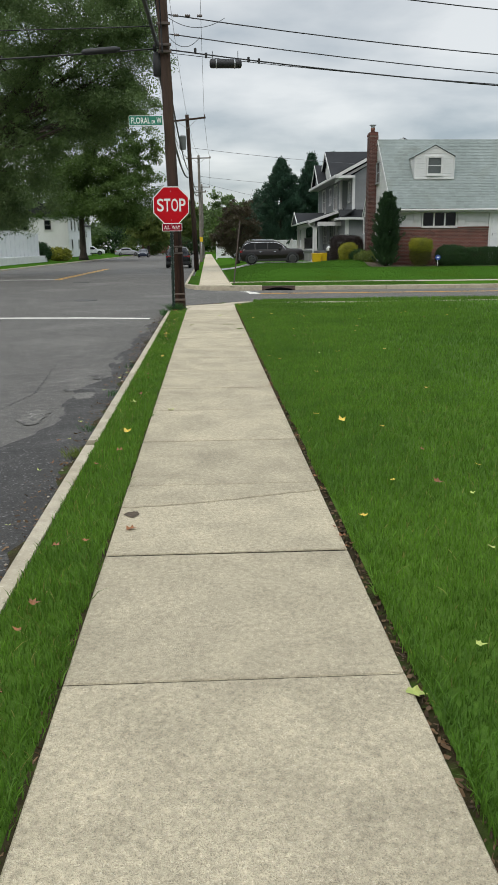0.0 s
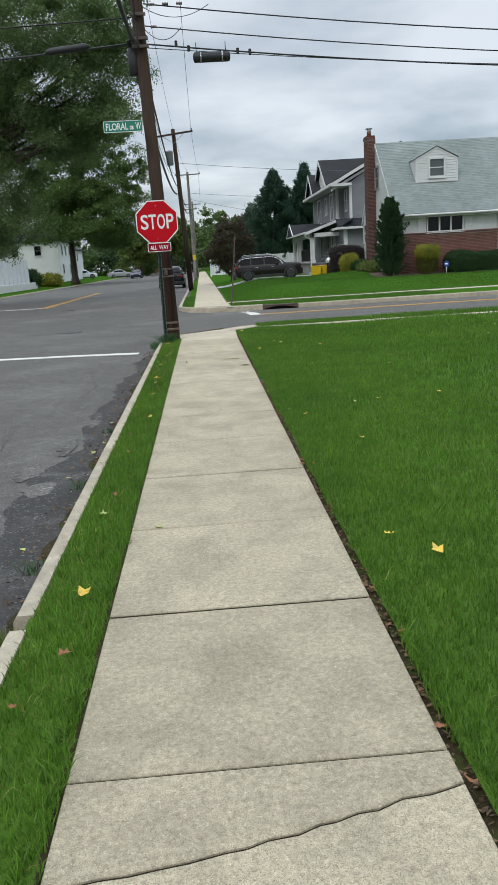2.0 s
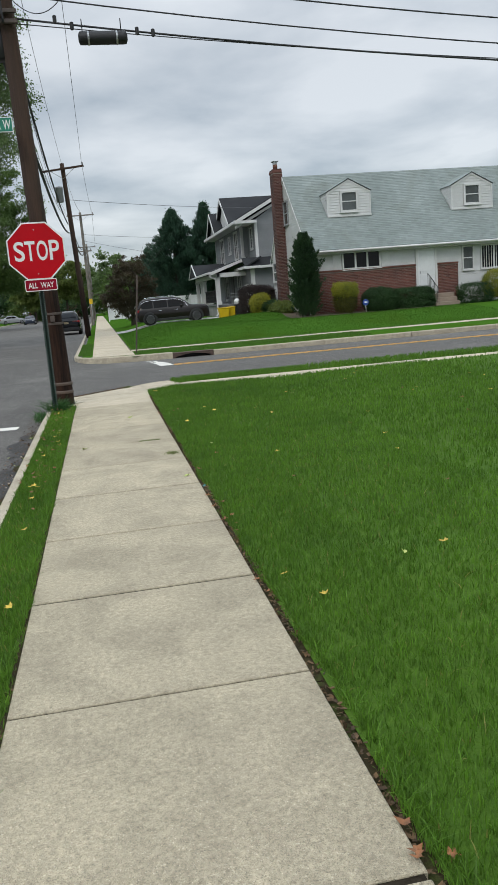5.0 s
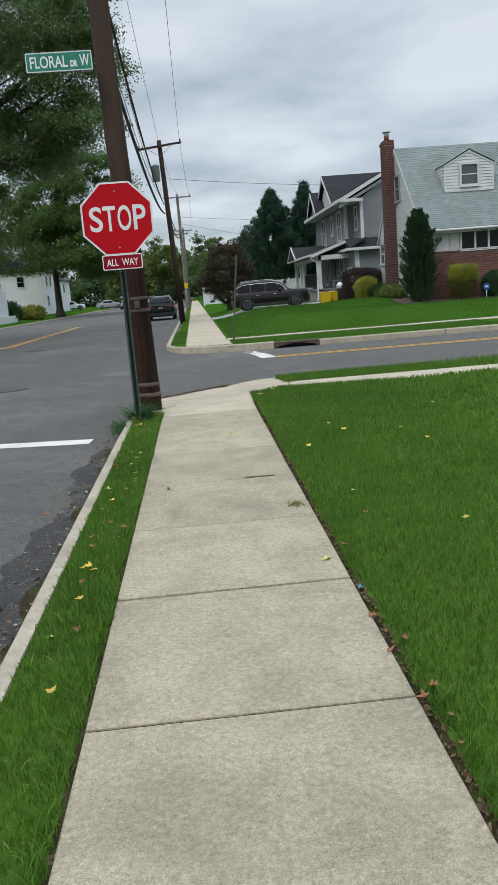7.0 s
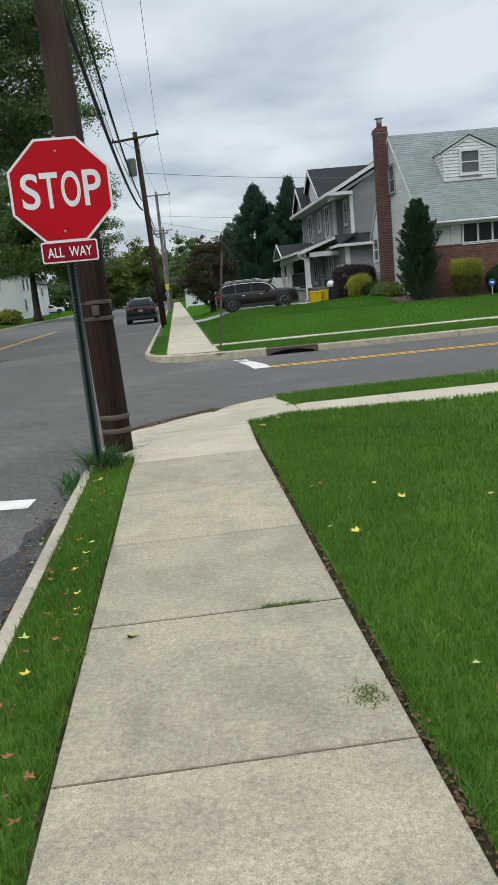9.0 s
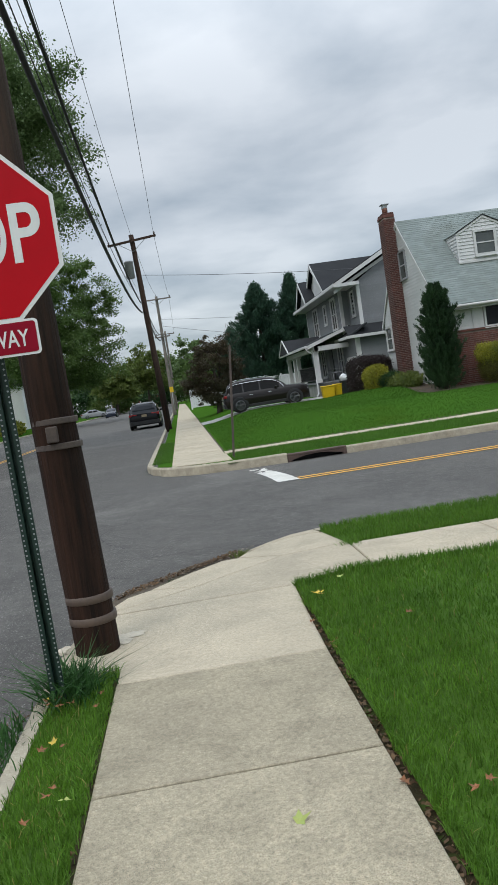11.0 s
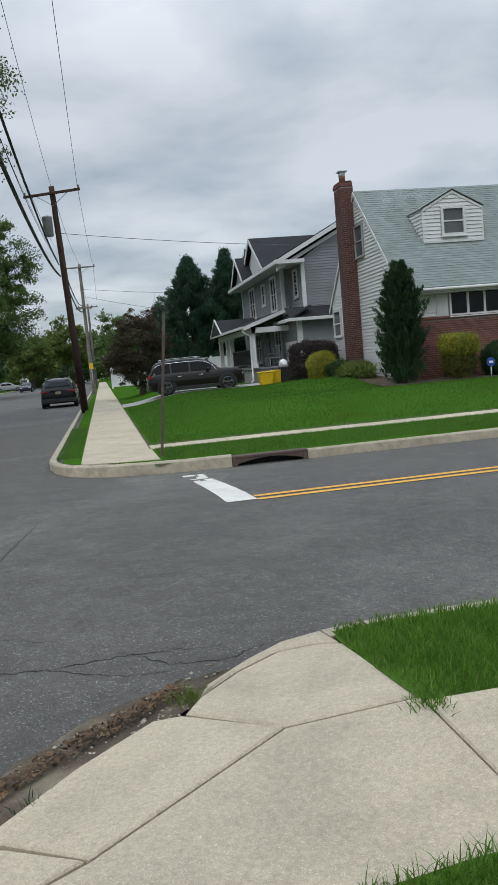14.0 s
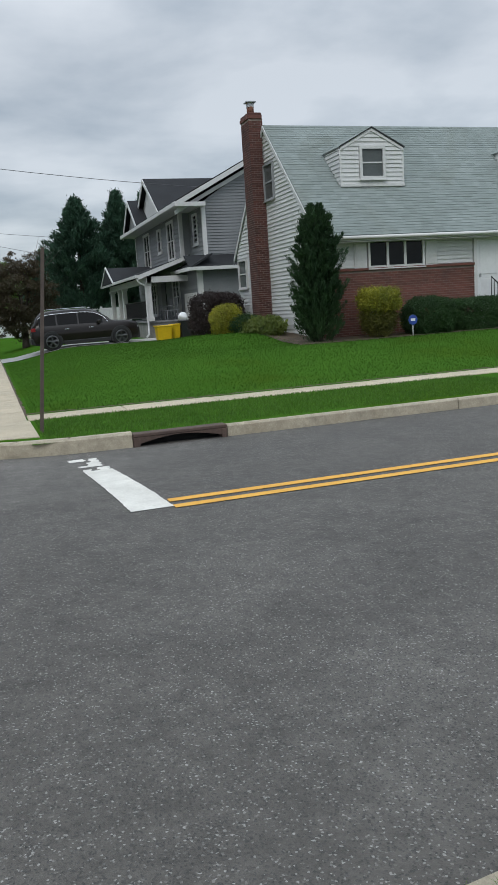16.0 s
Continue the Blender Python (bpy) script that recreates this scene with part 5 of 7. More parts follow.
# chimney
bm = bmesh.new()
add_box(bm, 9.44, GX - 0.0, 44.28, 45.08, 0.4, 7.84)
chim = part("chimney", bm, MORTAR, cape, "tall dark red brick chimney")
brick_wall(chim, 44.28, 45.08, 0.45, 7.66, 9.44, BRICK_OLD, 0, 3, "x")
brick_wall(chim, 9.43, GX, 0.45, 7.66, 44.28, BRICK_OLD, 0, 4, "y")
bm = bmesh.new()
add_box(bm, 9.405, GX, 44.245, 45.115, 7.66, 7.78, 0.01)
add_box(bm, 9.43, GX - 0.02, 44.27, 45.09, 7.78, 7.86, 0.01)
part("corbel", bm, BRICK_OLD, chim)
box_part("stack", (GX, GX + 0.02, 44.28, 45.08, 6.8, 7.66), BRICK_OLD, chim)
bm = bmesh.new()
lathe(bm, [(0.12, 7.88), (0.12, 8.1), (0.11, 8.12)], (9.66, 44.68, 0), sides=12)
flue = part("flue_pot", bm, paint("clay_pot", (0.20, 0.085, 0.055), (0.15, 0.065, 0.045), 0.8, 30, 3, 0.2), chim, "terracotta flue pot", smooth=True)
bm = bmesh.new()
add_box(bm, 9.56, 9.76, 44.58, 44.78, 8.1, 8.25)
add_box(bm, 9.49, 9.83, 44.51, 44.85, 8.25, 8.28)
part("cap", bm, STEEL, flue, "metal chimney cap")
# entry steps and rail
steps_thing = empty("entry_steps", "brick and stone entry steps with black rail", "steps")
for k in range(4):
    bm = bmesh.new()
    add_box(bm, 15.75 + 0.02 * k, 17.0, FY - 1.55 + 0.30 * k, FY - 0.1, 0.2 + 0.2 * k, 0.4 + 0.2 * k, 0.015)
    part("step", bm, paint("step_stone", (0.30, 0.24, 0.19), (0.22, 0.17, 0.13), 0.9, 20, 2, 0.4), steps_thing)
rail = new("handrail", None)
rail.parent = steps_thing
for x in (15.85,):
    tube_part("rail_bar", [(x, FY - 1.4, 1.25), (x, FY - 0.2, 2.0)], 0.02, BLACK_IRON, rail, sides=6)
    for k in range(9):
        f = k / 8
        tube_part("baluster", [(x, FY - 1.4 + 1.2 * f, 0.5 + 0.6 * f), (x, FY - 1.4 + 1.2 * f, 1.25 + 0.75 * f)], 0.012, BLACK_IRON, rail, sides=6)

# ---- the grey two-storey house with the porch
grey = empty("house", "grey two-storey house with white trim and front porch", "house")
MX, WX, LX, PX = 9.6, 10.1, 9.55, 7.7
SYW, SYM, SYL = 53.1, 55.4, 52.5
NY = 66.5
GZ = 0.35
UZ = 3.95
TZ = 6.15
RX = 13.4
box_part("wing_wall", (LX, 18.3, SYL, 66.3, GZ, 3.45), SIDING_GREY, grey)
box_part("upper_wall", (WX, 18.3, SYW, SYM + 0.1, 3.4, TZ), SIDING_GREY, grey)
box_part("main_wall", (MX, 18.3, SYM, NY, 3.3, TZ), SHAKE_GREY, grey)
clapboards("siding", [(LX, GZ), (18.3, GZ), (18.3, 3.35), (LX, 3.35)], "y", SYL - 0.003, 0.13, SIDING_GREY, grey, joined=True)
side_gable = [(WX, 3.5), (18.4, 3.5), (18.4, TZ + 0.1), (RX, 8.3), (WX, TZ + 0.1)]
bm = bmesh.new()
add_prism(bm, [(18.4, TZ), (RX, 8.25), (WX, TZ)], SYW + 0.003, SYW + 0.2, "y")
part("gable_wall", bm, SIDING_GREY, grey)
clapboards("siding", side_gable, "y", SYW - 0.003, 0.13, SIDING_GREY, grey, joined=True)
clapboards("shake_siding", [(SYM, 3.4), (NY, 3.4), (NY, TZ), (SYM, TZ)], "x", MX - 0.003, 0.2, SHAKE_GREY, grey, joined=True, holes=[(56.6, 57.9, 4.0, 5.9), (59.3, 60.2, 4.5, 5.8), (62.3, 63.9, 4.0, 5.9)])
clapboards("shake_siding", [(SYW, 3.6), (SYM, 3.6), (SYM, TZ), (SYW, TZ)], "x", WX - 0.003, 0.2, SHAKE_GREY, grey, joined=True)
clapboards("shake_siding", [(SYL, 2.5), (66.3, 2.5), (66.3, 3.35), (SYL, 3.35)], "x", LX - 0.003, 0.2, SHAKE_GREY, grey, joined=True)
for b in ((WX - 0.04, WX + 0.14, SYW - 0.04, SYW + 0.1, 3.6, TZ), (MX - 0.04, MX + 0.14, SYM - 0.04, SYM + 0.12, 3.5, TZ), (MX - 0.04, MX + 0.1, NY - 0.1, NY + 0.03, 3.4, TZ), (LX - 0.04, LX + 0.2, SYL - 0.04, SYL + 0.14, 1.4, 3.35)):
    box_part("corner_board", b, TRIM, grey)
# main roof, ridge along y, with its front slope and a cross gable
bm = bmesh.new()
add_prism(bm, [(MX - 0.75, TZ - 0.05), (RX, 8.44), (19.0, TZ - 0.05), (19.0, TZ + 0.12), (RX, 8.62), (MX - 0.75, TZ + 0.12)], SYW - 0.45, NY + 0.4, "y")
g_roof = part("roof", bm, SHINGLE_DARK, grey, "charcoal shingle roof")
shingle_slope("shingle", (MX - 0.77, SYW - 0.45, TZ + 0.125), (0, NY - SYW + 0.85, 0), (RX - MX + 0.75, 0, 8.51 - TZ), 30, 32, SHINGLE_DARK, g_roof, seed=3)
for d0, d1, yy in ((0.0, 0.22, SYW - 0.49), (0.34, 0.52, SYW - 0.06)):
    bm = bmesh.new()
    add_prism(bm, [(MX - 0.75, TZ + 0.1 - d1), (RX, 8.61 - d1), (RX, 8.61 - d0), (MX - 0.75, TZ + 0.1 - d0)], yy, yy + 0.05, "y")
    part("rake_board", bm, TRIM, grey)
bm = bmesh.new()
add_box(bm, MX - 0.85, MX - 0.72, SYW - 0.45, NY + 0.4, TZ - 0.10, TZ + 0.09, 0.02)
part("gutter", bm, TRIM, grey)
box_part("soffit", (MX - 0.75, WX, SYW - 0.4, NY + 0.35, TZ - 0.08, TZ - 0.05), TRIM, grey)
box_part("eave_return", (MX - 0.8, MX + 0.55, SYW - 0.48, SYW - 0.03, TZ - 0.12, TZ + 0.06), TRIM, grey)


def cross_gable(y0, y1, zp, x0, label, face):
    ym = (y0 + y1) / 2
    bm = bmesh.new()
    add_prism(bm, [(y0 + 0.25, TZ + 0.05), (y1 - 0.25, TZ + 0.05), (ym, zp - 0.22)], x0, x0 + 5, "x")
    g = part("cross_gable", bm, face, grey, label)
    for a in (y0, y1):
        bm = bmesh.new()
        add_prism(bm, [(a, TZ), (ym, zp), (ym, zp + 0.12), (a, TZ + 0.12)], x0 - 0.25, x0 + 6.0, "x")
        part("gable_roof", bm, SHINGLE_DARK, g)
        bm = bmesh.new()
        add_prism(bm, [(a, TZ - 0.16), (ym, zp - 0.16), (ym, zp + 0.10), (a, TZ + 0.08)], x0 - 0.29, x0 - 0.251, "x")
        part("barge_board", bm, TRIM, g)


cross_gable(58.6, 66.4, 8.7, MX + 0.15, "white front gable", SIDING_WHITE)
cross_gable(62.6, 67.2, 7.9, MX - 0.35, "small grey front gable", SHAKE_GREY)
# lower skirt roof over the wing
bm = bmesh.new()
add_prism(bm, [(LX - 0.45, 3.42), (WX + 0.05, 3.98), (WX + 0.05, 3.9), (LX - 0.45, 3.32)], SYL - 0.4, SYM + 0.1, "y")
part("skirt_roof", bm, SHINGLE_DARK, grey)
bm = bmesh.new()
add_prism(bm, [(SYL - 0.42, 3.32), (SYW + 0.0, 3.9), (SYW + 0.0, 3.98), (SYL - 0.42, 3.42)], LX - 0.45, 18.3, "x")
part("skirt_roof", bm, SHINGLE_DARK, grey)
box_part("skirt_gutter", (LX - 0.52, 18.3, SYL - 0.52, SYL - 0.42, 3.26, 3.41), TRIM, grey)
box_part("skirt_gutter", (LX - 0.56, LX - 0.45, SYL - 0.42, SYM, 3.26, 3.41), TRIM, grey)
# windows of the front
window(grey, face_west(MX - 0.03, 57.8, 4.15), 1.15, 1.65, 0.13, 2, 2, label="white twin window")
window(grey, face_west(MX - 0.03, 60.1, 4.7), 0.6, 1.0, 0.12, 1, 2)
window(grey, face_west(MX - 0.03, 63.8, 4.15), 1.35, 1.65, 0.13, 2, 2, label="white twin window")
window(grey, face_west(WX - 0.03, 54.6, 4.6), 0.6, 1.2, 0.1, 1, 2)
window(grey, face_west(LX - 0.03, 57.3, 1.5), 1.2, 1.55, 0.12, 2, 2)
window(grey, face_west(LX - 0.03, 62.6, 1.5), 1.2, 1.55, 0.12, 2, 2)
box_part("front_door", (LX - 0.06, LX - 0.01, 59.0, 60.0, 1.0, 3.05), paint("dark_door", (0.03, 0.028, 0.028), (0.02, 0.02, 0.02), 0.4, 10, 2, 0), grey)
bm = bmesh.new()
add_box(bm, LX - 0.05, LX - 0.01, 52.9, 55.1, GZ, 2.35, 0.01)
gd = part("garage_door", bm, TRIM, grey, "white panelled garage door")
for k in range(4):
    box_part("door_panel", (LX - 0.065, LX - 0.051, 52.98, 55.02, GZ + 0.06 + 0.5 * k, GZ + 0.48 + 0.5 * k), TRIM, gd)
# porch
bm = bmesh.new()
add_box(bm, PX - 0.1, LX, 54.7, 65.0, GZ - 0.2, 1.12, 0.02)
part("porch_base", bm, STONE, grey, "grey stone porch base")
bm = bmesh.new()
add_box(bm, PX - 0.18, LX, 54.6, 65.1, 1.12, 1.2, 0.01)
part("porch_floor", bm, paint("bluestone", (0.22, 0.23, 0.24), (0.17, 0.175, 0.18), 0.8, 15, 2, 0.2), grey)
bm = bmesh.new()
add_prism(bm, [(PX - 0.5, 3.2), (MX + 0.1, 4.0), (MX + 0.1, 4.1), (PX - 0.5, 3.3)], 54.2, 65.5, "y")
part("porch_roof", bm, SHINGLE_DARK, grey, "low charcoal porch roof")
bm = bmesh.new()
add_prism(bm, [(60.6, 3.25), (64.9, 3.25), (62.75, 4.15)], PX - 0.62, MX, "x")
part("porch_gable", bm, SHINGLE_DARK, grey)
for a, b in ((60.5, 62.75), (65.0, 62.75)):
    bm = bmesh.new()
    add_prism(bm, [(a, 3.14), (b, 4.12), (b, 4.22), (a, 3.24)], PX - 0.66, PX - 0.6, "x")
    part("barge_board", bm, TRIM, grey)
box_part("porch_beam", (PX - 0.12, PX + 0.12, 54.3, 65.2, 2.93, 3.2), TRIM, grey)
box_part("porch_beam", (PX - 0.1, LX, 54.3, 54.55, 2.93, 3.2), TRIM, grey)
box_part("porch_gutter", (PX - 0.6, PX - 0.5, 54.2, 65.5, 3.16, 3.29), TRIM, grey)
bm = bmesh.new()
add_prism(bm, [(PX - 0.5, 3.08), (MX, 3.9), (MX, 4.08), (PX - 0.5, 3.28)], 54.14, 54.2, "y")
part("porch_rake", bm, TRIM, grey)
for y in (54.6, 61.0, 62.4, 65.0):
    col = box_part("porch_column", (PX - 0.12, PX + 0.12, y - 0.12, y + 0.12, 1.2, 2.95), TRIM, grey)
    box_part("column_base", (PX - 0.16, PX + 0.16, y - 0.16, y + 0.16, 1.2, 1.4), TRIM, col)
    box_part("column_cap", (PX - 0.16, PX + 0.16, y - 0.16, y + 0.16, 2.82, 2.95), TRIM, col)
porch_rail = new("porch_rail")
porch_rail.parent = grey
for y0, y1 in ((54.7, 60.9),):
    for z in (1.32, 2.1):
        box_part("rail_bar", (PX - 0.03, PX + 0.03, y0, y1, z, z + 0.05), BLACK_IRON, porch_rail)
    for k in range(40):
        y = y0 + 0.1 + (y1 - y0 - 0.2) * k / 39
        box_part("baluster", (PX - 0.012, PX + 0.012, y - 0.012, y + 0.012, 1.37, 2.1), BLACK_IRON, porch_rail, bevel=0)
bm = bmesh.new()
add_tube(bm, [(PX - 0.55, 54.3, 3.15), (PX - 0.5, 54.3, 3.0), (PX - 0.16, 54.42, 2.8), (PX - 0.16, 54.42, 0.62), (PX - 0.3, 54.3, 0.5)], 0.045, 8)
part("downspout", bm, TRIM, grey, smooth=True)

# ---------------------------------------------------------------- cars
TYRE = paint("tyre_rubber", (0.012, 0.012, 0.013), (0.009, 0.009, 0.009), 0.85, 30, 4, 0.1)
RIM = paint("alloy_rim", (0.22, 0.225, 0.23), (0.17, 0.175, 0.18), 0.3, 20, 3, 0, metal=0.8)
CAR_GLASS = glass("car_glass", (0.002, 0.0024, 0.003), 0.02, 0.14)
TAIL_RED = paint("tail_light_red", (0.28, 0.01, 0.012), (0.2, 0.006, 0.008), 0.15, 10, 3, 0)
LAMP_CLEAR = paint("lamp_clear", (0.55, 0.56, 0.58), (0.45, 0.46, 0.48), 0.1, 10, 3, 0)
BLACK_PLASTIC = paint("black_plastic", (0.018, 0.018, 0.019), (0.013, 0.013, 0.014), 0.6, 40, 4, 0.05)
CHROME = paint("chrome", (0.6, 0.6, 0.61), (0.5, 0.5, 0.51), 0.12, 10, 3, 0, metal=1.0)
PLATE = paint("plate_cream", (0.30, 0.24, 0.15), (0.25, 0.2, 0.12), 0.5, 20, 3, 0)


def car(label, m, L, W, H, colour, suv=True, wheelbase=None):
    """A car pointing along +x, its middle on the ground at the pose m."""
    thing = empty("car", label, "car", m, "parked cars")
    wb = wheelbase or L * 0.605
    r = 0.375 if suv else 0.325
    xf, xr = L / 2 - L * 0.185, L / 2 - L * 0.185 - wb
    belt, sill = H * (0.60 if suv else 0.64), 0.30 if suv else 0.22
    # stations: place along the car (-0.5 rear to 0.5 nose), shoulder height, roof height, half width, low edge
    if suv:
        st = [(-0.5, 0.50, 0.50, 0.80, 0.45), (-0.493, 0.60, 0.62, 0.90, 0.32), (-0.47, belt / H, 0.68, 0.96, 0.27), (-0.44, belt / H, 0.84, 0.985, 0.25), (-0.40, belt / H, 0.945, 0.99, 0.25), (-0.32, belt / H, 0.985, 1.0, 0.25),
              (-0.15, belt / H, 1.0, 1.0, 0.25), (0.02, belt / H - 0.005, 0.99, 1.0, 0.25), (0.10, belt / H - 0.01, 0.945, 1.0, 0.25), (0.17, belt / H - 0.015, 0.80, 1.0, 0.25), (0.235, 0.605, 0.67, 0.99, 0.25),
              (0.27, 0.60, 0.64, 0.985, 0.25), (0.40, 0.585, 0.62, 0.97, 0.25), (0.46, 0.56, 0.59, 0.93, 0.25), (0.488, 0.50, 0.52, 0.87, 0.27), (0.5, 0.40, 0.42, 0.80, 0.30)]
    else:
        st = [(-0.5, 0.50, 0.50, 0.78, 0.30), (-0.49, 0.62, 0.63, 0.9, 0.22), (-0.46, 0.67, 0.68, 0.95, 0.2), (-0.36, 0.685, 0.70, 0.985, 0.18), (-0.28, belt / H, 0.82, 1.0, 0.18), (-0.18, belt / H, 0.965, 1.0, 0.18), (-0.05, belt / H, 1.0, 1.0, 0.18),
              (0.06, belt / H, 0.97, 1.0, 0.18), (0.14, belt / H - 0.01, 0.85, 1.0, 0.18), (0.23, 0.63, 0.67, 0.99, 0.18), (0.36, 0.585, 0.60, 0.97, 0.18), (0.45, 0.53, 0.54, 0.91, 0.18), (0.49, 0.43, 0.44, 0.8, 0.2), (0.5, 0.36, 0.37, 0.7, 0.24)]
    hw = W / 2
    cut = (0.19 if suv else 0.2)

    def ring(s):
        x, b, t, w, lo = s[0] * L, s[1] * H, s[2] * H, s[3] * hw, s[4]
        tall = max(0.0, (t - b) / (H * 0.4))
        half = [(w * 0.93, lo), (w * 0.985, lo + 0.14), (w, lo + (b - lo) * 0.55), (w * 0.985, b - 0.06), (w * 0.95, b), (w * (0.93 - 0.17 * tall), b + (t - b) * 0.80), (w * (0.80 - 0.16 * tall), t - 0.015 * tall), (w * 0.35, t + 0.012)]
        return [(x, y, z) for y, z in half] + [(x, -y, z) for y, z in half[::-1]]
    bm = bmesh.new()
    rings = [[bm.verts.new(p) for p in ring(s)] for s in st]
    k = len(rings[0])
    for a, b in zip(rings, rings[1:]):
        for i in range(k):
            bm.faces.new((a[i], a[(i + 1) % k], b[(i + 1) % k], b[i]))
    bm.faces.new(rings[0])
    bm.faces.new(rings[-1][::-1])
    body = part("body", bm, colour, thing, smooth=True)

    def lerp_station(u):
        for s0, s1 in zip(st, st[1:]):
            if s0[0] <= u <= s1[0]:
                f = (u - s0[0]) / (s1[0] - s0[0])
                return [p + (q - p) * f for p, q in zip(s0, s1)]

    def side_pane(u0, u1, s, lo0=0.10, hi=0.93):
        n = 6
        verts = []
        for i in range(n + 1):
            q = lerp_station(u0 + (u1 - u0) * i / n)
            rg = ring(q)
            a, c = Vector(rg[4]), Vector(rg[5])
            for f in (lo0, hi):
                p = a.lerp(c, f)
                verts.append((p.x, s * (p.y + 0.007), p.z))
        return sheet("side_window", verts, [(2 * i, 2 * i + 2, 2 * i + 3, 2 * i + 1) for i in range(n)], CAR_GLASS, thing)
    panes = ((-0.425, -0.27), (-0.255, -0.075), (-0.06, 0.155)) if suv else ((-0.25, -0.07), (-0.055, 0.13))
    for s in (1, -1):
        for u0, u1 in panes:
            side_pane(u0, u1, s)
    for name, us in (("windscreen", (0.11, 0.225) if suv else (0.085, 0.215)), ("rear_window", (-0.465, -0.405) if suv else (-0.335, -0.2))):
        verts = []
        for u in us:
            rg = ring(lerp_station(u))
            y, z = rg[6][1] * 0.98, rg[6][2]
            verts += [(u * L, -y, z + 0.012), (u * L, y, z + 0.012)]
        off = 0.008 if us[0] > 0 else -0.008
        sheet(name, [(a + off, b, c + 0.008) for a, b, c in verts], [(0, 1, 3, 2)], CAR_GLASS, thing)
    for x in (xf, xr):
        for s in (1, -1):
            bm = bmesh.new()
            lathe(bm, [(r + 0.055, 0.0), (r + 0.06, 0.006), (r + 0.03, 0.012)], (x, 0, r), "y", 28)
            for v in bm.verts:
                v.co.z = max(v.co.z, 0.2)
                v.co.y = s * (v.co.y + hw * 0.985)
            part("wheel_arch", bm, BLACK_PLASTIC if suv else colour, thing)
            bm = bmesh.new()
            lathe(bm, [(r * 0.66, 0.0), (r * 0.9, 0.0), (r, 0.035), (r, 0.19), (r * 0.9, 0.225), (r * 0.66, 0.22)], (x, 0, r), "y", 28)
            for v in bm.verts:
                v.co.y = s * (hw - 0.2 + v.co.y)
            wheel = part("wheel", bm, TYRE, thing, smooth=True)
            bm = bmesh.new()
            lathe(bm, [(r * 0.68, 0.0), (r * 0.68, 0.012), (r * 0.60, 0.016), (r * 0.58, 0.0)], (x, 0, r), "y", 28)
            for q in range(5):
                ang = 2 * math.pi * q / 5 + 0.3
                for e in (-0.16, 0.16):
                    p0 = Vector((x + 0.05 * math.cos(ang), 0.012, r + 0.05 * math.sin(ang)))
                    p1 = Vector((x + r * 0.62 * math.cos(ang + e), 0.010, r + r * 0.62 * math.sin(ang + e)))
                    add_tube(bm, [p0, p1], 0.018, 5)
            lathe(bm, [(0.055, 0.0), (0.055, 0.02), (0.03, 0.026)], (x, 0, r), "y", 14)
            for v in bm.verts:
                v.co.y = s * (hw + 0.022 + v.co.y)
            part("rim", bm, RIM, wheel)
    zt = H * 0.55
    for s in (1, -1):
        bm = bmesh.new()
        add_box(bm, -L * 0.497, -L * 0.455, 0.45 * hw, 0.965 * hw, zt - 0.07, zt + 0.07, 0.02)
        for v in bm.verts:
            v.co.y *= s
        part("tail_light", bm, TAIL_RED, thing)
        bm = bmesh.new()
        add_box(bm, L * 0.455, L * 0.487, 0.5 * hw, 0.88 * hw, H * 0.415, H * 0.475, 0.02)
        for v in bm.verts:
            v.co.y *= s
        part("headlight", bm, LAMP_CLEAR, thing)
        bm = bmesh.new()
        add_box(bm, L * 0.10, L * 0.135, hw * 0.97, hw * 1.12, belt + 0.01, belt + 0.14, 0.03)
        for v in bm.verts:
            v.co.y *= s
        part("mirror", bm, colour, thing)
        for u in (-0.20, 0.02):
            bm = bmesh.new()
            add_box(bm, u * L, u * L + 0.2, hw * 0.985, hw * 1.01, belt - 0.15, belt - 0.12, 0.008)
            for v in bm.verts:
                v.co.y *= s
            part("door_handle", bm, CHROME if suv else colour, thing)
        bm = bmesh.new()
        add_box(bm, xr + r + 0.06, xf - r - 0.06, hw * 0.94, hw * 1.005, sill - 0.08, sill + 0.08, 0.02)
        for v in bm.verts:
            v.co.y *= s
        part("sill_trim", bm, BLACK_PLASTIC, thing)
        if suv:
            bm = bmesh.new()
            add_tube(bm, [(-L * 0.36, s * hw * 0.66, H - 0.02), (-L * 0.34, s * hw * 0.66, H + 0.035), (0.02 * L, s * hw * 0.66, H + 0.035), (0.06 * L, s * hw * 0.66, H - 0.02)], 0.016, 6)
            part("roof_rail", bm, CHROME, thing)
            bm = bmesh.new()
            line = []
            for i in range(15):
                rg = ring(lerp_station(-0.43 + 0.60 * i / 14))
                q = Vector(rg[5])
                line.append((q.x, s * (q.y + 0.012), q.z - 0.012))
            foot = Vector(ring(lerp_station(0.205))[4])
            add_tube(bm, line + [(foot.x, s * (foot.y + 0.01), foot.z + 0.02)], 0.013, 5)
            part("window_trim", bm, CHROME, thing, "bright window trim")
    box_part("rear_bumper", (-L * 0.503, -L * 0.44, -hw * 0.92, hw * 0.92, 0.30, 0.55), BLACK_PLASTIC if suv else colour, thing, bevel=0.03)
    box_part("front_bumper", (L * 0.44, L * 0.502, -hw * 0.8, hw * 0.8, 0.25, 0.48), BLACK_PLASTIC if suv else colour, thing, bevel=0.03)
    box_part("grille", (L * 0.47, L * 0.497, -hw * 0.42, hw * 0.42, H * 0.34, H * 0.44), BLACK_PLASTIC, thing)
    box_part("number_plate", (-L * 0.506, -L * 0.5, -0.16, 0.16, H * 0.47, H * 0.47 + 0.15), PLATE, thing, bevel=0)
    return thing


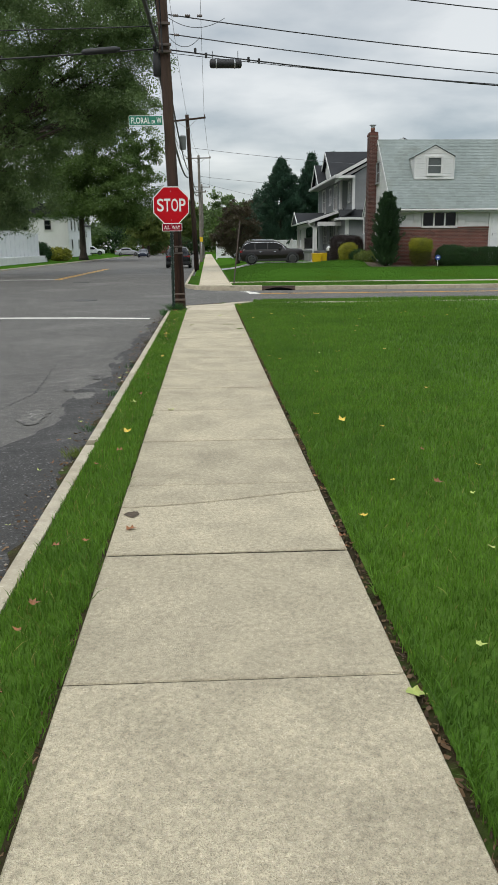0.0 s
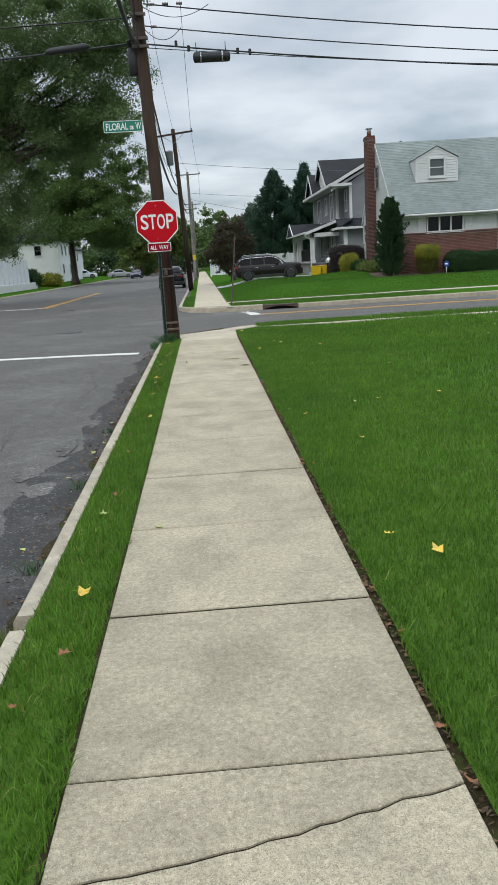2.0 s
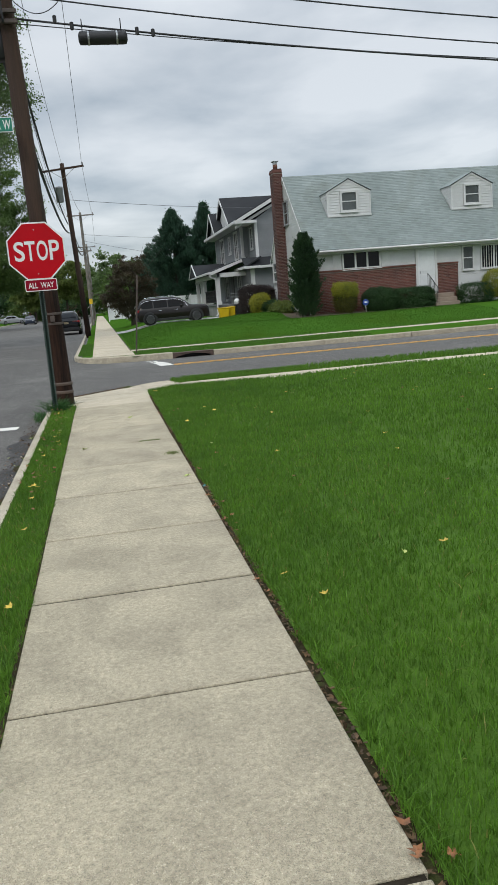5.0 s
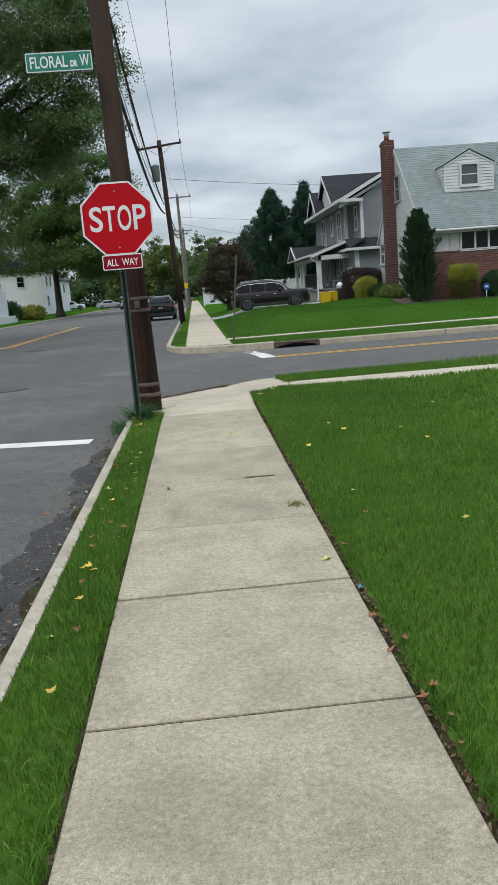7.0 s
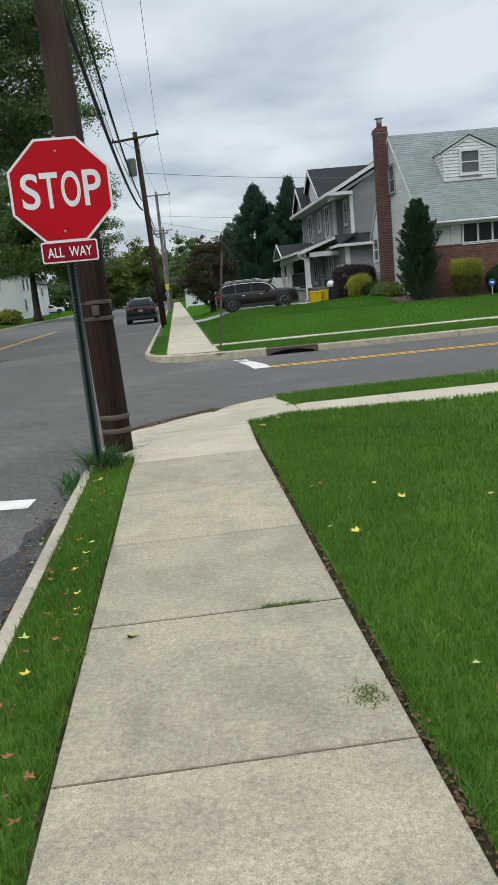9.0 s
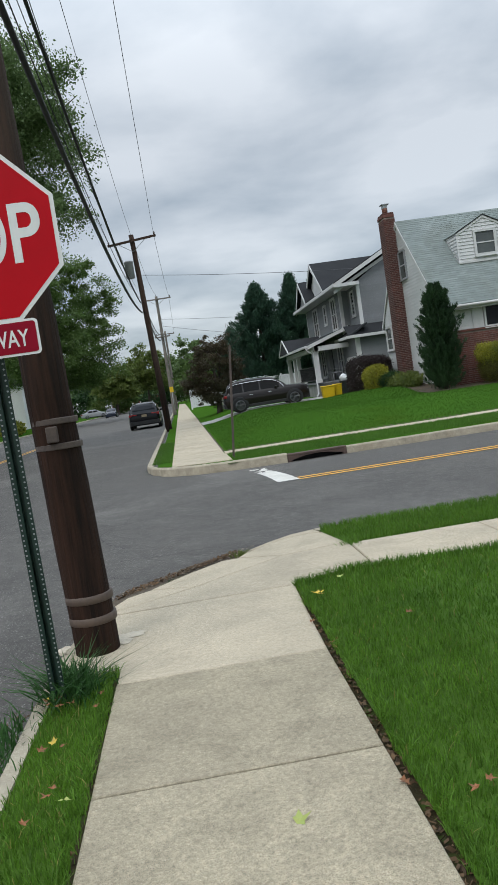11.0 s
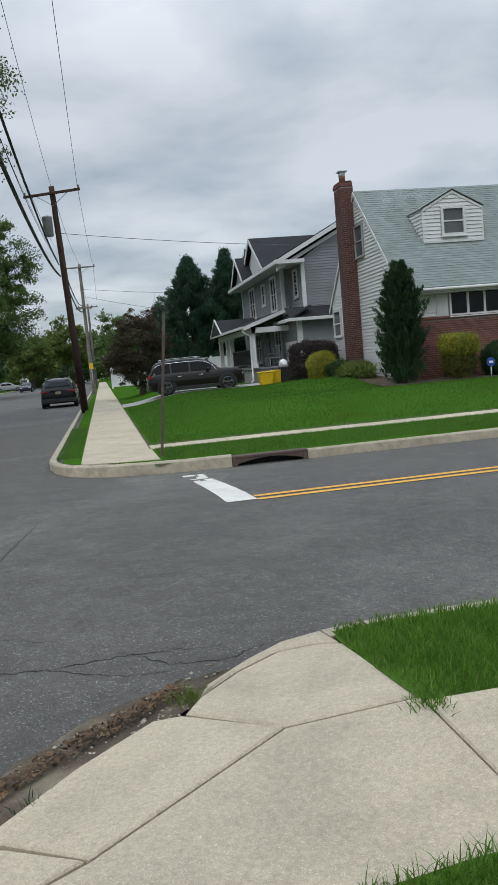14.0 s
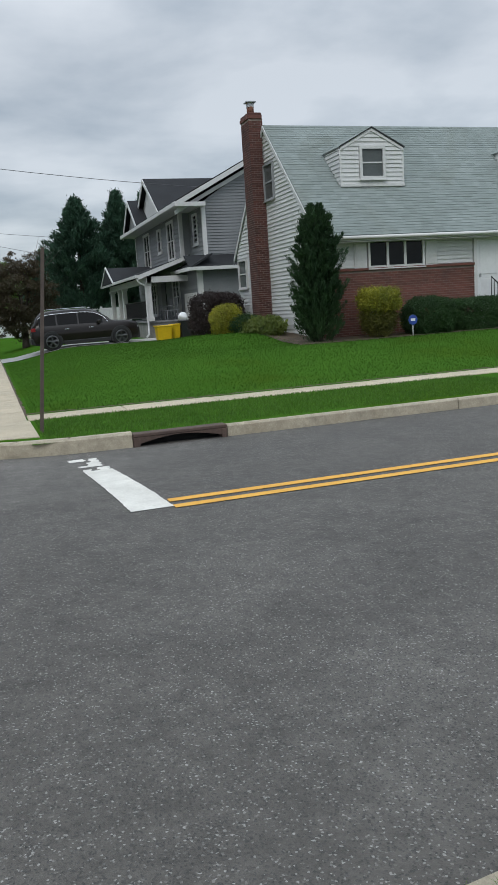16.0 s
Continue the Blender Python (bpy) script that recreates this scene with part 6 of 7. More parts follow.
def car_paint(name, a):
    return paint(name, a, tuple(v * 0.9 for v in a), 0.14, 200, 2, 0, coat=0.15, spec=0.25)


car("bronze-grey sport utility car parked on the driveway", pose(4.36, 52.25, 0.33, 0, -0.8, 0), 4.42, 1.94, 1.62, car_paint("bronze_paint", (0.017, 0.0135, 0.0128)), True, 2.8)
car("black sport utility car parked at the kerb", pose(-2.42, 64.1, -0.13, 0, 0, 90), 4.75, 2.0, 1.68, car_paint("black_paint", (0.005, 0.0055, 0.008)), True)
car("dark blue car parked down the road", pose(-11.4, 141, -0.13, 0, 0, -90), 4.5, 1.8, 1.5, car_paint("navy_paint", (0.02, 0.025, 0.04)), False)
car("white car parked on a driveway", pose(-20.8, 142, 0.3, 0, 0, 8), 4.8, 1.9, 1.62, car_paint("white_paint", (0.72, 0.73, 0.74)), True)
car("silver car parked beyond the white car", pose(-15.2, 150, 0.1, 0, 0, 12), 4.6, 1.85, 1.5, car_paint("silver_paint", (0.30, 0.31, 0.32)), False)

# ---------------------------------------------------------------- trees, hedges and small things
BARK = paint("bark", (0.075, 0.058, 0.045), (0.045, 0.036, 0.03), 0.95, 9, 1.2, 0.9, depth=0.03)
LEAF_OAK = leafy("oak_leaves", (0.165, 0.24, 0.09), (0.09, 0.145, 0.055), through=0.4, island=0.16)
LEAF_MID = leafy("maple_leaves", (0.125, 0.20, 0.052), (0.066, 0.115, 0.032), through=0.4, island=0.16)
LEAF_YELLOW = leafy("light_leaves", (0.17, 0.21, 0.05), (0.09, 0.13, 0.035), through=0.4, island=0.16)
LEAF_PURPLE = leafy("purple_leaves", (0.042, 0.026, 0.024), (0.024, 0.018, 0.017), through=0.15)
LEAF_BROWN = leafy("bronze_leaves", (0.085, 0.062, 0.036), (0.042, 0.045, 0.024), through=0.3, island=0.16)
NEEDLE = leafy("dark_needles", (0.055, 0.112, 0.070), (0.026, 0.062, 0.040), through=0.2)
JUNIPER = leafy("juniper_sprays", (0.050, 0.102, 0.038), (0.022, 0.050, 0.022), through=0.2)
GOLD_LEAF = leafy("gold_hedge_leaves", (0.36, 0.34, 0.03), (0.15, 0.17, 0.022), through=0.2)
OLIVE_LEAF = leafy("olive_hedge_leaves", (0.15, 0.15, 0.025), (0.06, 0.065, 0.016), through=0.2)
BOX_LEAF = leafy("box_leaves", (0.034, 0.085, 0.022), (0.018, 0.046, 0.014), through=0.12)


def quads(name, centres, u, v, material, parent=None):
    """One four-sided leaf at each centre, spanned by u and v."""
    n = len(centres)
    pts = np.empty((n, 4, 3))
    pts[:, 0], pts[:, 1], pts[:, 2], pts[:, 3] = centres - v, centres + u, centres + v, centres - u
    me = bpy.data.meshes.new(name)
    me.vertices.add(4 * n)
    me.vertices.foreach_set("co", pts.reshape(-1))
    me.loops.add(4 * n)
    me.loops.foreach_set("vertex_index", np.arange(4 * n))
    me.polygons.add(n)
    me.polygons.foreach_set("loop_start", np.arange(0, 4 * n, 4))
    me.update(calc_edges=True)
    me.materials.append(material)
    ob = new(name, me)
    if parent:
        ob.parent = parent
    return ob


def unit(a):
    return a / np.maximum(np.linalg.norm(a, axis=1, keepdims=True), 1e-9)


def crown(parent, blobs, clumps, per, leaf, spread, material, seed, name="crown", square=2.0, shell=0.5, aspect=0.55, rise=0.0, lump=0.3, floor=None):
    """Leaves in clumps near the uneven skin of some rounded masses (centre, radii)."""
    rs = np.random.RandomState(seed)
    size = np.array([(b[1][0] * b[1][1] + b[1][1] * b[1][2] + b[1][0] * b[1][2]) for b in blobs])
    share = (size / size.sum() * clumps).astype(int) + 1
    cs, outs = [], []
    for (c, r), k in zip(blobs, share):
        d = unit(rs.normal(size=(k, 3)))
        if square != 2.0:
            d = d / (np.abs(d) ** square).sum(axis=1, keepdims=True) ** (1 / square)
        f = 1 - shell * rs.rand(k) ** 2
        wob = np.array([noise.noise(Vector(tuple(q * 2.2 + seed))) + 0.5 * noise.noise(Vector(tuple(q * 5.0 + seed))) for q in d])
        f *= 1 + lump * wob
        cs.append(np.array(c) + d * np.array(r) * f[:, None])
        outs.append(d)
    cs, outs = np.concatenate(cs), np.concatenate(outs)
    p = np.repeat(cs, per, axis=0) + rs.normal(size=(len(cs) * per, 3)) * spread
    o = np.repeat(outs, per, axis=0)
    if floor is not None:
        keep = p[:, 2] > floor(p)
        p, o = p[keep], o[keep]
    nrm = unit(o * 0.5 + rs.normal(size=p.shape) * 0.7 + np.array([0, 0, 0.5]))
    v = unit(rs.normal(size=p.shape) * (0.5 if rise else 1.0) + o * rise * 0.6 + np.array([0, 0, rise]))
    u = unit(np.cross(nrm, v))
    s = leaf * rs.uniform(0.6, 1.3, size=(len(p), 1))
    return quads(name, p, u * s * aspect, v * s, material, parent)


def boughs(parent, blobs, count, per, leaf, size, material, seed, lump=0.4):
    """A crown of many separate leafy boughs, flat and drooping, over some rounded masses, with gaps between them."""
    rs = np.random.RandomState(seed)
    area = np.array([(b[1][0] * b[1][1] + b[1][1] * b[1][2] + b[1][0] * b[1][2]) for b in blobs])
    share = (area / area.sum() * count).astype(int) + 1
    ps = []
    for (c, r), k in zip(blobs, share):
        d = unit(rs.normal(size=(k, 3)))
        wob = np.array([noise.noise(Vector(tuple(q * 2.0 + seed))) for q in d])
        f = (1 - 0.55 * rs.rand(k) ** 1.6) * (1 + lump * wob)
        centre = np.array(c) + d * np.array(r) * f[:, None]
        big = size * rs.uniform(0.45, 1.35, size=(k, 1))
        q = unit(rs.normal(size=(k * per, 3))) * rs.rand(k * per, 1) ** 0.55
        q[:, 2] = q[:, 2] * 0.5 - 0.3 * (q[:, 0] ** 2 + q[:, 1] ** 2)
        q += 0.13 * rs.normal(size=q.shape)
        ps.append(np.repeat(centre, per, axis=0) + q * np.repeat(big, per, axis=0))
    p = np.concatenate(ps)
    nrm = unit(rs.normal(size=p.shape) * 0.6 + np.array([0, 0, 1.0]))
    v = unit(rs.normal(size=p.shape) + np.array([0, 0, -0.4]))
    u = unit(np.cross(nrm, v))
    s = leaf * rs.uniform(0.6, 1.3, size=(len(p), 1))
    return quads("crown", p, u * s * 0.6, v * s, material, parent)


def limbs(parent, base, trunk_r, fork, targets, seed, bark=BARK):
    """A tapered, rooted trunk and the limbs that carry the crown."""
    rng = random.Random(seed)
    base, fork = Vector(base), Vector(fork)
    bm = bmesh.new()
    add_tube(bm, [base - Vector((0, 0, 0.3)), base + Vector((0, 0, 0.15)), base + Vector((0, 0, 0.7)), base.lerp(fork, 0.5) + Vector((rng.uniform(-0.1, 0.1), 0, 0)), fork], [trunk_r * 1.7, trunk_r * 1.35, trunk_r, trunk_r * 0.9, trunk_r * 0.75], 14)
    part("trunk", bm, bark, parent, smooth=True)
    for t in targets:
        t = Vector(t)
        mid = fork.lerp(t, 0.5) + Vector((rng.uniform(-0.6, 0.6), rng.uniform(-0.6, 0.6), rng.uniform(0, 0.8)))
        tube_part("limb", [fork, mid, t], [trunk_r * 0.5, trunk_r * 0.3, trunk_r * 0.08], bark, parent, sides=7)
        for _ in range(3):
            q = mid.lerp(t, rng.random()) + Vector((rng.uniform(-2.5, 2.5), rng.uniform(-2.5, 2.5), rng.uniform(-0.8, 2.0)))
            tube_part("branch", [mid.lerp(t, 0.3), mid.lerp(q, 0.6), q], [trunk_r * 0.16, trunk_r * 0.1, trunk_r * 0.03], bark, parent, sides=5)


def tree(label, base, trunk_r, fork_z, blobs, clumps, per, leaf, spread, material, seed, floor=None, group="street trees", lump=0.3):
    thing = empty("tree", label, "tree", None, group)
    limbs(thing, base, trunk_r, (base[0], base[1], base[2] + fork_z), [b[0] for b in blobs], seed)
    boughs(thing, blobs, clumps, per, leaf, spread, material, seed, lump)
    return thing


# the great tree that hangs over the road, and the one beyond it
A_BLOBS = [((-11.5, 45.5, 13.5), (7.5, 6.5, 6.5)), ((-7.2, 43.5, 13.0), (4.6, 4.6, 4.2)), ((-4.6, 44.0, 11.3), (2.6, 3.0, 2.4)), ((-5.6, 45, 14.2), (2.8, 3.2, 2.2)), ((-11.2, 45.5, 16.8), (3.2, 3.6, 2.8)), ((-13.5, 47, 9.0), (5.0, 4.6, 4.2)),
           ((-15, 46, 18), (5, 5, 4.5)), ((-11.6, 46.5, 6.0), (3.0, 3.0, 2.6)), ((-4.9, 44, 9.6), (1.8, 2.2, 1.6)), ((-4.0, 44, 13.6), (1.6, 2.2, 2.4)), ((-6.4, 44.5, 8.8), (1.9, 2.2, 1.5)), ((-13.5, 47.5, 4.4), (2.6, 2.6, 1.8)), ((-8.4, 47, 9.3), (3.4, 3.2, 2.2))]
tree("tall leafy oak hanging over the road", (-17.2, 47.0, 0.1), 0.55, 4.5, A_BLOBS, 740, 520, 0.062, 1.15, LEAF_OAK, 11, lump=0.5)
B_BLOBS = [((-15.5, 106, 13.5), (8.0, 7.5, 5.6)), ((-9.6, 104, 12.3), (4.2, 4.2, 3.6)), ((-9.8, 103, 7.0), (3.6, 3.8, 3.0)), ((-20, 106, 10), (5.6, 5.2, 5.0)), ((-15, 101, 8.6), (5.0, 4.2, 3.6)), ((-13, 105, 17), (4.6, 4.6, 3.2)), ((-12.4, 108, 6.4), (3.8, 3.4, 2.3))]
tree("broad oak with a thick dark trunk on the lawn", (-17.0, 108.0, 0.3), 0.44, 5.5, B_BLOBS, 420, 300, 0.13, 1.35, LEAF_MID, 12, lump=0.5)
tree("leafy tree behind the white fence", (-25, 84, 0.3), 0.4, 4, [((-25, 84, 9), (6, 6, 5)), ((-21.5, 83, 6.5), (3.2, 3.4, 3.0))], 170, 150, 0.17, 1.2, LEAF_OAK, 13)
for i, (x, y, h, w, mat) in enumerate(((-12.5, 168, 10, 4.6, LEAF_YELLOW), (-6.5, 182, 13.5, 5.6, LEAF_YELLOW), (-19, 186, 12, 6, LEAF_MID), (-1.5, 196, 12.5, 5.4, LEAF_MID), (3.8, 150, 12.0, 3.8, LEAF_OAK), (7.5, 130, 8.6, 3.6, LEAF_MID), (10.5, 165, 11, 5, LEAF_OAK),
                                       (-27, 160, 14, 6.5, LEAF_OAK), (-36, 140, 15, 7, LEAF_MID), (-11, 215, 12, 6, LEAF_OAK), (4.5, 215, 11.5, 6, LEAF_MID), (-24, 225, 14, 7, LEAF_OAK), (2.6, 112, 6.6, 2.4, LEAF_MID), (16, 190, 11, 6, LEAF_OAK))):
    tree("leafy tree far down the road", (x, y, 0.0), 0.28, h * 0.3, [((x, y, h * 0.66), (w * 0.8, w * 0.8, h * 0.33)), ((x - w * 0.4, y - 1, h * 0.5), (w * 0.55, w * 0.55, h * 0.24)), ((x + w * 0.42, y, h * 0.52), (w * 0.55, w * 0.5, h * 0.25))], 110, 100, 0.27, 1.25, mat, 20 + i, group="far trees")
tree("dark bronze-leaved tree beside the driveway", (2.4, 62.0, 0.3), 0.14, 1.2, [((2.4, 62, 2.9), (1.75, 1.6, 1.9)), ((1.4, 62, 2.2), (1.1, 1.0, 1.3)), ((3.5, 62, 2.3), (1.05, 1.0, 1.4)), ((2.3, 62, 4.5), (0.75, 0.8, 0.8)), ((3.05, 62, 4.3), (0.55, 0.6, 0.9)), ((1.7, 62, 4.0), (0.55, 0.6, 0.7)), ((2.4, 62, 1.3), (1.3, 1.2, 0.8))], 330, 110, 0.05, 0.36, LEAF_BROWN, 51, group="garden trees", lump=0.5)


def spires(thing, base, height, radius, seed, count, per, leaf, profile, climb, spread, material, name="crown"):
    """Boughs of uneven length set round a stem, each thick with upswept sprays; profile: (height, reach) from foot to tip."""
    rs = np.random.RandomState(seed)
    x, y, z = base
    h = rs.rand(count) ** 0.9
    a = rs.rand(count) * 2 * np.pi
    reach = radius * np.interp(h, [q[0] for q in profile], [q[1] for q in profile]) * (0.55 + 0.4 * rs.rand(count) + 0.45 * rs.rand(count) ** 8)
    reach *= 1 + 0.06 * np.sin(3 * a + 11 * h + seed) + 0.06 * np.sin(27 * h + 2 * a + 2.1 * seed)
    k = np.repeat(np.arange(count), per)
    t = 1 - 0.65 * rs.rand(count * per) ** 1.4
    out = np.stack([np.cos(a), np.sin(a), 0 * a], axis=1)[k]
    p = np.array([x, y, z]) + out * (reach[k] * t)[:, None]
    p[:, 2] += h[k] * height * 0.93 + climb * reach[k] * t ** 2 + 0.12
    p += rs.normal(size=p.shape) * spread * (1.25 - t * 0.75)[:, None]
    v = unit(out * 0.6 + np.array([0, 0, 0.4 + climb]) + rs.normal(size=p.shape) * 0.3)
    u = unit(np.cross(v, out + rs.normal(size=p.shape) * 0.6))
    s = leaf * rs.uniform(0.5, 1.4, size=(len(p), 1))
    quads(name, p, u * s * 0.24, v * s, material, thing)


def cone_tree(label, base, height, radius, seed, count=360, per=200, leaf=0.12):
    """A conifer with a straight stem and feathery boughs."""
    thing = empty("conifer_tree", label, "tree", None, "tall conifers")
    x, y, z = base
    tube_part("trunk", [(x, y, z - 0.3), (x, y, z + height * 0.5), (x, y, z + height * 0.97)], [0.2, 0.12, 0.02], BARK, thing, sides=9)
    spires(thing, base, height, radius, seed, count, per, leaf, ((0, 0.7), (0.15, 0.92), (0.4, 0.9), (0.6, 0.72), (0.8, 0.42), (0.93, 0.16), (1, 0.04)), 0.3, 0.17, NEEDLE)


cone_tree("tall dark green conifer beside the grey house", (6.9, 72.5, 0.2), 9.5, 3.1, 61, 440)
cone_tree("tall dark green conifer beside the grey house", (9.9, 74.0, 0.2), 10.1, 2.6, 62, 420)
cone_tree("tall dark green conifer beside the grey house", (12.1, 75.0, 0.2), 10.3, 2.5, 63)
cone_tree("tall dark green conifer beside the grey house", (4.9, 77.0, 0.2), 6.5, 1.8, 64, 150)


def shrub(label, blobs, clumps, per, leaf, spread, material, seed, square=2.0, category="shrub", stem=True, rise=0.0, shell=0.25, lump=0.12, aspect=0.55, group="garden shrubs"):
    thing = empty("shrub", label, category, None, group)
    c, r = blobs[0]
    foot = c[2] - r[2]
    rng = random.Random(seed)
    for k in range(4):
        a = rng.uniform(0, 6.28)
        tube_part("stem", [(c[0] + 0.05 * math.cos(a), c[1] + 0.05 * math.sin(a), foot - 0.1), (c[0] + r[0] * 0.35 * math.cos(a), c[1] + r[1] * 0.35 * math.sin(a), c[2] + r[2] * 0.3)], [0.03, 0.012], BARK, thing, sides=6)
    crown(thing, blobs, clumps, per, leaf, spread, material, seed, "foliage", square, shell, aspect, rise, lump)
    return thing


def gz(x, y):
    return lawn_z(x, y)


# columnar juniper before the cape house
CX, CY = 9.45, 39.3
g = gz(CX, CY)
juniper = empty("shrub", "tall dark green columnar juniper by the house", "shrub", None, "garden shrubs")
tube_part("stem", [(CX, CY, g - 0.1), (CX, CY, g + 3.4)], [0.07, 0.015], BARK, juniper, sides=7)
spires(juniper, (CX, CY, g - 0.1), 3.95, 0.86, 71, 480, 180, 0.05, ((0, 0.75), (0.12, 0.95), (0.4, 0.9), (0.62, 0.78), (0.82, 0.58), (0.92, 0.42), (1, 0.18)), 0.6, 0.06, JUNIPER, "foliage")
gold = shrub("square golden-leaved hedge shrub before the brick", [((11.3, 39.2, 1.5), (0.52, 0.45, 0.30))], 2000, 9, 0.026, 0.05, GOLD_LEAF, 72, 5.0, lump=0.25)
crown(gold, [((11.3, 39.25, 0.98), (0.46, 0.40, 0.42))], 1500, 9, 0.026, 0.05, OLIVE_LEAF, 172, "lower_foliage", 4.0, 0.4, 0.55, 0.0, 0.35)
shrub("rounded dark green box shrub before the brick", [((13.02, 39.3, 0.92), (0.82, 0.6, 0.56))], 4600, 10, 0.024, 0.03, BOX_LEAF, 73, 2.6)
shrub("low clipped dark green hedge before the brick", [((14.75, 39.45, 0.86), (0.95, 0.5, 0.5))], 4600, 10, 0.024, 0.03, BOX_LEAF, 74, 5.0)
shrub("low clipped dark green hedge beside the steps", [((17.95, 39.5, 0.86), (0.85, 0.5, 0.5))], 2000, 9, 0.022, 0.035, BOX_LEAF, 75, 5.0)
shrub("golden-leaved shrub under the far window", [((19.2, 39.6, 1.3), (0.75, 0.5, 0.62))], 1600, 9, 0.028, 0.045, GOLD_LEAF, 76, 3.0)
shrub("clipped dark purple-leaved hedge", [((8.45, 46.7, 1.25), (0.80, 0.8, 0.85)), ((9.15, 47.0, 1.25), (0.5, 0.6, 0.8))], 5200, 10, 0.032, 0.05, LEAF_PURPLE, 77, 4.0)
shrub("round golden-green shrub by the chimney", [((8.45, 45.1, 1.1), (0.52, 0.5, 0.55))], 1500, 9, 0.026, 0.045, GOLD_LEAF, 78, 3.0)
shrub("low dark green shrub by the chimney", [((8.95, 44.6, 0.95), (0.55, 0.45, 0.35))], 1200, 9, 0.024, 0.045, BOX_LEAF, 79)
shrub("low leafy plants at the foot of the wall", [((9.3, 43.0, 0.85), (0.35, 1.0, 0.28)), ((9.05, 43.8, 0.85), (0.35, 0.5, 0.25))], 420, 8, 0.07, 0.07, LEAF_YELLOW, 80, rise=0.6, lump=0.4)
shrub("low yellow-green shrub across the road", [((-18.4, 97, 0.75), (1.6, 1.6, 0.75))], 500, 8, 0.12, 0.12, GOLD_LEAF, 81)
shrub("dark green shrub beside the fence", [((-19.2, 90, 1.1), (1.2, 1.2, 1.0))], 500, 8, 0.12, 0.12, BOX_LEAF, 82)
for k, (x, y, r, h) in enumerate(((-14, 176, 5.0, 2.6), (-21, 178, 5.5, 3.2), (-29, 176, 6.0, 3.0), (-38, 172, 6.5, 3.4), (-47, 168, 6.5, 3.2), (-57, 160, 7.0, 3.6), (-66, 150, 7.0, 3.4), (-5, 205, 5.0, 2.6), (3, 206, 5.0, 2.8), (11, 200, 6.0, 3.0))):
    shrub("dense dark green shrubs far down the road", [((x, y, h), (r, 2.5, h)), ((x + r * 0.5, y + 1, h * 1.2), (r * 0.6, 2.0, h * 0.8))], 700, 8, 0.24, 0.3, BOX_LEAF if k % 2 else LEAF_MID, 180 + k, lump=0.35, group="far shrubs")
MULCH = sheet("mulch_bed", [(x, y, lawn_z(x, y) + 0.012) for x, y in ((8.6, 38.7), (9.6, 38.6), (11, 38.6), (13, 38.7), (15.6, 38.7), (15.6, 40.4), (13, 40.4), (11, 40.4), (9.9, 40.4), (9.9, 42.2), (9.9, 44.2), (9.0, 44.2), (8.9, 42), (8.7, 40.4))], [(0, 1, 8, 13), (1, 2, 7, 8), (2, 3, 6, 7), (3, 4, 5, 6), (13, 8, 9, 12), (12, 9, 10, 11)], SOIL)
tagged(MULCH, "dark mulch bed along the house wall", "mulch bed", kind="structure")

# driveway of the grey house
DRIVE = paint("driveway_concrete", (0.42, 0.41, 0.38), (0.34, 0.33, 0.31), 0.9, 40, 1.5, 0.2)
tagged(grid("driveway", steps((0.9, 9.6, 0.6)), [51.0, 52.6, 54.4], lambda x, y: max(lawn_z(x, 51), lawn_z(x, 54)) + 0.02, DRIVE), "pale concrete driveway running to the garage", "driveway", kind="structure")
# bins
BIN_Y = paint("yellow_plastic", (0.72, 0.47, 0.01), (0.62, 0.4, 0.01), 0.45, 20, 3, 0)
BIN_K = paint("dark_plastic", (0.02, 0.022, 0.024), (0.015, 0.016, 0.017), 0.5, 20, 3, 0)
BIN_W = paint("white_bag", (0.75, 0.76, 0.77), (0.65, 0.66, 0.67), 0.5, 8, 3, 0.4)


def bin_thing(label, x, y, z, w, d, h, mat):
    thing = empty("bin", label, "bin", None, "bins by the garage")
    bm = bmesh.new()
    lo = [bm.verts.new((x + a * w * 0.42, y + b * d * 0.42, z)) for a, b in ((-1, -1), (1, -1), (1, 1), (-1, 1))]
    hi = [bm.verts.new((x + a * w * 0.5, y + b * d * 0.5, z + h)) for a, b in ((-1, -1), (1, -1), (1, 1), (-1, 1))]
    bm.faces.new(lo[::-1])
    bm.faces.new(hi)
    for i in range(4):
        bm.faces.new((lo[i], lo[(i + 1) % 4], hi[(i + 1) % 4], hi[i]))
    bmesh.ops.bevel(bm, geom=list(bm.edges), offset=0.03, segments=2, affect="EDGES")
    part("tub", bm, mat, thing)
    box_part("rim", (x - w * 0.53, x + w * 0.53, y - d * 0.53, y + d * 0.53, z + h - 0.06, z + h), mat, thing, bevel=0.015)
    return thing


bin_thing("yellow plastic recycling bin by the garage", 7.12, 49.4, gz(7.12, 49.4), 0.62, 0.6, 0.6, BIN_Y)
bin_thing("yellow plastic recycling bin by the garage", 7.62, 49.6, gz(7.62, 49.6), 0.38, 0.55, 0.62, BIN_Y)
bin_thing("dark plastic bin topped by a white bag", 8.08, 49.5, gz(8.08, 49.5), 0.55, 0.55, 0.72, BIN_K)
bm = bmesh.new()
bmesh.ops.create_icosphere(bm, subdivisions=3, radius=0.2)
for v in bm.verts:
    v.co *= 1 + 0.18 * noise.noise(v.co * 7)
    v.co += Vector((7.98, 49.5, gz(8.08, 49.5) + 0.84))
tagged(part("rubbish_bag", bm, BIN_W, None, "", True), "tied white rubbish bag on the bin", "rubbish bag")
# porch chairs
chair_mat = paint("porch_chair_grey", (0.30, 0.31, 0.32), (0.22, 0.23, 0.24), 0.6, 20, 3, 0)


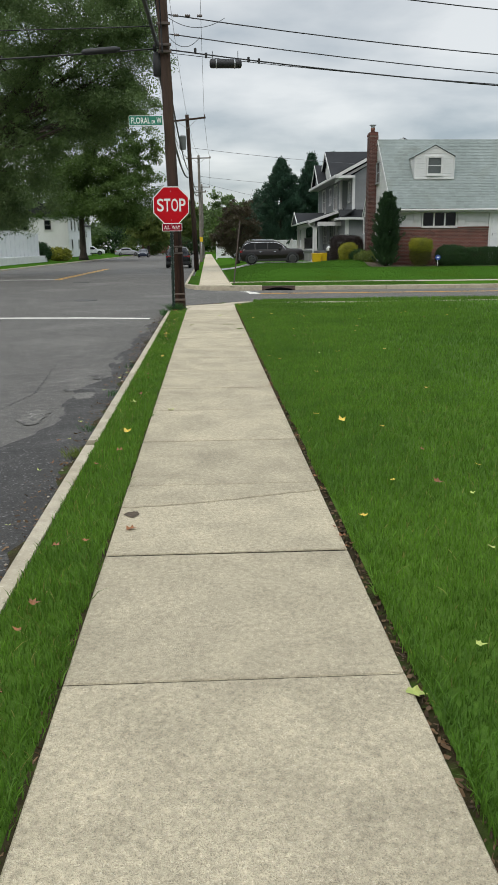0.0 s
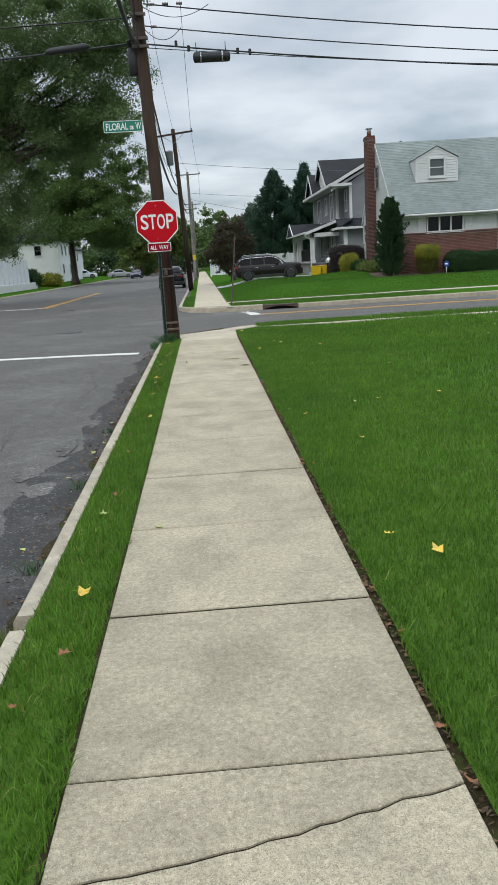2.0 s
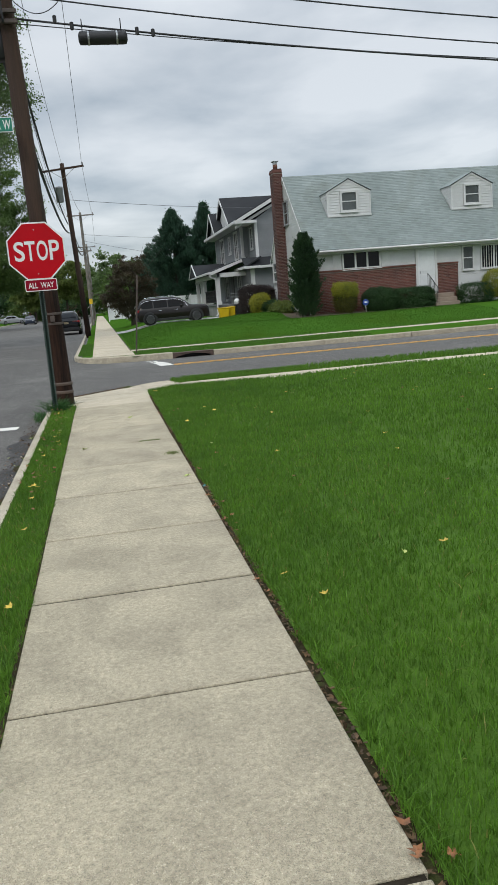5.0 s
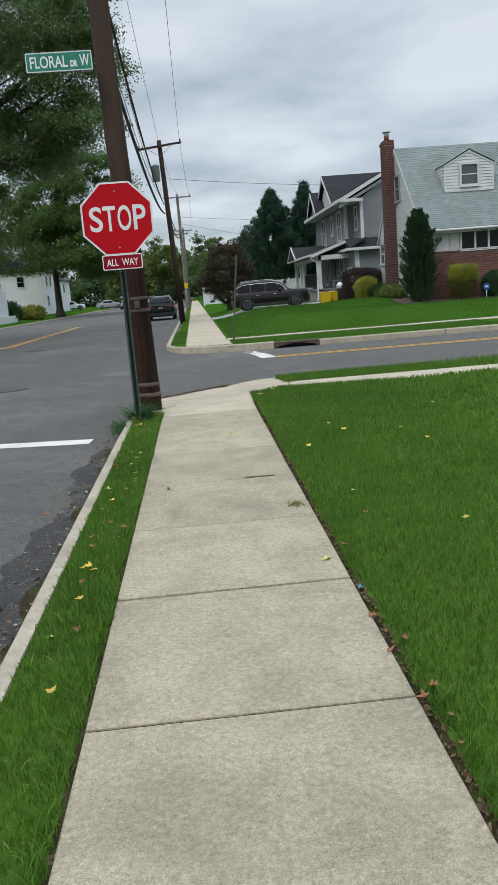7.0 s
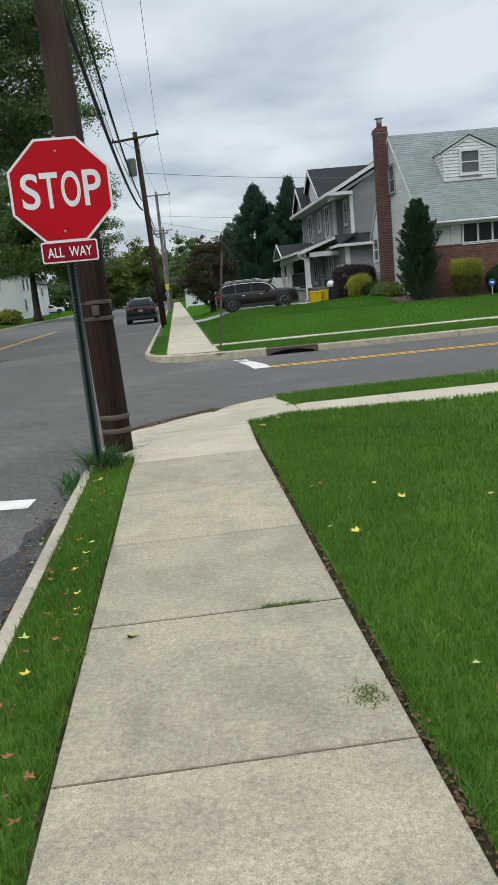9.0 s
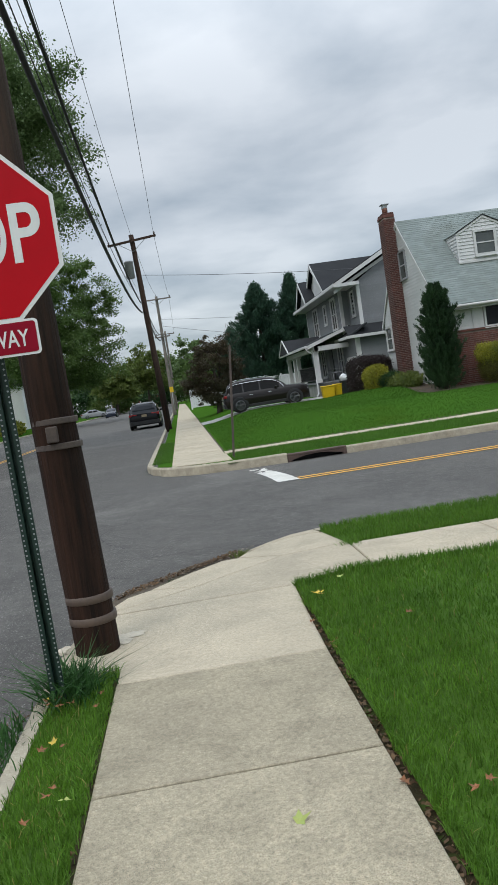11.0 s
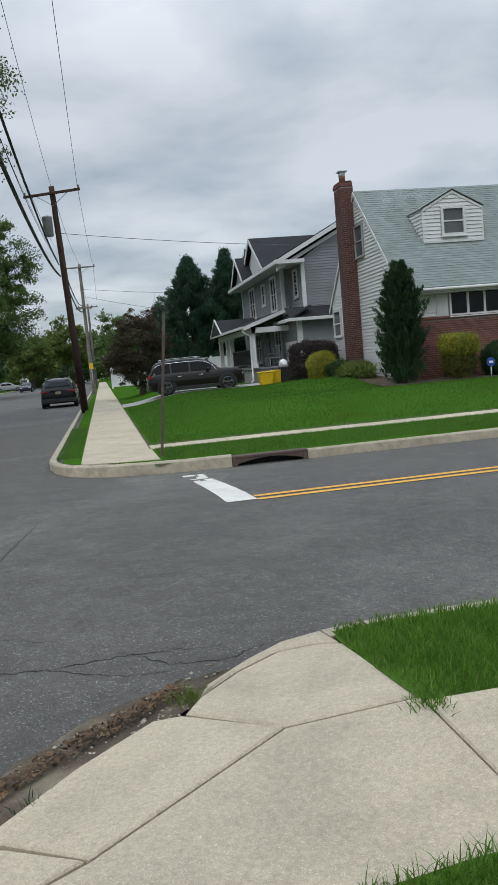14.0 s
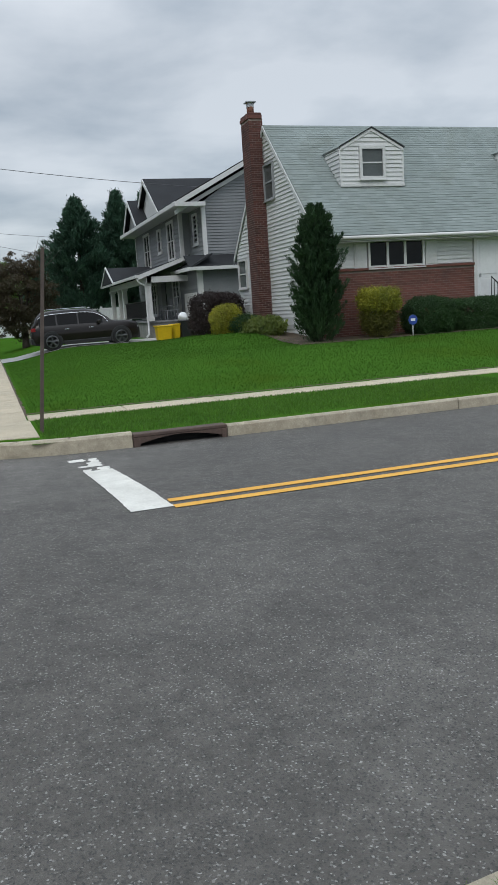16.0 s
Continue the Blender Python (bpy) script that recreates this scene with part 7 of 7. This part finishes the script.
def porch_chair(x, y):
    thing = empty("porch_chair", "grey slatted chair standing on the porch", "chair", None, "porch chairs")
    z = 1.2
    for a in (-0.25, 0.25):
        for b in (-0.25, 0.25):
            box_part("leg", (x + a - 0.025, x + a + 0.025, y + b - 0.025, y + b + 0.025, z, z + 0.42), chair_mat, thing)
    box_part("seat", (x - 0.3, x + 0.3, y - 0.3, y + 0.3, z + 0.42, z + 0.47), chair_mat, thing)
    for k in range(5):
        box_part("back_slat", (x + 0.26, x + 0.3, y - 0.28 + 0.12 * k, y - 0.2 + 0.12 * k, z + 0.47, z + 1.0), chair_mat, thing)
    for b in (-0.3, 0.3):
        box_part("armrest", (x - 0.3, x + 0.3, y + b - 0.04, y + b + 0.04, z + 0.64, z + 0.67), chair_mat, thing)


porch_chair(8.9, 55.5)
porch_chair(8.9, 56.6)
# round blue lawn sign
ws = empty("lawn_sign", "small round blue sign on a white stake", "sign")
tube_part("stake", [(12.1, 38.7, 0.4), (12.1, 38.7, 0.75)], 0.014, SIGN_WHITE, ws, sides=6)
BLUE = paint("sign_blue", (0.02, 0.06, 0.30), (0.016, 0.05, 0.24), 0.4, 10, 2, 0)
bm = bmesh.new()
lathe(bm, [(0.15, 0.0), (0.15, -0.012), (0.14, -0.016)], (12.1, 38.7, 0.88), "y", 8)
disc = part("disc", bm, BLUE, ws, "blue octagon")
box_part("device", (12.03, 12.17, 38.676, 38.683, 0.85, 0.92), SIGN_WHITE, disc, bevel=0)

# ---- across the road: white fence, white house; far fence
VINYL = paint("white_vinyl", (0.74, 0.75, 0.77), (0.66, 0.67, 0.69), 0.4, 8, 1.2, 0.02)


def fence(label, p0, p1, height, z, panel=1.8):
    thing = empty("fence", label, "fence")
    p0, p1 = Vector(p0), Vector(p1)
    n = max(1, round((p1 - p0).length / panel))
    ang = math.degrees(math.atan2((p1 - p0).y, (p1 - p0).x))
    seg = (p1 - p0).length / n
    for i in range(n + 1):
        q = p0.lerp(p1, i / n)
        bm = bmesh.new()
        add_box(bm, -0.065, 0.065, -0.065, 0.065, -0.1, height + 0.1, 0.015)
        bmesh.ops.transform(bm, matrix=pose(q.x, q.y, z, 0, 0, ang), verts=bm.verts)
        part("post", bm, VINYL, thing)
        if i < n:
            q2 = p0.lerp(p1, (i + 0.5) / n)
            for z0, z1 in ((0.06, 0.2), (height - 0.14, height)):
                bm = bmesh.new()
                add_box(bm, -seg / 2 + 0.065, seg / 2 - 0.065, -0.03, 0.03, z0, z1, 0.008)
                bmesh.ops.transform(bm, matrix=pose(q2.x, q2.y, z, 0, 0, ang), verts=bm.verts)
                part("rail", bm, VINYL, thing)
            for k in range(8):
                w = (seg - 0.13) / 8
                bm = bmesh.new()
                add_box(bm, -seg / 2 + 0.065 + w * k + 0.004, -seg / 2 + 0.065 + w * (k + 1) - 0.004, -0.015, 0.015, 0.2, height - 0.14)
                bmesh.ops.transform(bm, matrix=pose(q2.x, q2.y, z, 0, 0, ang), verts=bm.verts)
                part("picket", bm, VINYL, thing)
    return thing


fence("white vinyl privacy fence across the road", (-19.0, 50), (-19.0, 88.4), 2.6, 0.55)
bm = bmesh.new()
add_box(bm, -18.75, -18.4, 50, 90, -0.1, 0.75, 0.03)
tagged(part("retaining_wall", bm, paint("white_masonry", (0.66, 0.66, 0.65), (0.56, 0.56, 0.55), 0.8, 12, 1.0, 0.2)), "low white masonry wall before the fence", "retaining wall")
fence("white vinyl fence at the end of the lawn", (0.98, 86), (4.6, 86), 1.75, 0.3)
fence("white vinyl fence behind the driveway", (4.0, 70.0), (9.5, 70.0), 1.6, 0.5)


def far_house(label, x0, x1, y0, y1, z0, eave, ridge, wall_mat, roof_mat, wins, along="y"):
    thing = empty("house", label, "house", None, "houses across the road")
    box_part("wall", (x0, x1, y0, y1, z0, eave), wall_mat, thing)
    bm = bmesh.new()
    if along == "y":
        add_prism(bm, [(x0 - 0.4, eave - 0.05), (x1 + 0.4, eave - 0.05), ((x0 + x1) / 2, ridge)], y0 - 0.4, y1 + 0.4, "y")
    else:
        add_prism(bm, [(y0 - 0.4, eave - 0.05), (y1 + 0.4, eave - 0.05), ((y0 + y1) / 2, ridge)], x0 - 0.4, x1 + 0.4, "x")
    part("roof", bm, roof_mat, thing)
    for side, u, z, w, h in wins:
        if side == "s":
            window(thing, pose(x0 + u, y0 - 0.03, z), w, h, 0.1, 2 if w > 1.3 else 1, 2)
        else:
            window(thing, pose(x1 + 0.03, y0 + u, z, 0, 0, 90), w, h, 0.1, 2 if w > 1.3 else 1, 2)
    return thing


WALL_W = paint("white_render", (0.74, 0.75, 0.76), (0.66, 0.67, 0.68), 0.7, 6, 0.8, 0.05)
WALL_B = paint("far_brick", (0.19, 0.075, 0.055), (0.14, 0.06, 0.045), 0.9, 6, 0.8, 0.1)
far_house("white two-storey house with dark roof", -30, -20.2, 116, 128, 0.3, 6.1, 8.4, WALL_W, SHINGLE_DARK, [("s", 3.2, 4.2, 0.9, 1.3), ("s", 6.4, 4.2, 0.9, 1.3), ("e", 2.2, 4.2, 0.9, 1.3), ("e", 5.2, 4.2, 0.9, 1.3), ("e", 8.6, 4.2, 0.9, 1.3), ("e", 2.2, 1.5, 0.9, 1.3), ("e", 8.4, 1.5, 1.5, 1.3)])
far_house("white house with dark roof further on", -30, -20.8, 134, 143, 0.3, 5.2, 7.4, WALL_W, SHINGLE_DARK, [("s", 6, 3.4, 1.0, 1.2), ("e", 2.2, 3.4, 1.0, 1.2)])
far_house("low brick house at the bend of the road", -19, -5, 232, 242, 0.0, 3.6, 6.6, WALL_B, SHINGLE_DARK, [("s", 2, 1.2, 1.6, 1.4), ("s", 8, 1.2, 1.6, 1.4)], "x")
far_house("brown house behind the fence", -40, -27, 62, 74, 0.3, 5.4, 8.0, paint("tan_wall", (0.36, 0.25, 0.17), (0.3, 0.2, 0.14), 0.8, 6, 0.8, 0.05), SHINGLE_DARK, [("e", 3, 3.4, 1.0, 1.3)])
# small yellow warning sign and round sign far down
far_sign = empty("warning_sign", "small yellow road sign on a far pole", "road sign")
box_part("plate", (-0.83, -0.50, 83.70, 83.72, 2.1, 2.6), BIN_Y, far_sign)
tube_part("stem", [(-0.65, 83.75, -0.1), (-0.65, 83.75, 2.6)], 0.03, STEEL, far_sign, sides=6)

# ---------------------------------------------------------------- grass, weeds, fallen leaves
def blades(name, label, xy, zs, tall, wide, material, seed, category="grass", lean=0.5):
    """One bent blade of grass at each place."""
    rs = np.random.RandomState(seed)
    n = len(xy)
    a = rs.rand(n) * 2 * np.pi
    h = tall * rs.uniform(0.55, 1.3, n)
    w = wide * rs.uniform(0.7, 1.3, n)
    side = np.stack([np.cos(a), np.sin(a), 0 * a], 1)
    b = rs.rand(n) * 2 * np.pi
    tip = np.stack([np.cos(b), np.sin(b), 0 * b], 1) * (h * lean * rs.rand(n))[:, None]
    root = np.column_stack([xy, zs])
    up = np.stack([0 * h, 0 * h, h], 1)
    pts = np.empty((n, 5, 3))
    pts[:, 0], pts[:, 1] = root - side * w[:, None] / 2, root + side * w[:, None] / 2
    mid = root + up * 0.6 + tip * 0.4
    pts[:, 2], pts[:, 3] = mid + side * w[:, None] * 0.38, mid - side * w[:, None] * 0.38
    pts[:, 4] = root + up * 0.97 + tip
    me = bpy.data.meshes.new(name)
    me.vertices.add(5 * n)
    me.vertices.foreach_set("co", pts.reshape(-1))
    base = np.arange(n)[:, None] * 5
    loops = np.concatenate([base + np.array([[0, 1, 2, 3]]), base + np.array([[3, 2, 4]])], axis=1).reshape(-1)
    me.loops.add(7 * n)
    me.loops.foreach_set("vertex_index", loops)
    me.polygons.add(2 * n)
    me.polygons.foreach_set("loop_start", (np.arange(n)[:, None] * 7 + np.array([[0, 4]])).reshape(-1))
    me.update(calc_edges=True)
    me.materials.append(material)
    return tagged(new(name, me), label, category, kind="stuff")


def scatter(x0, x1, y0, y1, per, seed):
    rs = np.random.RandomState(seed)
    n = int((x1 - x0) * (y1 - y0) * per)
    return np.stack([rs.uniform(x0, x1, n), rs.uniform(y0, y1, n)], 1)


def near_zs(p):
    return -0.012 + 0.012 * np.sin(p[:, 0] * 1.3 + p[:, 1] * 0.4) + np.array([0.05 * smooth01((x - 3) / 12) + 0.045 * smooth01((x - 0.66) / 0.5) for x in p[:, 0]])


LAWN_LABEL = "thick green mown grass blades of the lawn"
p = scatter(0.635, 1.35, -2.6, 17.9, 5200, 1)
edge_wave = 0.652 + 0.022 * np.sin(p[:, 1] * 2.1) + 0.018 * np.sin(p[:, 1] * 5.3)
p = p[p[:, 0] > edge_wave]
blades("lawn_grass", LAWN_LABEL, p, near_zs(p), 0.045, 0.0046, GRASS, 2, lean=0.8)
p = scatter(1.35, 2.7, -1.6, 17.92, 2600, 3)
blades("lawn_grass", LAWN_LABEL, p, near_zs(p), 0.048, 0.0065, GRASS, 4, lean=0.8)
p = scatter(2.7, 6.0, 2.5, 17.94, 900, 5)
blades("lawn_grass", LAWN_LABEL, p, near_zs(p), 0.055, 0.011, GRASS, 6)
p = scatter(6.0, 12.0, 9, 17.94, 300, 7)
blades("lawn_grass", LAWN_LABEL, p, near_zs(p), 0.055, 0.018, GRASS, 8)
# taller fringe along the walk and the corner
p = np.concatenate([scatter(0.632, 0.715, -2.6, 17.9, 6000, 9), scatter(0.66, 2.6, 17.80, 17.95, 6000, 10), scatter(2.6, 6, 17.82, 17.96, 2000, 110)])
patchy = np.sin(p[:, 1] * 3.7) + np.sin(p[:, 1] * 9.1 + 1) + np.sin(p[:, 1] * 23.0) * 0.7
p = p[(p[:, 0] > 0.664 - 0.014 * patchy) | (p[:, 1] > 17.8)]
blades("lawn_fringe", "longer grass hanging over the walk's edge", p, near_zs(p) + 0.002, 0.052, 0.005, GRASS, 11, lean=1.4)
p = scatter(-0.98, -0.6, 16.5, 16.66, 4200, 50)
blades("verge_fringe", "longer grass at the verge's end", p, np.full(len(p), -0.012), 0.06, 0.005, GRASS, 51, lean=1.4)
p = scatter(-0.69, -0.604, -2.2, 16.55, 6000, 48)
patchy = np.sin(p[:, 1] * 3.1 + 2) + np.sin(p[:, 1] * 8.3) + np.sin(p[:, 1] * 21.0) * 0.7
p = p[p[:, 0] < -0.640 + 0.015 * patchy]
blades("verge_fringe", "longer verge grass hanging over the walk's edge", p, np.full(len(p), -0.01), 0.065, 0.005, GRASS, 49, lean=1.3)
p = scatter(-0.975, -0.618, -2.2, 16.55, 5200, 12)
blades("verge_grass", "green grass blades of the verge", p, np.full(len(p), -0.015), 0.048, 0.0048, GRASS, 13, lean=0.8)
p = scatter(1.2, 4.2, 19.1, 20.18, 5200, 14)
p = p[p[:, 0] > 1.315 - 0.075 * (p[:, 1] - 19.12)]
blades("strip_grass", "long green grass of the corner strip", p, np.where(p[:, 0] < 1.5, -0.045, -0.035), 0.062, 0.0052, GRASS, 15, lean=1.0)
p = scatter(4.2, 14, 19.1, 20.18, 900, 16)
blades("strip_grass", "long green grass of the corner strip", p, np.full(len(p), -0.025), 0.08, 0.012, GRASS, 17, lean=0.8)
# beyond the cross street
p = np.concatenate([scatter(0.98, 9, 29.2, 31.42, 1500, 18), scatter(-0.93, -0.46, 31.2, 40, 1200, 20)])
blades("far_lawn_grass", "green grass blades of the far lawn", p, np.array([lawn_z(x, y) for x, y in p]), 0.04, 0.009, GRASS_FAR, 22)
p = scatter(1.0, 17, 32.25, 40.0, 420, 23)
blades("far_lawn_grass", "dark green mown grass of the rising lawn", p, np.array([lawn_z(x, y) for x, y in p]), 0.03, 0.013, GRASS_DARK, 24, lean=1.2)
p = scatter(1.0, 9, 40.0, 50.0, 220, 25)
blades("far_lawn_grass", "dark green mown grass of the rising lawn", p, np.array([lawn_z(x, y) for x, y in p]), 0.035, 0.018, GRASS_DARK, 26, lean=1.2)
# dry blades among the green, and leaf crumbs in the bare edge of the lawn
GRASS_DRY = leafy("dry_grass_blades", (0.30, 0.28, 0.08), (0.2, 0.2, 0.05), island=0.3)
p = np.concatenate([scatter(0.66, 2.2, -2.4, 17.9, 70, 60), scatter(-0.97, -0.64, -2.2, 16.5, 260, 61), scatter(1.3, 4.0, 19.15, 20.15, 80, 62)])
blades("dry_grass", "dry straw-coloured blades among the green grass", p, np.where(p[:, 1] > 18, -0.035, np.where(p[:, 0] > 0, near_zs(p), -0.012)), 0.045, 0.0045, GRASS_DRY, 63, lean=1.6)
CRUMB = paint("leaf_crumbs", (0.15, 0.085, 0.04), (0.06, 0.04, 0.022), 0.9, 30, 5, 0.2, island=0.5)
rs = np.random.RandomState(64)
n = 2600
edge_at = np.concatenate([np.stack([rs.uniform(0.612, 0.668, n), rs.uniform(-2.2, 17.85, n)], 1), np.stack([rs.uniform(-0.65, -0.612, n // 3), rs.uniform(-2.2, 16.5, n // 3)], 1)])
gutter_at = np.stack([KERB_X - 0.01 - 0.22 * rs.rand(1500) ** 2, rs.uniform(0, 16.5, 1500)], 1)
f = rs.rand(1100)
grit_at = np.stack([-0.82 + 1.15 * f, 18.6 + 1.12 * f ** 0.9 + rs.uniform(0.0, 0.17, 1100)], 1)
at = np.concatenate([edge_at, gutter_at, grit_at])
zs = np.concatenate([np.full(len(edge_at), -0.022), np.full(1500, -0.112), np.full(1100, -0.078)])
c = np.column_stack([at, zs + rs.uniform(0, 0.012, len(at))])
u, v = unit(rs.normal(size=c.shape) * np.array([1, 1, 0.35])), unit(rs.normal(size=c.shape) * np.array([1, 1, 0.35]))
size = rs.uniform(0.004, 0.014, (len(c), 1))
tagged(quads("leaf_litter", c, u * size, v * size * 1.4, CRUMB), "brown leaf crumbs along the edges and gutter", "leaf litter", kind="stuff")
# tuft of strap leaves at the sign post
WEED = leafy("strap_leaves", (0.045, 0.12, 0.03), (0.025, 0.07, 0.02))
rs = np.random.RandomState(30)
p = np.stack([-0.86 + rs.normal(size=420) * 0.075, 16.36 + rs.normal(size=420) * 0.11], 1)
blades("strap_leaf_tuft", "tuft of long strap leaves round the sign post", p, np.full(420, -0.03), 0.19, 0.012, WEED, 31, "weed", 2.2)
p = np.stack([-1.12 + rs.normal(size=120) * 0.05, 15.85 + rs.normal(size=120) * 0.16], 1)
blades("gutter_weeds", "low weeds spilling over the kerb", p, np.full(120, -0.06), 0.13, 0.010, WEED, 32, "weed", 1.4)
for k, (x, y, m) in enumerate(((-1.14, KERB_GAP, 130), (-1.16, 5.6, 40), (-1.15, 7.7, 40), (-1.17, 3.9, 36), (-0.35, 18.85, 40), (0.35, 19.66, 130), (1.35, 19.02, 120))):
    p = np.stack([x + rs.normal(size=m) * 0.045, y + rs.normal(size=m) * 0.05], 1)
    blades("gutter_weeds", "small weeds growing in the gutter crack", p, np.full(m, -0.11 if x < 1 else -0.03), 0.07, 0.006, LEAF_YELLOW if k in (0, 5) else GRASS if k == 6 else WEED, 33 + k, "weed", 1.4)
# moss and grass crumbs in one slab joint
p = np.stack([rs.uniform(0.22, 0.46, 260), 12.607 + rs.normal(size=260) * 0.012], 1)
blades("joint_grass", "dry grass sprouting from a slab joint", p, np.full(260, -0.004), 0.016, 0.005, LEAF_YELLOW, 45, "grass", 2.5)

p = np.stack([0.51 + rs.normal(size=240) * 0.035, 11.68 + rs.normal(size=240) * 0.045], 1)
blades("joint_grass", "dry moss and grass crumbs on the walk", p, np.full(240, 0.001), 0.012, 0.006, LEAF_YELLOW, 46, "grass", 2.5)
bm = bmesh.new()
for a, b, h in ((-0.012, -0.017, 0.0), (0.010, -0.014, 0.008), (0.013, 0.002, 0.003), (0.007, 0.019, 0.010), (-0.009, 0.015, 0.001)):
    bm.verts.new((0.632 + a, 10.06 + b, h))
bm.verts.ensure_lookup_table()
bm.faces.new(bm.verts)
bmesh.ops.triangulate(bm, faces=bm.faces)
bmesh.ops.solidify(bm, geom=bm.faces[:], thickness=0.003)
tagged(part("litter_scrap", bm, paint("turquoise_plastic", (0.04, 0.22, 0.22), (0.03, 0.16, 0.17), 0.5, 20, 3, 0)), "small turquoise scrap lying by the lawn's edge", "litter")

YELLOW_LEAF = paint("yellow_leaf", (0.62, 0.42, 0.04), (0.48, 0.34, 0.06), 0.6, 30, 12, 0.1, rand=0.25)
PALE_LEAF = paint("pale_green_leaf", (0.42, 0.46, 0.13), (0.33, 0.40, 0.10), 0.6, 30, 12, 0.1, rand=0.2)
BROWN_LEAF = paint("brown_leaf", (0.26, 0.10, 0.035), (0.16, 0.07, 0.03), 0.7, 30, 12, 0.2, rand=0.3)


def leaf_mesh(name, material, lobes, seed):
    """A curled, lobed leaf about ten centimetres across."""
    rng = random.Random(seed)
    verts = [(0, 0, 0.006)]
    n = lobes * 2
    for k in range(n):
        a = 2 * math.pi * k / n + rng.uniform(-0.12, 0.12)
        r = (0.05 if k % 2 == 0 else 0.026) * rng.uniform(0.55, 1.25)
        verts.append((r * math.cos(a), r * math.sin(a), 0.003 + 0.03 * rng.random() * (k % 2 == 0)))
    faces = [(0, 1 + k, 1 + (k + 1) % n) for k in range(n)]
    verts += [(-0.002, 0, 0.006), (0.002, 0, 0.006), (0.0, -0.075, 0.004)]
    faces.append((n + 1, n + 2, n + 3))
    return mesh_of(name, verts, faces, material)


LEAVES = [leaf_mesh("fallen_leaf", m, l, i) for i, (m, l) in enumerate(((YELLOW_LEAF, 5), (PALE_LEAF, 5), (BROWN_LEAF, 5), (YELLOW_LEAF, 4), (BROWN_LEAF, 3)))]
LEAF_WORDS = ("yellow fallen maple leaf, curled", "pale green fallen maple leaf", "brown dry fallen leaf, curled", "yellow fallen leaf, curled", "brown narrow fallen leaf")


def fall(x, y, z, which, size=1.0, seed=0):
    rng = random.Random(seed * 7 + 1)
    if x > 0.7:
        z = near_z(x, y) + 0.05
    ob = new("fallen_leaf", LEAVES[which])
    ob.matrix_world = pose(x, y, z, rng.uniform(-14, 14), rng.uniform(-14, 14), rng.uniform(0, 360)) @ Matrix.Scale(size, 4)
    return tagged(ob, LEAF_WORDS[which], "fallen leaf", "fallen leaves")


spots = [(0.61, -0.72, 0.006, 1), (-0.447, 4.19, 0.006, 1), (-0.408, 12.45, 0.006, 1), (0.185, 14.66, 0.004, 1), (0.53, 10.5, 0.006, 1), (0.9, -0.52, 0.05, 1),
         (1.722, 7.695, 0.04, 0), (1.18, 5.919, 0.04, 3), (0.861, 3.621, 0.04, 0), (0.742, 17.35, 0.05, 0), (0.95, 17.6, 0.05, 1), (-0.77, 9.22, 0.04, 3), (-0.77, 11.53, 0.04, 2), (1.29, 13.91, 0.04, 3), (0.87, 13.43, 0.04, 0), (1.31, 1.43, 0.04, 2), (-0.76, 3.18, 0.04, 0), (-0.75, 2.57, 0.04, 2), (1.03, 3.28, 0.04, 3), (-0.52, 0.97, 0.006, 2)]
rng = random.Random(77)
for k in range(64):
    x = 0.75 + 5.5 * rng.random() ** 1.6
    spots.append((x, rng.uniform(max(-2, x * 1.6 - 3), 17.6), 0.045, rng.choice((0, 1, 2, 2, 3, 4))))
for k in range(30):
    spots.append((rng.uniform(-0.98, -0.64), rng.uniform(-2, 16.2), 0.045, rng.choice((0, 1, 2, 2, 4))))
for k in range(46):
    spots.append((rng.uniform(-0.98, -0.66), rng.uniform(10.5, 16.4), 0.04, rng.choice((2, 4, 4, 2, 3))))
for k in range(70):
    spots.append((-1.11 - 0.3 * rng.random() ** 2, rng.uniform(1, 15), -0.118, rng.choice((2, 4, 1))))
for k in range(34):
    spots.append((rng.uniform(0.6, 0.7), rng.uniform(0, 17), 0.012, rng.choice((2, 4))))
for k, (x, y, z, w) in enumerate(spots):
    fall(x, y, z, w, (0.55 if k > 19 else 0.78) * rng.uniform(0.7, 1.15), k)

# ---------------------------------------------------------------- each grouped thing's handle goes to the foot of the thing
bpy.context.view_layer.update()
for ob in [o for o in scene.objects if o.type == "EMPTY" and o.parent is None and o.children]:
    if ob.matrix_world.translation.length > 1e-6:
        continue
    pts = [o.matrix_world @ Vector(c) for o in ob.children_recursive if o.type == "MESH" for c in o.bound_box]
    lo = [min(p[i] for p in pts) for i in range(3)]
    hi = [max(p[i] for p in pts) for i in range(3)]
    foot = Matrix.Translation(((lo[0] + hi[0]) / 2, (lo[1] + hi[1]) / 2, lo[2]))
    ob.matrix_world = foot
    for ch in ob.children:
        ch.matrix_parent_inverse = foot.inverted()
